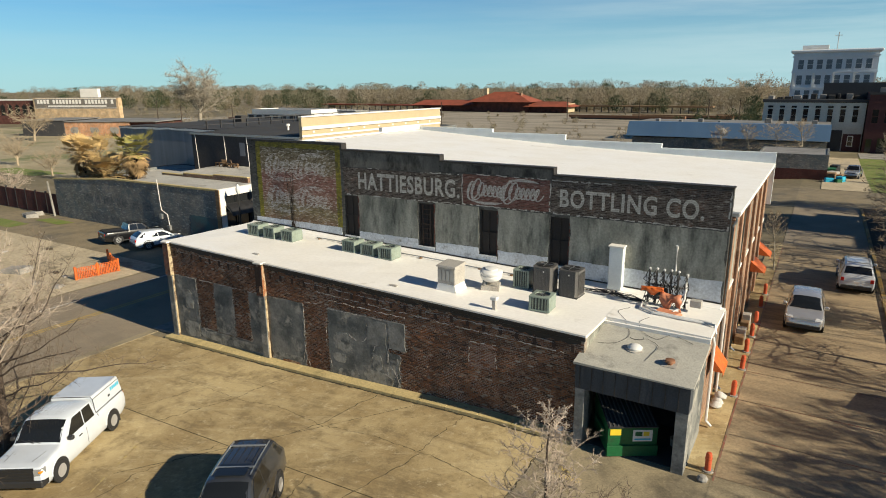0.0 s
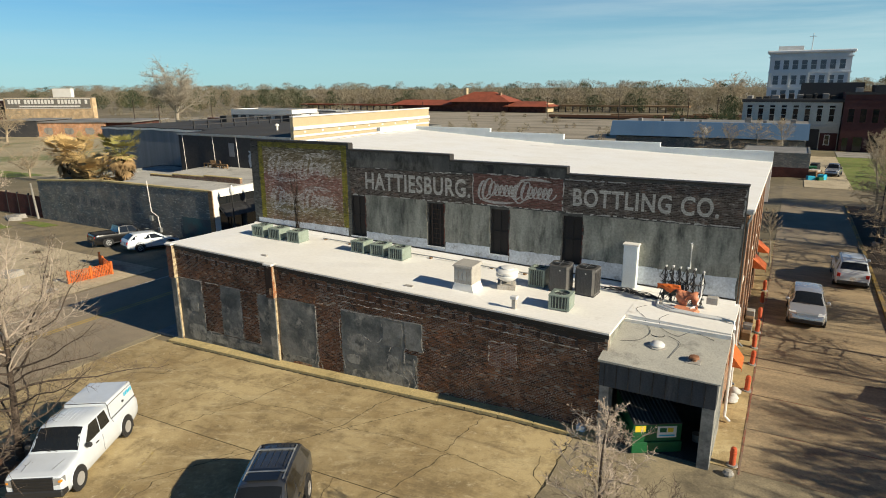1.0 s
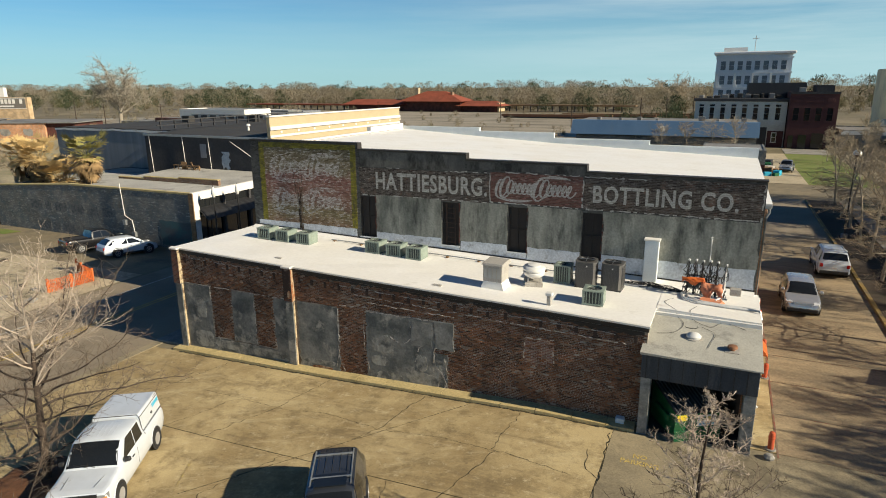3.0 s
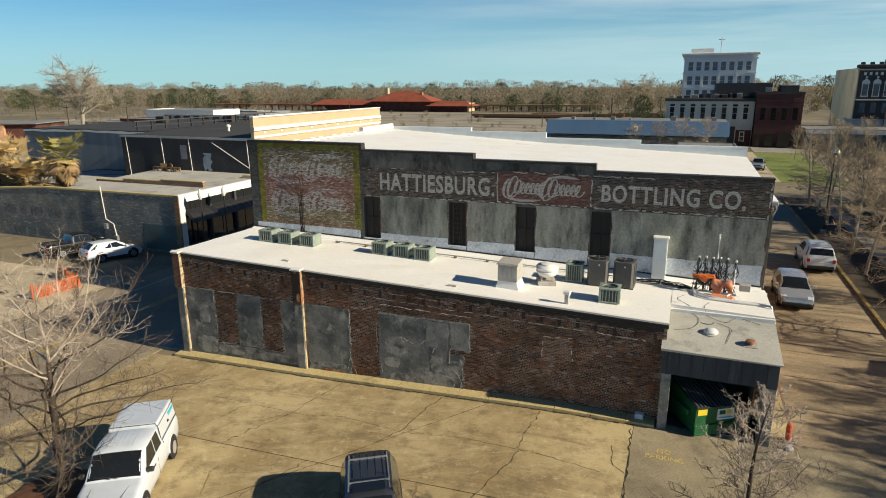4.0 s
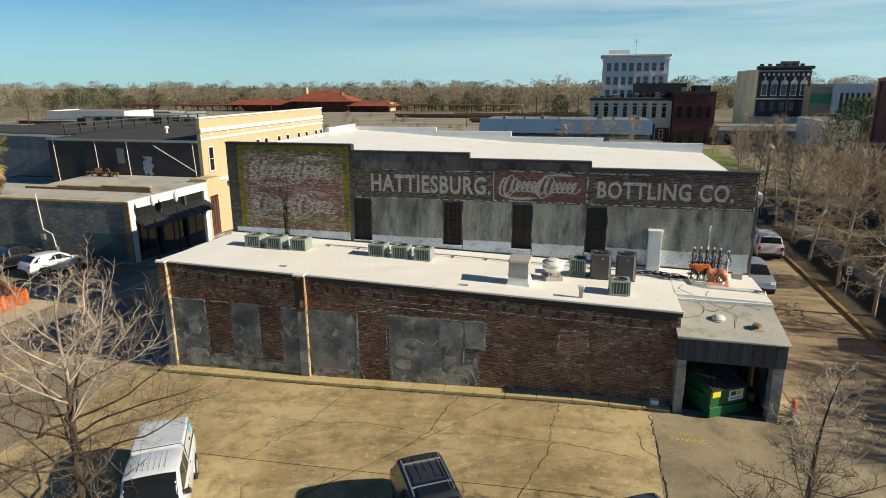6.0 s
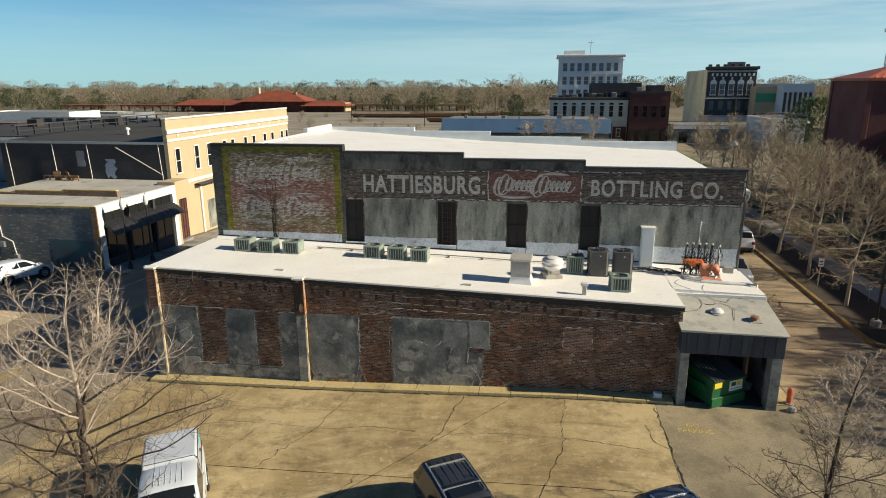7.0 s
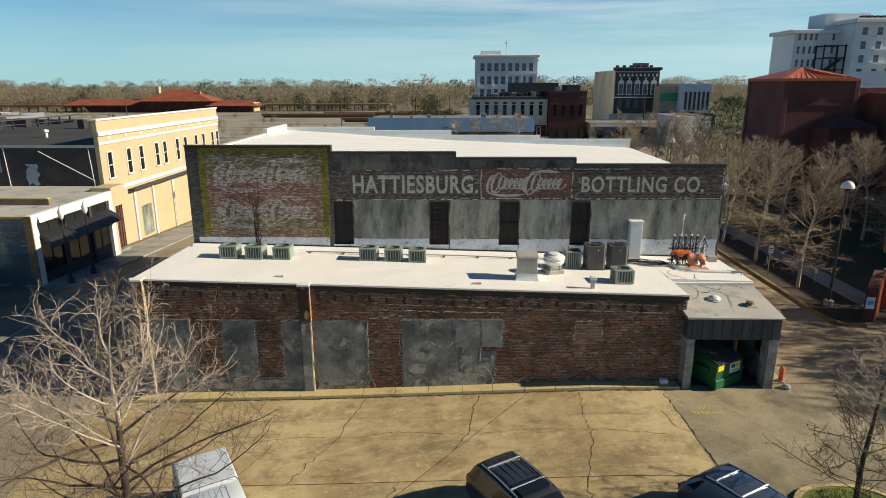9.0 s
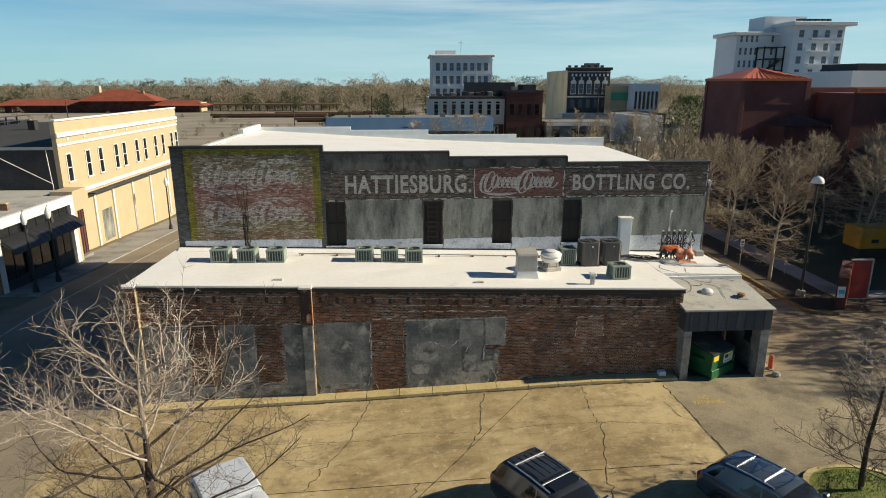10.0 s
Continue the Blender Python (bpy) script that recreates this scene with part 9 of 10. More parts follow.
part("bowl", G().lathe([(0.20, 0.34), (0.34, 0.40), (0.45, 0.49), (0.50, 0.58), (0.505, 0.65), (0.44, 0.69), (0.44, 0.72), (0.52, 0.75), (0.53, 0.83), (0.46, 0.91), (0.31, 0.93), (0.30, 0.99), (0.10, 1.04)], 24), M["pvc"], tb, "white bulging fan housing", 45)
tb.matrix_basis = Matrix.Translation((-12.35, 24.55, on_roof(-12.35, 24.55))) @ pose(0, 0, 0, 3, 2, 20)

# electric cabinet against the wall
eb = root("electric_cabinet", "pale blue-grey steel electric cabinet on the wall base", "cabinet")
part("body", G().box(-7.8, 27.55, low_roof(-7.5, 27.7) + 0.05, -7.16, 27.97, 6.82, 0.015), M["trim_grey"], eb)
part("cap", G().box(-7.85, 27.5, 6.82, -7.11, 27.98, 6.9, 0.015), M["white_trim"], eb)
part("door_seam", G().box(-7.74, 27.543, 4.95, -7.22, 27.552, 6.75), M["trim_grey"], eb)
wp = thing("wall_pipe", G().tube([(-4.9, 27.9, 6.0), (-4.9, 27.9, 7.1), (-4.9, 27.75, 7.2)], 0.045, 7), M["pvc"], "pale vent pipe clipped to the cement wall", "pipe")

# service mast cluster with orange sheets
sm = root("service_masts", "cluster of service pipes with black cables and orange plastic sheets", "electric service")
for i, x in enumerate((-5.75, -5.45, -5.15, -4.85, -4.55, -4.2)):
    z0 = low_roof(x, 26.7)
    top = 6.3 - (0.1 if i == 5 else 0) + 0.02 * (i % 2)
    part("mast", G().tube([(x, 26.75, z0), (x, 26.75, top)], 0.04, 7), M["unit_grey" if i < 5 else "pvc"], sm)
    part("weather_head", G().lathe([(0.04, -0.02), (0.052, 0.02), (0.055, 0.05), (0.02, 0.08)], 12, (x + 0.02, 26.7, top)), M["pvc"], sm, "white weather head", 40)
    cb = random.Random(90 + i)
    for j in range(6):
        pts = [(x, 26.62, top + 0.02)]
        for q in range(1, 8):
            pts.append((x + cb.uniform(-0.14, 0.14) - (0.25 * q / 7 if j == 2 else 0), 26.6 - 0.12 * math.sin(q) + cb.uniform(-0.08, 0.04), top - (top - z0 - 0.1) * q / 7))
        part("cable", G().tube(pts, 0.016, 4, False), M["cable"], sm)
for x, z in ((-5.6, 5.35), (-5.3, 5.35), (-5.0, 5.35)):
    part("meter", G().box(x - 0.1, 26.5, z - 0.25, x + 0.1, 26.68, z + 0.2, 0.02), M["unit_dark"], sm)
part("rack", G().box(-5.95, 26.8, 5.55, -4.1, 26.86, 5.63).box(-5.95, 26.8, 4.95, -4.1, 26.86, 5.03), M["steel"], sm)


def drape(x0, z0, w, h, y, seed, sag=0.16):
    r = random.Random(seed)
    g = G()
    n = 7
    vs = [(x0 + w * i / n + r.uniform(-0.04, 0.04), y - sag * math.sin(math.pi * j / n) + r.uniform(-0.09, 0.09), z0 - h * j / n * (0.8 + 0.35 * math.sin(i * 1.3 + seed)) + r.uniform(-0.03, 0.03)) for j in range(n + 1) for i in range(n + 1)]
    g.add(vs, [(j * (n + 1) + i, j * (n + 1) + i + 1, (j + 1) * (n + 1) + i + 1, (j + 1) * (n + 1) + i) for j in range(n) for i in range(n)])
    return g


for nm, a, mk in (("sheet", (-5.95, 5.62, 0.95, 0.34, 26.35, 3), "orange"), ("sheet", (-5.15, 5.45, 0.9, 0.75, 26.25, 5), "orange_faded")):
    ob = part(nm, drape(*a), M[mk], sm, "crumpled orange plastic sheet", 60)
    ob.modifiers.new("thickness", "SOLIDIFY").thickness = 0.01
part("floor_sheet", G().hexa([(-5.3, 25.5, low_roof(-5, 25.6) + 0.0), (-4.2, 25.4, low_roof(-5, 25.6)), (-4.1, 25.9, low_roof(-5, 25.6)), (-5.1, 26.0, low_roof(-5, 25.6)), (-5.2, 25.55, low_roof(-5, 25.6) + 0.08), (-4.3, 25.45, low_roof(-5, 25.6) + 0.12), (-4.2, 25.85, low_roof(-5, 25.6) + 0.1), (-5.05, 25.95, low_roof(-5, 25.6) + 0.16)]), M["orange_faded"], sm)
part("junction_box", G().box(-3.95, 26.4, 4.95, -3.5, 26.75, 5.25, 0.02), M["galv"], sm)
for i, pts in enumerate(([(-5.9, 26.4), (-5.8, 25.7), (-5.2, 25.35), (-4.0, 25.3), (-2.9, 25.35)], [(-5.7, 26.4), (-5.6, 25.9), (-5.0, 25.5), (-4.0, 25.42), (-2.9, 25.5)])):
    part("conduit", G().tube([(x, y, low_roof(x, y) + 0.07) for x, y in pts], 0.055, 7), M["pvc"], sm, "white conduit along the roof")
part("conduit", G().tube([(-4.2, 26.6, 5.9), (-4.2, 26.5, 5.2), (-4.3, 26.2, 4.9), (-4.5, 25.8, 4.82)], 0.05, 7), M["pvc"], sm)
# loose cables
cb = random.Random(17)
for i in range(9):
    x, y = -8.4 + cb.uniform(-0.2, 0.6), 26.6 + cb.uniform(-0.3, 0.8)
    pts = []
    for q in range(9):
        xx = x + (-5.9 - x) * q / 8
        yy = y + (26.6 - y) * q / 8 + cb.uniform(-0.16, 0.16)
        pts.append((xx, yy, low_roof(xx, yy) + 0.03 + 0.04 * (i % 3) + (0.12 * math.sin(q / 8 * 3.1) if i % 2 else 0)))
    thing("roof_cable", G().tube(pts, 0.018, 4, False), M["cable"], "black cable lying across the white roof", "cable", "roof cables")
for i, pts in enumerate(([(-6.2, 25.6), (-6.5, 24.9), (-6.1, 24.2), (-5.6, 23.4), (-5.9, 22.6), (-6.6, 22.3)], [(-5.2, 24.9), (-5.4, 24.0), (-4.6, 23.4), (-4.1, 23.9), (-3.2, 23.5)], [(-4.9, 23.3), (-4.4, 22.9), (-4.5, 22.2), (-4.6, 21.7)])):
    fine = []
    ext = [pts[0]] + pts + [pts[-1]]
    for k in range(len(pts) - 1):
        p0, p1, p2, p3 = ext[k:k + 4]
        for q in range(8):
            u = q / 8
            fine.append(tuple(0.5 * (2 * p1[c] + (p2[c] - p0[c]) * u + (2 * p0[c] - 5 * p1[c] + 4 * p2[c] - p3[c]) * u * u + (3 * p1[c] - p0[c] - 3 * p2[c] + p3[c]) * u ** 3) for c in (0, 1)))
    thing("roof_cable", G().tube([(x, y, (low_roof(x, y) if y > 23.96 else 4.06 + 0.147 * (y - 20.70)) + 0.012) for x, y in fine], 0.008, 4, False), M["cable"], "thin black cable trailing over the dock roof", "cable", "dock roof cables")
thing("cable_coil", G().tube([(-5.3 + 0.26 * math.cos(t), 23.3 + 0.2 * math.sin(t), 4.35 + 0.006 * t) for t in np.linspace(0, 14, 44)], 0.016, 4, False), M["cable"], "coil of black cable on the dock roof", "cable")
vd = root("dock_roof_vent", "low white domed vent on the felt dock roof", "roof vent")
part("flange", G().lathe([(0.36, 4.20), (0.35, 4.30), (0.28, 4.31)], 20, (-5.15, 22.45, 0)), M["galv"], vd)
part("dome", G().lathe([(0.26, 4.28), (0.28, 4.38), (0.20, 4.46), (0.06, 4.50)], 20, (-5.15, 22.45, 0)), M["pvc"], vd, "", 45)
rv = root("rusty_roof_vent", "small rusty pipe vent on the dock roof", "roof vent")
M["rust"] = surf("rusted_metal", (0.30, 0.14, 0.07), (0.20, 0.09, 0.05), 3.0, 0.8, bump=0.3)
part("pipe", G().lathe([(0.10, 4.15), (0.10, 4.3), (0.19, 4.32), (0.17, 4.40), (0.05, 4.43)], 14, (-3.75, 21.9, 0)), M["rust"], rv, "", 45)
part("flange", G().hexa([(-4.0, 21.66, 4.1), (-3.5, 21.66, 4.1), (-3.5, 22.14, 4.17), (-4.0, 22.14, 4.17), (-4.0, 21.66, 4.2), (-3.5, 21.66, 4.2), (-3.5, 22.14, 4.27), (-4.0, 22.14, 4.27)]), M["galv"], rv)
pb = root("roof_stack", "small pale square roof stack near the wall edge", "roof vent")
part("pipe", G().box(-11.0, 21.95, low_roof(-10.9, 22) - 0.02, -10.82, 22.12, low_roof(-10.9, 22) + 0.42, 0.02), M["galv"], pb)
part("cap", G().box(-11.05, 21.9, low_roof(-10.9, 22) + 0.42, -10.77, 22.17, low_roof(-10.9, 22) + 0.56, 0.02), M["pvc"], pb)
# gas line with blocks along the upper wall
gp = root("roof_pipe_run", "thin grey pipe run on blocks along the upper wall", "pipe")
part("pipe", G().tube([(x, 26.95 + 0.05 * math.sin(x), low_roof(x, 27) + 0.09) for x in np.arange(-25.2, -8.3, 0.7)], 0.03, 6), M["steel"], gp)
for x in np.arange(-25.0, -8.5, 1.8):
    part("pipe_block", G().box(x - 0.06, 26.85, low_roof(x, 27) - 0.01, x + 0.06, 27.05, low_roof(x, 27) + 0.07), M["timber"], gp)
for x0, y0 in ((-25.6, 22.3), (-16.4, 22.1)):
    thing("roof_drain", G().box(x0, y0, low_roof(x0, y0) - 0.01, x0 + 0.42, y0 + 0.14, low_roof(x0, y0) + 0.05, 0.01), M["galv"], "flat galvanised scupper plate on the roof edge", "roof drain", "scuppers")
# dead vines on the mural
vn = random.Random(12)
vine = G()
for j in range(6):
    x = -28.0 + vn.uniform(-0.15, 0.15)
    pts = [(x, YU - 0.03, 5.25)]
    for q in range(1, 12):
        x += vn.uniform(-0.09, 0.09)
        pts.append((x, YU - 0.035 - 0.03 * vn.random(), 5.25 + q * vn.uniform(0.28, 0.40)))
    vine.tube(pts, [0.03 - 0.0022 * q for q in range(12)], 4, False)
M["vine"] = plain("dead_vine_stem", (0.045, 0.034, 0.026), 0.9)
thing("dead_vine", vine, M["vine"], "dead vine stems climbing the faded mural", "vine")

# ---- dock and roadside ----
dm = root("dumpster", "green steel waste container with dark ribbed lid inside the dock", "dumpster")
M["bin_green"] = surf("green_painted_steel", (0.011, 0.125, 0.040), (0.009, 0.09, 0.030), 1.2, 0.5, stain=(0.03, 0.06, 0.03), stain_scale=2.0, stain_lo=0.58, stain_hi=0.75, bump=0.15)
M["bin_lid"] = plain("black_ribbed_plastic", (0.030, 0.031, 0.033), 0.5)
part("body", G().hexa([(-0.92, -0.95, 0.12), (0.92, -0.95, 0.12), (0.92, 0.95, 0.12), (-0.92, 0.95, 0.12), (-0.92, -1.0, 1.18), (0.92, -1.0, 1.18), (0.92, 1.0, 1.62), (-0.92, 1.0, 1.62)]), M["bin_green"], dm)
part("foot_plate", G().box(-0.95, -1.04, 0.02, 0.95, -0.9, 0.45, 0.01), M["bin_green"], dm, "brighter green base plate")
for sx in (-0.985, 0.985):
    part("side_pocket", G().box(sx - 0.065, -0.6, 0.7, sx + 0.065, 0.5, 0.95, 0.02), M["bin_green"], dm)
for s in (-1, 1):
    lid = part("lid", G().hexa([(s * 0.47 - 0.45, -1.05, 1.19), (s * 0.47 + 0.45, -1.05, 1.19), (s * 0.47 + 0.45, 1.0, 1.64), (s * 0.47 - 0.45, 1.0, 1.64), (s * 0.47 - 0.45, -1.05, 1.23), (s * 0.47 + 0.45, -1.05, 1.23), (s * 0.47 + 0.45, 1.0, 1.68), (s * 0.47 - 0.45, 1.0, 1.68)]), M["bin_lid"], dm, "dark ribbed lid")
    for q in range(6):
        x = s * 0.47 - 0.38 + q * 0.15
        part("lid_rib", G().hexa([(x - 0.03, -1.0, 1.235), (x + 0.03, -1.0, 1.235), (x + 0.03, 0.95, 1.665), (x - 0.03, 0.95, 1.665), (x - 0.02, -1.0, 1.27), (x + 0.02, -1.0, 1.27), (x + 0.02, 0.95, 1.70), (x - 0.02, 0.95, 1.70)]), M["unit_grey"], lid)
M["yellow_label"] = plain("yellow_label", (0.75, 0.55, 0.03), 0.5)
part("warning_label", G().box(-0.85, -1.012, 0.88, -0.45, -0.985, 1.12), M["yellow_label"], dm, "yellow label")
part("brand_plate", G().box(0.0, -1.014, 0.62, 0.72, -0.98, 1.08), M["white_trim"], dm, "white plate with plain marks")
part("plate_mark", G().box(0.08, -1.018, 0.84, 0.34, -1.013, 1.02), M["bin_green"], dm)
part("plate_mark", G().box(0.38, -1.018, 0.84, 0.60, -1.013, 1.02), M["yellow_label"], dm)
part("plate_mark", G().box(0.06, -1.018, 0.68, 0.66, -1.013, 0.74), M["logo_blue"], dm)
dm.matrix_basis = Matrix.Translation((-5.2, 21.95, gz(-5, 21.5) + 0.04)) @ pose(0, 0, 0, 0, 0, 32)
thing("dock_bucket", G().lathe([(0.14, 0), (0.17, 0.3), (0.18, 0.31)], 16, (-3.45, 22.6, 0.64)), M["galv"], "small grey bucket on the dock floor", "bucket", smooth=40)
thing("drain_box", G().box(-7.75, 21.05, gz(-7.6, 21.2) + 0.1, -7.4, 21.35, gz(-7.6, 21.2) + 0.35, 0.03), M["trim_grey"], "small blue-grey drain box at the wall foot", "box")

bol = None
for i, y in enumerate((21.5, 28.0, 31.1, 33.4, 35.8, 38.0, 41.2, 44.0)):
    if bol is None:
        bol = root("bollard", "orange-red painted steel bollard beside the side wall", "bollard", "orange bollards")
        M["bollard"] = surf("orange_red_bollard_paint", (0.56, 0.10, 0.035), (0.44, 0.085, 0.035), 2.0, 0.6, stain=(0.24, 0.11, 0.07), stain_scale=4.0, stain_lo=0.6, stain_hi=0.75)
        part("post", G().lathe([(0.11, -0.05), (0.11, 0.64), (0.09, 0.71), (0.03, 0.75)], 16), M["bollard"], bol, "", 40)
        part("collar", G().lathe([(0.125, 0.48), (0.125, 0.53)], 16), M["bollard"], bol, "", 40)
        part("footing", G().lathe([(0.2, -0.02), (0.19, 0.05)], 14), M["path"], bol)
        bol.matrix_basis = Matrix.Translation((-2.08, y, gz(-2, y) + 0.05))
    else:
        copy_thing(bol, Matrix.Translation((-2.06 + 0.02 * (i % 3), y, gz(-2, y) + 0.05)) @ pose(0, 0, 0, 1.5 * (i % 3), 1.0, 40 * i))
thing("stone_lump", G().lathe([(0.16, 0), (0.2, 0.1), (0.12, 0.2), (0.03, 0.22)], 9, (-2.15, 20.85, gz(-2, 21))), M["path"], "pale lump of concrete beside the bollard", "rubble")


def awning(y, z, w, d, h, x=-2.76):
    r = root("awning", "bright orange awning over a side door", "awning", "orange awnings")
    part("canopy", G().hexa([(x, y, z - h - 0.02), (x + d, y + 0.03, z - h - 0.04), (x + d, y + w - 0.03, z - h - 0.04), (x, y + w, z - h - 0.02), (x, y, z), (x + 0.05, y, z - 0.02), (x + 0.05, y + w, z - 0.02), (x, y + w, z)]), M["orange"], r, "sloped orange fabric canopy")
    part("valance", G().box(x + d - 0.015, y + 0.03, z - h - 0.2, x + d, y + w - 0.03, z - h - 0.03), M["orange"], r)
    return r


awning(25.0, 3.5, 1.35, 0.5, 0.55)
awning(40.8, 3.55, 1.7, 0.8, 0.6, -2.88)
awning(45.2, 3.55, 1.5, 0.8, 0.6, -2.88)
# white bags and pipes along the side wall
M["bag"] = surf("white_plastic_sack", (0.62, 0.61, 0.58), (0.48, 0.47, 0.44), 2.5, 0.6, bump=0.3, fine=8)
rb_ = random.Random(31)
for i in range(4):
    y = 26.6 + 0.26 * i + rb_.uniform(-0.1, 0.1)
    g = G()
    n = 10
    prof = [(0.05, 0.0), (0.22, 0.04), (0.25, 0.12), (0.17, 0.22), (0.05, 0.27)]
    g.lathe([(a * rb_.uniform(0.85, 1.15), b) for a, b in prof], n)
    g.v = [(x * rb_.uniform(0.85, 1.15), yy * rb_.uniform(0.85, 1.15), z) for x, yy, z in g.v]
    ob = thing("sack", g, M["bag"], "filled white plastic sack by the side wall", "sack", "white sacks", smooth=60)
    ob.matrix_basis = Matrix.Translation((-2.5 + rb_.uniform(-0.05, 0.05), y, gz(-2.5, y) + 0.05 + (0.2 if i % 3 == 2 else 0)))
for i, y in enumerate((34.2, 34.9, 36.6, 37.4)):
    g = G().box(-2.75, y, 0, -2.3, y + 0.5, 0.45 + 0.2 * (i % 2), 0.03)
    ob = thing("crate", g, M["galv"] if i % 2 else M["timber"], "small box standing against the side wall", "crate", "wall boxes")
    ob.location.z = gz(-2.5, y) + 0.05
dp = root("drain_pipe", "pale rainwater pipe at the dock corner with elbow", "pipe")
part("pipe", G().tube([(-2.72, 24.65, 4.5), (-2.66, 24.65, 4.2), (-2.66, 24.65, 0.9), (-2.45, 24.6, 0.72)], 0.06, 8), M["pvc"], dp, "", 40)
part("pipe", G().tube([(-2.7, 27.7, 4.6), (-2.7, 27.7, 0.8)], 0.05, 8), M["pvc"], dp, "", 40)
thing("edge_conduit", G().tube([(-3.4, 25.4, 4.78), (-2.75, 25.2, 4.78), (-2.68, 25.1, 4.5), (-2.68, 25.1, 1.2)], 0.05, 7), M["steel"], "grey conduit dropping over the roof edge", "pipe", smooth=40)

# red paint line at the road edge
thing("red_line", sheet(-1.86, 21.0, -1.80, 58, 0.026, 1.0), M["red_line"], "worn red line along the road edge", "road marking", kind="structure")

# planted island with kerb
isl = root("planter_island", "rounded kerbed island with short green grass", "planter", kind="structure")
ring_o, ring_i = [], []
for k in range(28):
    t = 2 * math.pi * k / 28
    c, s = math.cos(t), math.sin(t)
    px = (abs(c) ** 0.75) * math.copysign(1, c)
    py = (abs(s) ** 0.75) * math.copysign(1, s)
    ring_o.append((-4.25 + 2.05 * px, 11.0 + 2.75 * py))
    ring_i.append((-4.25 + 1.87 * px, 11.0 + 2.57 * py))
g = G()
vs = []
for (ox, oy), (ix, iy) in zip(ring_o, ring_i):
    z = gz(ox, oy)
    vs += [(ox, oy, z - 0.05), (ox, oy, z + 0.13), (ix, iy, z + 0.15), (ix, iy, z)]
g.add(vs, [(k * 4 + j, ((k + 1) % 28) * 4 + j, ((k + 1) % 28) * 4 + j + 1, k * 4 + j + 1) for k in range(28) for j in range(3)])
part("kerb", g, M["kerb"], isl, "yellowed concrete kerb")
g = G()
g.add([(x, y, gz(x, y) + 0.11) for x, y in ring_i] + [(-4.25, 11.0, gz(-4.25, 11) + 0.17)], [(k, (k + 1) % 28, 28) for k in range(28)])
part("turf", g, M["grass"], isl, "green turf")
rg = random.Random(44)
blades = G()
for _ in range(5200):
    t, q = rg.uniform(0, 6.283), math.sqrt(rg.random())
    x, y = -4.25 + 1.83 * q * math.cos(t), 11.0 + 2.5 * q * math.sin(t)
    z = gz(x, y) + 0.12
    a = rg.uniform(0, 6.283)
    w, h = 0.012, rg.uniform(0.05, 0.12)
    blades.add([(x - w * math.cos(a), y - w * math.sin(a), z), (x + w * math.cos(a), y + w * math.sin(a), z), (x + rg.uniform(-0.03, 0.03), y + rg.uniform(-0.03, 0.03), z + h)], [(0, 1, 2)])
thing("grass_blades", blades, M["grass"], "short green grass blades on the island", "grass", kind="stuff")
# mulch ring round the other tree
g = G()
for k in range(24):
    t = 2 * math.pi * k / 24
    g.v.append((-26.6 + 1.7 * math.cos(t) * rg.uniform(0.9, 1.05), 9.3 + 2.0 * math.sin(t) * rg.uniform(0.9, 1.05), gz(-26.6, 9.3) + 0.045))
g.v.append((-26.6, 9.4, gz(-26.6, 9.4) + 0.16))
g.f = [(k, (k + 1) % 24, 24) for k in range(24)]
M["pine_straw"] = surf("red_brown_pine_straw", (0.17, 0.075, 0.032), (0.11, 0.05, 0.024), 3.0, 0.95, bump=0.8, dist=0.03, fine=20)
thing("straw_bed", g, M["pine_straw"], "red-brown straw bed around the bare tree", "planting bed", kind="structure")

# ---- park side ----
def park_lamp(x, y, h=7.3):
    r = root("street_lamp", "tall dark steel lamp post with white dome head", "lamp post", "park lamps")
    part("base", G().lathe([(0.28, -0.1), (0.28, 0.35), (0.2, 0.42)], 16), M["path"], r, "pale concrete base", 40)
    part("pole", G().tube([(0, 0, 0.4), (0, 0, h)], [0.085, 0.055], 10), M["trim_black"], r, "dark pole", 40)
    part("collar", G().lathe([(0.1, h - 0.05), (0.16, h + 0.05), (0.3, h + 0.12)], 16), M["trim_black"], r, "", 40)
    part("globe", G().lathe([(0.36, h + 0.10), (0.37, h + 0.2), (0.30, h + 0.38), (0.16, h + 0.50), (0.03, h + 0.54)], 20), M["pvc"], r, "white dome", 45)
    r.matrix_basis = Matrix.Translation((x, y, gz(x, y)))
    return r


lp = park_lamp(6.0, 31.8)
for x, y in ((5.6, 61.5), (16.3, 76.0), (30, 110)):
    copy_thing(lp, Matrix.Translation((x, y, gz(x, y))))


def street_lamp(x, y):
    r = root("ornamental_lamp", "black cast street lamp with pale acorn head", "lamp post", "street lamps")
    part("pole", G().lathe([(0.22, 0), (0.2, 0.3), (0.11, 0.6), (0.08, 1.0), (0.065, 4.9), (0.12, 4.95)], 12), M["black"], r, "", 40)
    part("globe", G().lathe([(0.1, 4.95), (0.2, 5.2), (0.22, 5.45), (0.12, 5.75), (0.03, 5.9)], 14), M["pvc"], r, "pale acorn globe", 45)
    part("finial", G().lathe([(0.03, 5.9), (0.04, 5.95), (0.01, 6.02)], 8), M["black"], r)
    r.matrix_basis = Matrix.Translation((x, y, gz(x, y) + 0.14))
    return r


street_lamp(-46.3, 42.3)
street_lamp(-46.3, 39.3)
street_lamp(-46.4, 66.0)

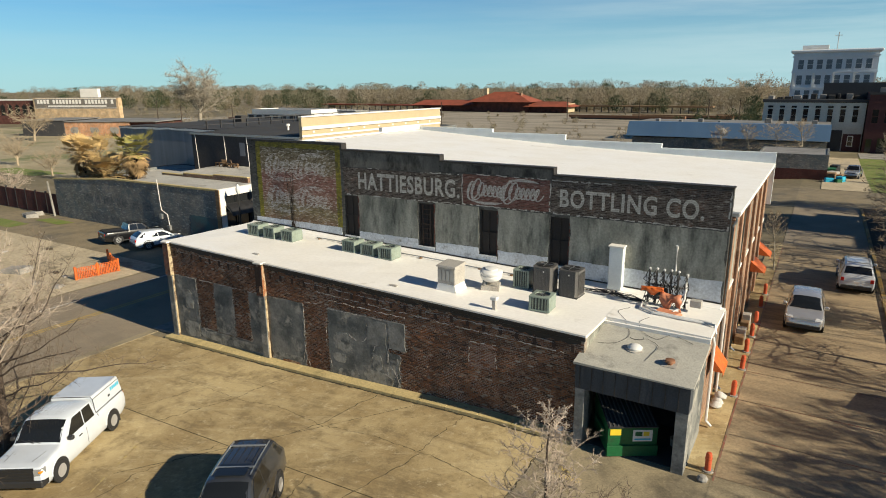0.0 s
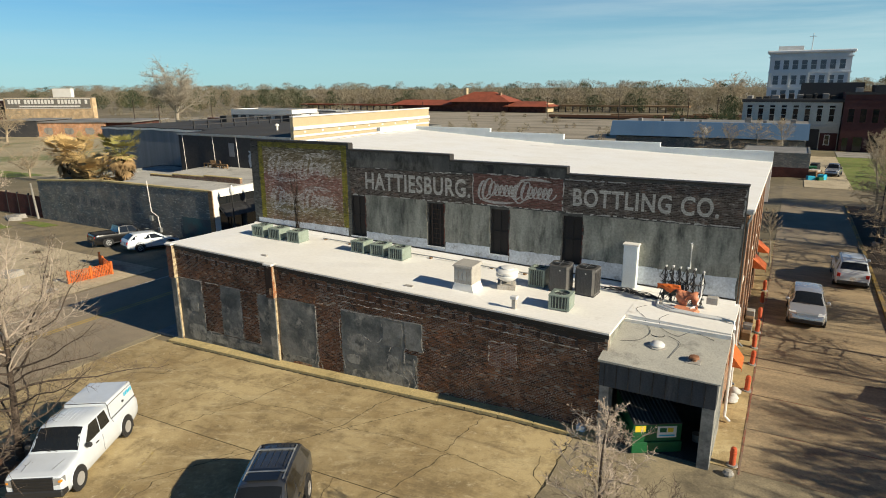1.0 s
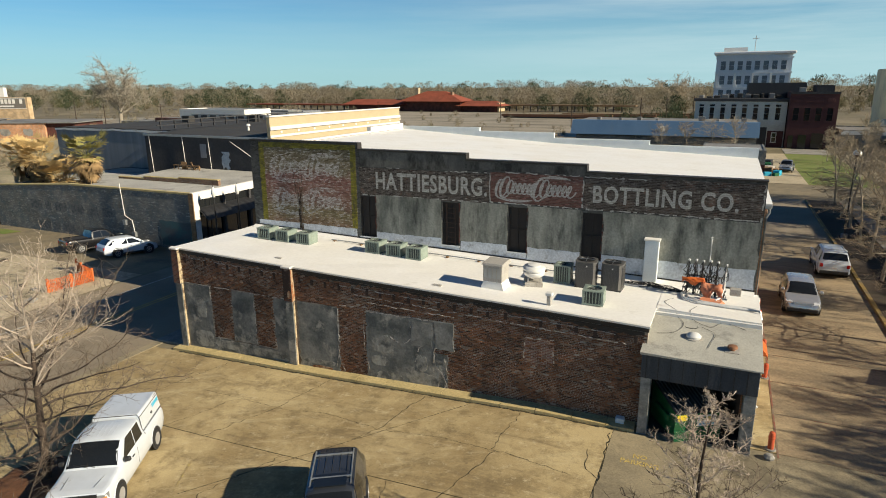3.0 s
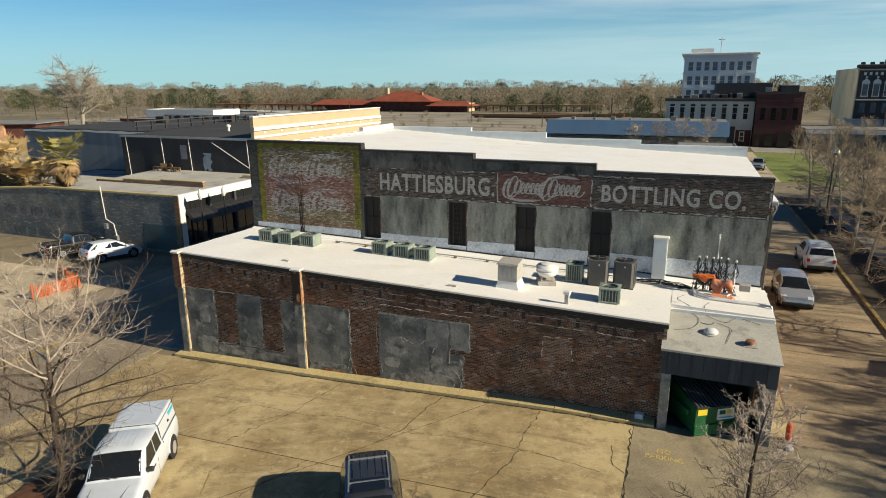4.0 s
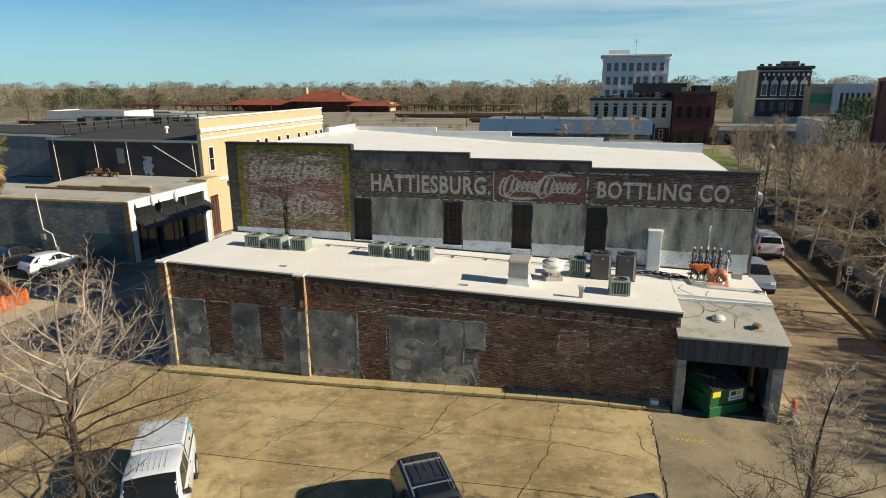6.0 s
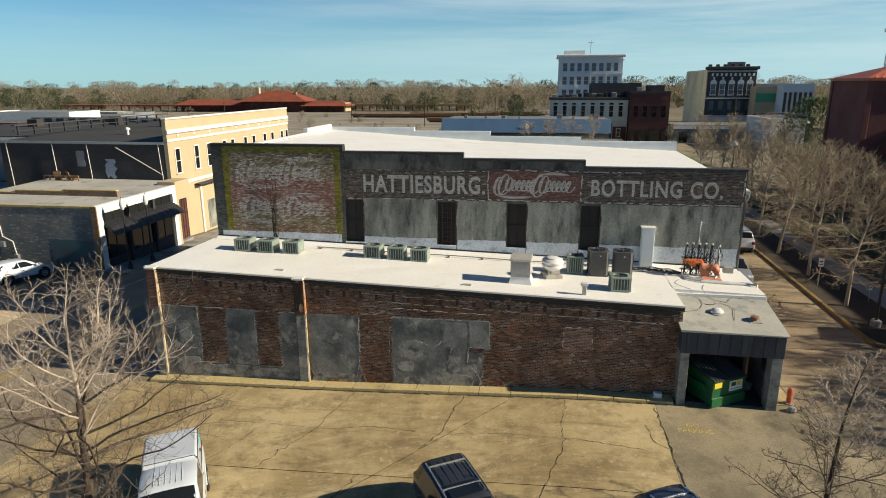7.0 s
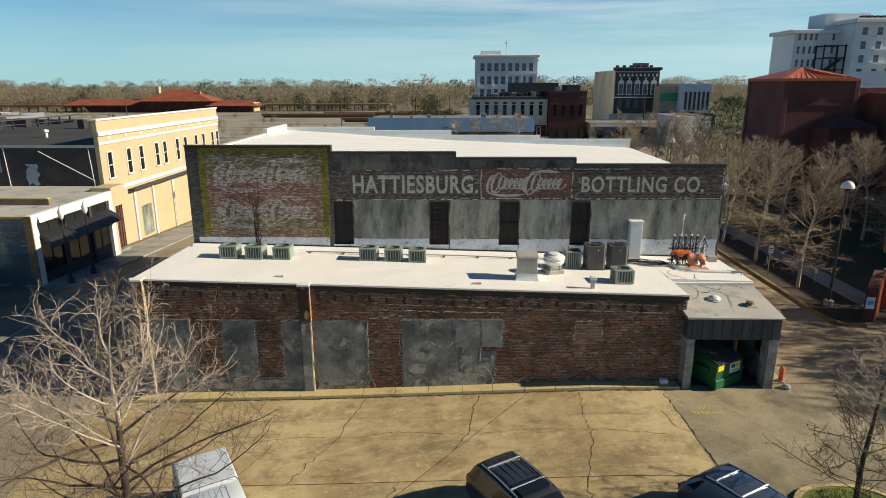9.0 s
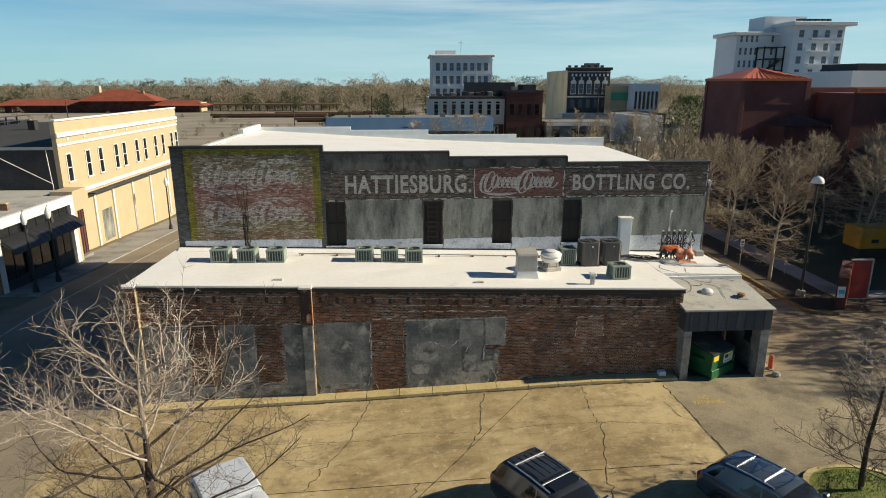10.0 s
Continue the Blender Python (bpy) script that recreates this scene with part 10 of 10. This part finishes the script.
kw_ = root("gate_wall", "red painted masonry gate wall with a small white notice", "wall")
M["red_paint"] = surf("red_painted_panel", (0.42, 0.045, 0.035), (0.34, 0.038, 0.030), 1.0, 0.6, stain=(0.22, 0.04, 0.03), stain_scale=1.0, bump=0.15)
part("pier", G().hexa([(6.35, 29.1, 0.4), (6.95, 29.0, 0.4), (8.5, 30.95, 0.4), (7.9, 31.0, 0.4), (6.35, 29.1, 2.7), (6.95, 29.0, 2.7), (8.5, 30.95, 3.2), (7.9, 31.0, 3.2)]), M["brown_brick"], kw_, "brown brick pier")
part("flank", G().hexa([(6.99, 29.02, 0.6), (7.04, 29.0, 0.6), (8.56, 30.9, 0.6), (8.5, 30.92, 0.6), (6.99, 29.02, 2.6), (7.04, 29.0, 2.6), (8.56, 30.9, 3.1), (8.5, 30.92, 3.1)]), M["red_roof"], kw_, "orange-red face")
part("panel", G().box(8.6, 30.9, 0.7, 9.8, 31.05, 3.2, 0.02), M["red_paint"], kw_, "red door panel")
part("frame", G().box(8.5, 30.88, 0.55, 9.9, 31.07, 0.7).box(9.8, 30.88, 0.7, 9.9, 31.07, 3.28).box(8.5, 30.88, 3.2, 9.8, 31.07, 3.28), M["galv"], kw_)
part("notice", G().hexa([(6.42, 29.06, 1.45), (6.86, 28.98, 1.45), (6.87, 29.0, 1.45), (6.43, 29.08, 1.45), (6.42, 29.06, 2.15), (6.86, 28.98, 2.15), (6.87, 29.0, 2.15), (6.43, 29.08, 2.15)]), M["white_trim"], kw_, "white notice")
part("notice_mark", G().hexa([(6.48, 29.03, 1.7), (6.80, 28.975, 1.7), (6.81, 28.98, 1.7), (6.49, 29.04, 1.7), (6.48, 29.03, 1.95), (6.80, 28.975, 1.95), (6.81, 28.98, 1.95), (6.49, 29.04, 1.95)]), M["logo_blue"], kw_)
for x, y in ((5.4, 38.3), (7.6, 36.2)):
    r = root("sign_post", "small white sign on a thin steel post", "sign")
    part("post", G().tube([(0, 0, 0), (0, 0, 2.1)], 0.03, 6), M["steel"], r)
    part("plate", G().box(-0.16, -0.045, 1.65, 0.16, -0.03, 2.2), M["white_trim"], r)
    part("plate_bar", G().box(-0.1, -0.05, 1.95, 0.1, -0.046, 2.05).box(-0.1, -0.05, 1.78, 0.1, -0.046, 1.84), M["black"], r)
    r.matrix_basis = Matrix.Translation((x, y, gz(x, y)))
    if x > 7:
        r.matrix_basis = Matrix.Translation((x, y, gz(x, y))) @ Matrix.Diagonal((0.6, 0.6, 0.5, 1))
yw = root("yellow_machine", "yellow and black machine standing in the park shade", "machine")
M["ochre"] = surf("ochre_machine_paint", (0.55, 0.30, 0.02), (0.42, 0.22, 0.02), 1.0, 0.5)
part("body", G().box(15.5, 39.5, 1.5, 20.5, 41.5, 3.2, 0.1), M["ochre"], yw)
part("undercarriage", G().box(15.8, 39.7, 0.62, 20.2, 41.3, 1.5, 0.05), M["black"], yw)
for k in range(3):
    part("vent", G().box(16.4 + k * 1.2, 39.48, 2.0, 17.0 + k * 1.2, 39.5, 2.3), M["black"], yw)

# ---- sandy lot ----
fe = root("safety_fence", "bright orange plastic mesh fence on the lot edge", "fence")
fpts = [(-48.5, 24.7), (-48.2, 26.3), (-48.0, 27.9), (-50.2, 28.6), (-51.6, 29.2)]
for (ax, ay), (bx, by) in zip(fpts, fpts[1:]):
    n = 13
    d = Vector((bx - ax, by - ay, 0))
    seg = G()
    for k in range(n + 1):
        p = Vector((ax, ay, 0)) + d * k / n
        z = gz(p.x, p.y)
        seg.box(p.x - 0.02, p.y - 0.02, z, p.x + 0.02, p.y + 0.02, z + 0.95)
    for k in range(9):
        z = gz(ax, ay) + 0.08 + k * 0.105
        seg.tube([(ax, ay, z), ((ax + bx) / 2, (ay + by) / 2, z - 0.04), (bx, by, z)], 0.018, 4, False)
    tagged(part("mesh", seg, M["orange"], fe, "orange plastic mesh"), kind="stuff")
for x, y in fpts:
    part("post", G().lathe([(0.09, 0), (0.09, 1.05), (0.03, 1.08)], 10, (x, y, gz(x, y))), M["orange"], fe)
fl = thing("fallen_fence", drape(0, 0, 3.3, 0.01, 0, 9, 0.0), M["orange_faded"], "orange mesh lying flat on the sand", "fence", smooth=60)
me = fl.data
for v in me.vertices:
    i = v.index
    u, w = (i % 8) / 7, (i // 8) / 7
    x, y = -50.3 + 1.9 * u + 0.4 * w, 25.6 + 2.2 * w + 0.1 * math.sin(i)
    v.co = (x, y, gz(x, y) + 0.06 + 0.06 * math.sin(i * 1.7))
rs = random.Random(70)
for i in range(46):
    x, y = rs.uniform(-72, -47), rs.uniform(10, 29)
    s = rs.uniform(0.12, 0.45)
    g = G().hexa([(-s, -s * 0.7, -0.03), (s * 0.9, -s * 0.8, -0.03), (s, s * 0.7, -0.03), (-s * 0.8, s * 0.8, -0.03), (-s * 0.8, -s * 0.5, s * 0.35), (s * 0.6, -s * 0.6, s * 0.4), (s * 0.8, s * 0.5, s * 0.3), (-s * 0.6, s * 0.6, s * 0.38)])
    ob = thing("rubble", g, M["path" if i % 3 else "mulch"], "broken lump of concrete on the sandy lot", "rubble", "rubble on the lot")
    ob.matrix_basis = Matrix.Translation((x, y, gz(x, y) + 0.03)) @ pose(0, 0, 0, 0, 0, rs.uniform(0, 360))
for x, y, a in ((-55.0, 23.5, 20), (-80.0, 37.0, 10), (-78.8, 36.2, -15)):
    ob = thing("broken_slab", G().hexa([(-1.1, -0.6, 0), (1.0, -0.7, 0), (1.2, 0.6, 0), (-1.0, 0.7, 0), (-1.05, -0.55, 0.3), (0.9, -0.6, 0.45), (1.1, 0.5, 0.5), (-0.95, 0.6, 0.32)]), M["path"], "tilted broken concrete slab on the lot", "slab", "broken slabs")
    ob.matrix_basis = Matrix.Translation((x, y, gz(x, y))) @ pose(0, 0, 0, 0, 0, a)
# fence and posts by the far end of the painted wall
fw = root("dark_fence", "dark metal fence beyond the painted wall", "fence")
for k in range(9):
    part("panel", G().box(-99 + k * 2.4, 38.7, -0.6, -96.7 + k * 2.4, 38.8, 1.9), M["brown_brick"], fw)
    part("post", G().box(-99.1 + k * 2.4, 38.66, -0.6, -99.0 + k * 2.4, 38.86, 2.1), M["black"], fw)
thing("utility_pole", G().tube([(-77.4, 38.2, -0.9), (-77.9, 38.2, 3.5)], [0.13, 0.11], 8), M["path"], "short leaning pale post at the wall end", "post", smooth=40)
up = None
for i, (x, y, h) in enumerate(((-190, 140, 12), (-232, 160, 13), (-176, 150, 12), (-30, 200, 13), (-26, 240, 12), (36, 175, 13), (-110, 300, 12), (-20, 300, 11), (5, 180, 9), (-65, 260, 12), (-140, 230, 11))):
    r = root("utility_pole", "far wooden utility pole with cross arm", "utility pole", "far utility poles")
    part("pole", G().tube([(0, 0, -0.5), (0.1, 0, h)], [0.2, 0.13], 6), M["bark"], r)
    part("cross_arm", G().box(-1.3, -0.08, h - 0.9, 1.4, 0.08, h - 0.72), M["bark"], r)
    r.matrix_basis = Matrix.Translation((x, y, gz(x, y))) @ pose(0, 0, 0, 0, 0, 30 * i)
# yard clutter beyond the cross street
cl = random.Random(81)
for i in range(12):
    x, y = cl.uniform(0.8, 3.2), cl.uniform(104, 122)
    s = cl.uniform(0.4, 1.0)
    ob = thing("yard_crate", G().box(-s, -s * 0.7, 0, s, s * 0.7, s * 1.2, 0.05), [M["timber"], M["logo_blue"], M["black"], M["galv"], M["bin_green"]][i % 5], "boxy yard clutter beside the far pickup", "crate", "yard clutter")
    ob.matrix_basis = Matrix.Translation((x, y, gz(x, y))) @ pose(0, 0, 0, 0, 0, cl.uniform(0, 90))
for i, (x, y, w) in enumerate(((-120, 330, 60), (-90, 345, 50), (-70, 290, 40), (-50, 360, 50), (-30, 325, 40))):
    rc = root("rail_wagon", "long low rusty railway wagon", "rail wagon", "rail wagons")
    part("body", G().box(x, y, gz(x, y) + 0.8, x + w, y + 2.6, gz(x, y) + 1.9), M["rust"], rc)
    part("underframe", G().box(x + 1, y + 0.3, gz(x, y) - 0.02, x + w - 1, y + 2.3, gz(x, y) + 0.8), M["black"], rc)
    part("deck", G().box(x, y - 0.1, gz(x, y) + 1.9, x + w, y + 2.7, gz(x, y) + 2.2), M["timber"], rc)


# ---- slabs, joints and cracks, last ----
lot = root("concrete_lot", "tan stained concrete parking lot of large cracked slabs", "parking", kind="structure")
rl = random.Random(15)
XJ = [-33.4, -7.72]
YJ = [20.74, 14.35, 8.2, 2.0, -4.5, -12, -25]
part("base", sheet(-33.4, -25, -7.72, 20.74, 0.004, 1.4), M["crack"], lot, "dark filled joints")
for i, (a, b) in enumerate(zip(XJ, XJ[1:])):
    for j, (c, d) in enumerate(zip(YJ[1:], YJ)):
        s = sheet(a + 0.015, c + 0.015, b - 0.015, d - 0.015, 0.016 + rl.uniform(0, 0.004), 1.2)
        part("slab", s, M["concrete"], lot)
roadt = root("side_road", "brown concrete side road of cast slabs with red joints", "road", kind="structure")
part("base", sheet(-1.9, 21.3, 4.42, 60, 0.004, 1.5), M["red_line"], roadt, "worn red joints")
for k, y in enumerate(np.arange(21.3, 60, 3.24)):
    for a, b in ((-1.9, 4.42),):
        part("slab", sheet(a + 0.02, y + 0.03, b - 0.02, min(60, y + 3.21), 0.018 + rl.uniform(0, 0.003), 1.1), M["road"], roadt)


def crack(pts, w, seed, up=0.026, jag=0.055):
    r = random.Random(seed)
    q = []
    for (ax, ay), (bx, by) in zip(pts, pts[1:]):
        n = max(2, int(math.hypot(bx - ax, by - ay) / 0.22))
        q += [(ax + (bx - ax) * i / n + (r.gauss(0, jag) if i else 0), ay + (by - ay) * i / n + (r.gauss(0, jag * 0.6) if i else 0)) for i in range(n)]
    q.append(pts[-1])
    g = G()
    for (ax, ay), (bx, by) in zip(q, q[1:]):
        L = math.hypot(bx - ax, by - ay) or 1
        k1, k2 = w * r.uniform(0.15, 0.6), w * r.uniform(0.15, 0.6)
        ox, oy = -(by - ay) / L, (bx - ax) / L
        g.add([(ax - ox * k1, ay - oy * k1, gz(ax, ay) + up), (bx - ox * k2, by - oy * k2, gz(bx, by) + up), (bx + ox * k2, by + oy * k2, gz(bx, by) + up), (ax + ox * k1, ay + oy * k1, gz(ax, ay) + up)], [(0, 1, 2, 3)])
    return g


for i, (pts, w) in enumerate((([(-21.3, 20.6), (-22.0, 17.3), (-23.3, 14.4)], 0.035), ([(-16.1, 20.6), (-16.7, 17.3), (-17.3, 16.2)], 0.035), ([(-16.7, 17.3), (-14.0, 17.6), (-11.0, 17.4), (-8.6, 17.0)], 0.02), ([(-22.0, 17.3), (-19.5, 17.7), (-16.8, 17.3)], 0.018),
                          ([(-26.5, 17.6), (-22.2, 17.4)], 0.018), ([(-11.6, 17.4), (-12.4, 14.4), (-12.8, 12.0)], 0.03), ([(-11.6, 20.6), (-11.8, 17.5)], 0.025), ([(-7.8, 20.4), (-7.7, 18.2), (-7.6, 15.0), (-7.4, 12.0)], 0.05), ([(-27.6, 20.6), (-28.6, 17.0), (-29.6, 13.0)], 0.025),
                          ([(-8.4, 18.9), (-8.2, 17.6), (-7.75, 17.2)], 0.03), ([(-31.5, 16.5), (-27.6, 18.0)], 0.02), ([(-19.2, 14.3), (-20.4, 11.5), (-20.2, 8.0)], 0.025), ([(-24.4, 17.2), (-25.6, 14.2)], 0.02), ([(-14.6, 14.3), (-13.8, 11.8)], 0.02))):
    part("crack", crack(pts, w, 200 + i), M["crack"], lot, "jagged dark crack")
part("moss_line", crack([(-31.5, 20.70), (-20.0, 20.70), (-7.2, 20.70)], 0.13, 310, 0.024, 0.03), M["moss"], lot, "dark mossy line at the foot of the kerb")
part("sealed_joint", crack([(-13.9, 20.6), (-18.6, 14.4), (-21.2, 11.0)], 0.035, 300, 0.025, 0.0), M["crack"], lot, "straight sealed diagonal joint")
M["faint_yellow"] = surf("almost_worn_off_yellow_paint", (0.62, 0.46, 0.13), (0.50, 0.37, 0.12), 1.5, 0.8, stain=(0.26, 0.205, 0.125), stain_scale=7.0, stain_lo=0.52, stain_hi=0.62, bump=0.1)
for tx, x0, x1, y0, y1 in (("NO", -6.75, -6.25, 18.98, 19.28), ("PARKING", -7.15, -5.8, 18.55, 18.85)):
    ob = lettering(tx, x0, x1, y0, y1, 0.0, lot, M["faint_yellow"], "painted_word", "worn yellow painted words NO PARKING", 0.02, 0.002)
    for v in ob.data.vertices:
        x, y = v.co.x, v.co.z
        v.co = (x, y, gz(x, y) + 0.0165 - (0.002 if v.co.y > 0.001 else 0.0))


# single bricks of the front wall
HOLES = [(-31.8, -29.35, -1, 3.62), (-27.95, -26.35, 0.66, 3.6), (-25.15, -23.55, -1, 3.56), (-29.4, -24.1, -1, 0.68), (-23.65, -21.15, -1, 3.6), (-19.65, -15.98, -1, 3.66), (-16.3, -15.3, -1, 2.12), (-16.0, -15.02, 2.3, 3.7), (-24.3, -23.68, 3.5, 6), (-31.8, -31.25, -1, 6)]
bw_, bh_ = 0.226, 0.0762
kinds = []
for k in range(8):
    q = random.Random(400 + k)
    w, h, d = 0.104 + q.uniform(-0.004, 0.003), 0.0315 + q.uniform(-0.002, 0.0015), 0.005 + 0.0016 * k
    g = G()
    f = 0.004
    g.add([(-w, 0, -h), (w, 0, -h), (w, 0, h), (-w, 0, h), (-w + f, -d, -h + f), (w - f, -d + q.uniform(-0.002, 0.002), -h + f), (w - f, -d, h - f), (-w + f, -d + q.uniform(-0.002, 0.002), h - f)], [(4, 5, 6, 7), (0, 1, 5, 4), (1, 2, 6, 5), (2, 3, 7, 6), (3, 0, 4, 7)])
    me = bpy.data.meshes.new("brick")
    me.from_pydata(g.v, [], g.f)
    me.materials.append(M["brick_piece"])
    kinds.append(me)
rb2 = random.Random(77)
rest = G()
row = 0
z = -0.62
singles = 0
while z < 5.2:
    off = (row % 2) * bw_ / 2 + rb2.uniform(-0.015, 0.015)
    x = -31.2 + off
    header = row % 6 == 3
    step = bw_ / 2 if header else bw_
    while x < -6.9:
        zz = z + 0.012 * math.sin(x * 0.35 + 0.4) + rb2.uniform(-0.002, 0.002)
        ok = low_roof(x) - 0.27 > zz > gz(x, 21) + 0.1 and not any(a < x < b and c < zz < d for a, b, c, d in HOLES) and rb2.random() > 0.025
        if ok:
            k = rb2.randint(0, 7)
            if -13.6 < x < -10.4 and 0.9 < zz < 2.4 and not header and singles < 300:
                ob = new("brick", kinds[k])
                ob.parent = front_wall
                ob.location = (x, YF, zz)
                singles += 1
            else:
                w, h, d = (step - 0.016) / 2 + rb2.uniform(-0.004, 0.002), 0.031 + rb2.uniform(-0.002, 0.002), 0.004 + rb2.random() ** 2 * 0.015
                f = 0.004
                t1, t2 = rb2.uniform(-0.002, 0.002), rb2.uniform(-0.002, 0.002)
                n = len(rest.v)
                rest.v += [(x - w, YF, zz - h), (x + w, YF, zz - h), (x + w, YF, zz + h), (x - w, YF, zz + h), (x - w + f, YF - d + t1, zz - h + f), (x + w - f, YF - d + t2, zz - h + f), (x + w - f, YF - d, zz + h - f), (x - w + f, YF - d, zz + h - f)]
                rest.f += [(n + 4, n + 5, n + 6, n + 7), (n, n + 1, n + 5, n + 4), (n + 1, n + 2, n + 6, n + 5), (n + 2, n + 3, n + 7, n + 6), (n + 3, n, n + 4, n + 7)]
        x += step
    z += bh_
    row += 1
bme = bpy.data.meshes.new("brickwork")
bme.from_pydata(rest.v, [], rest.f)
tagged(part("brickwork", bme, M["brick_piece"], front_wall), kind="stuff")
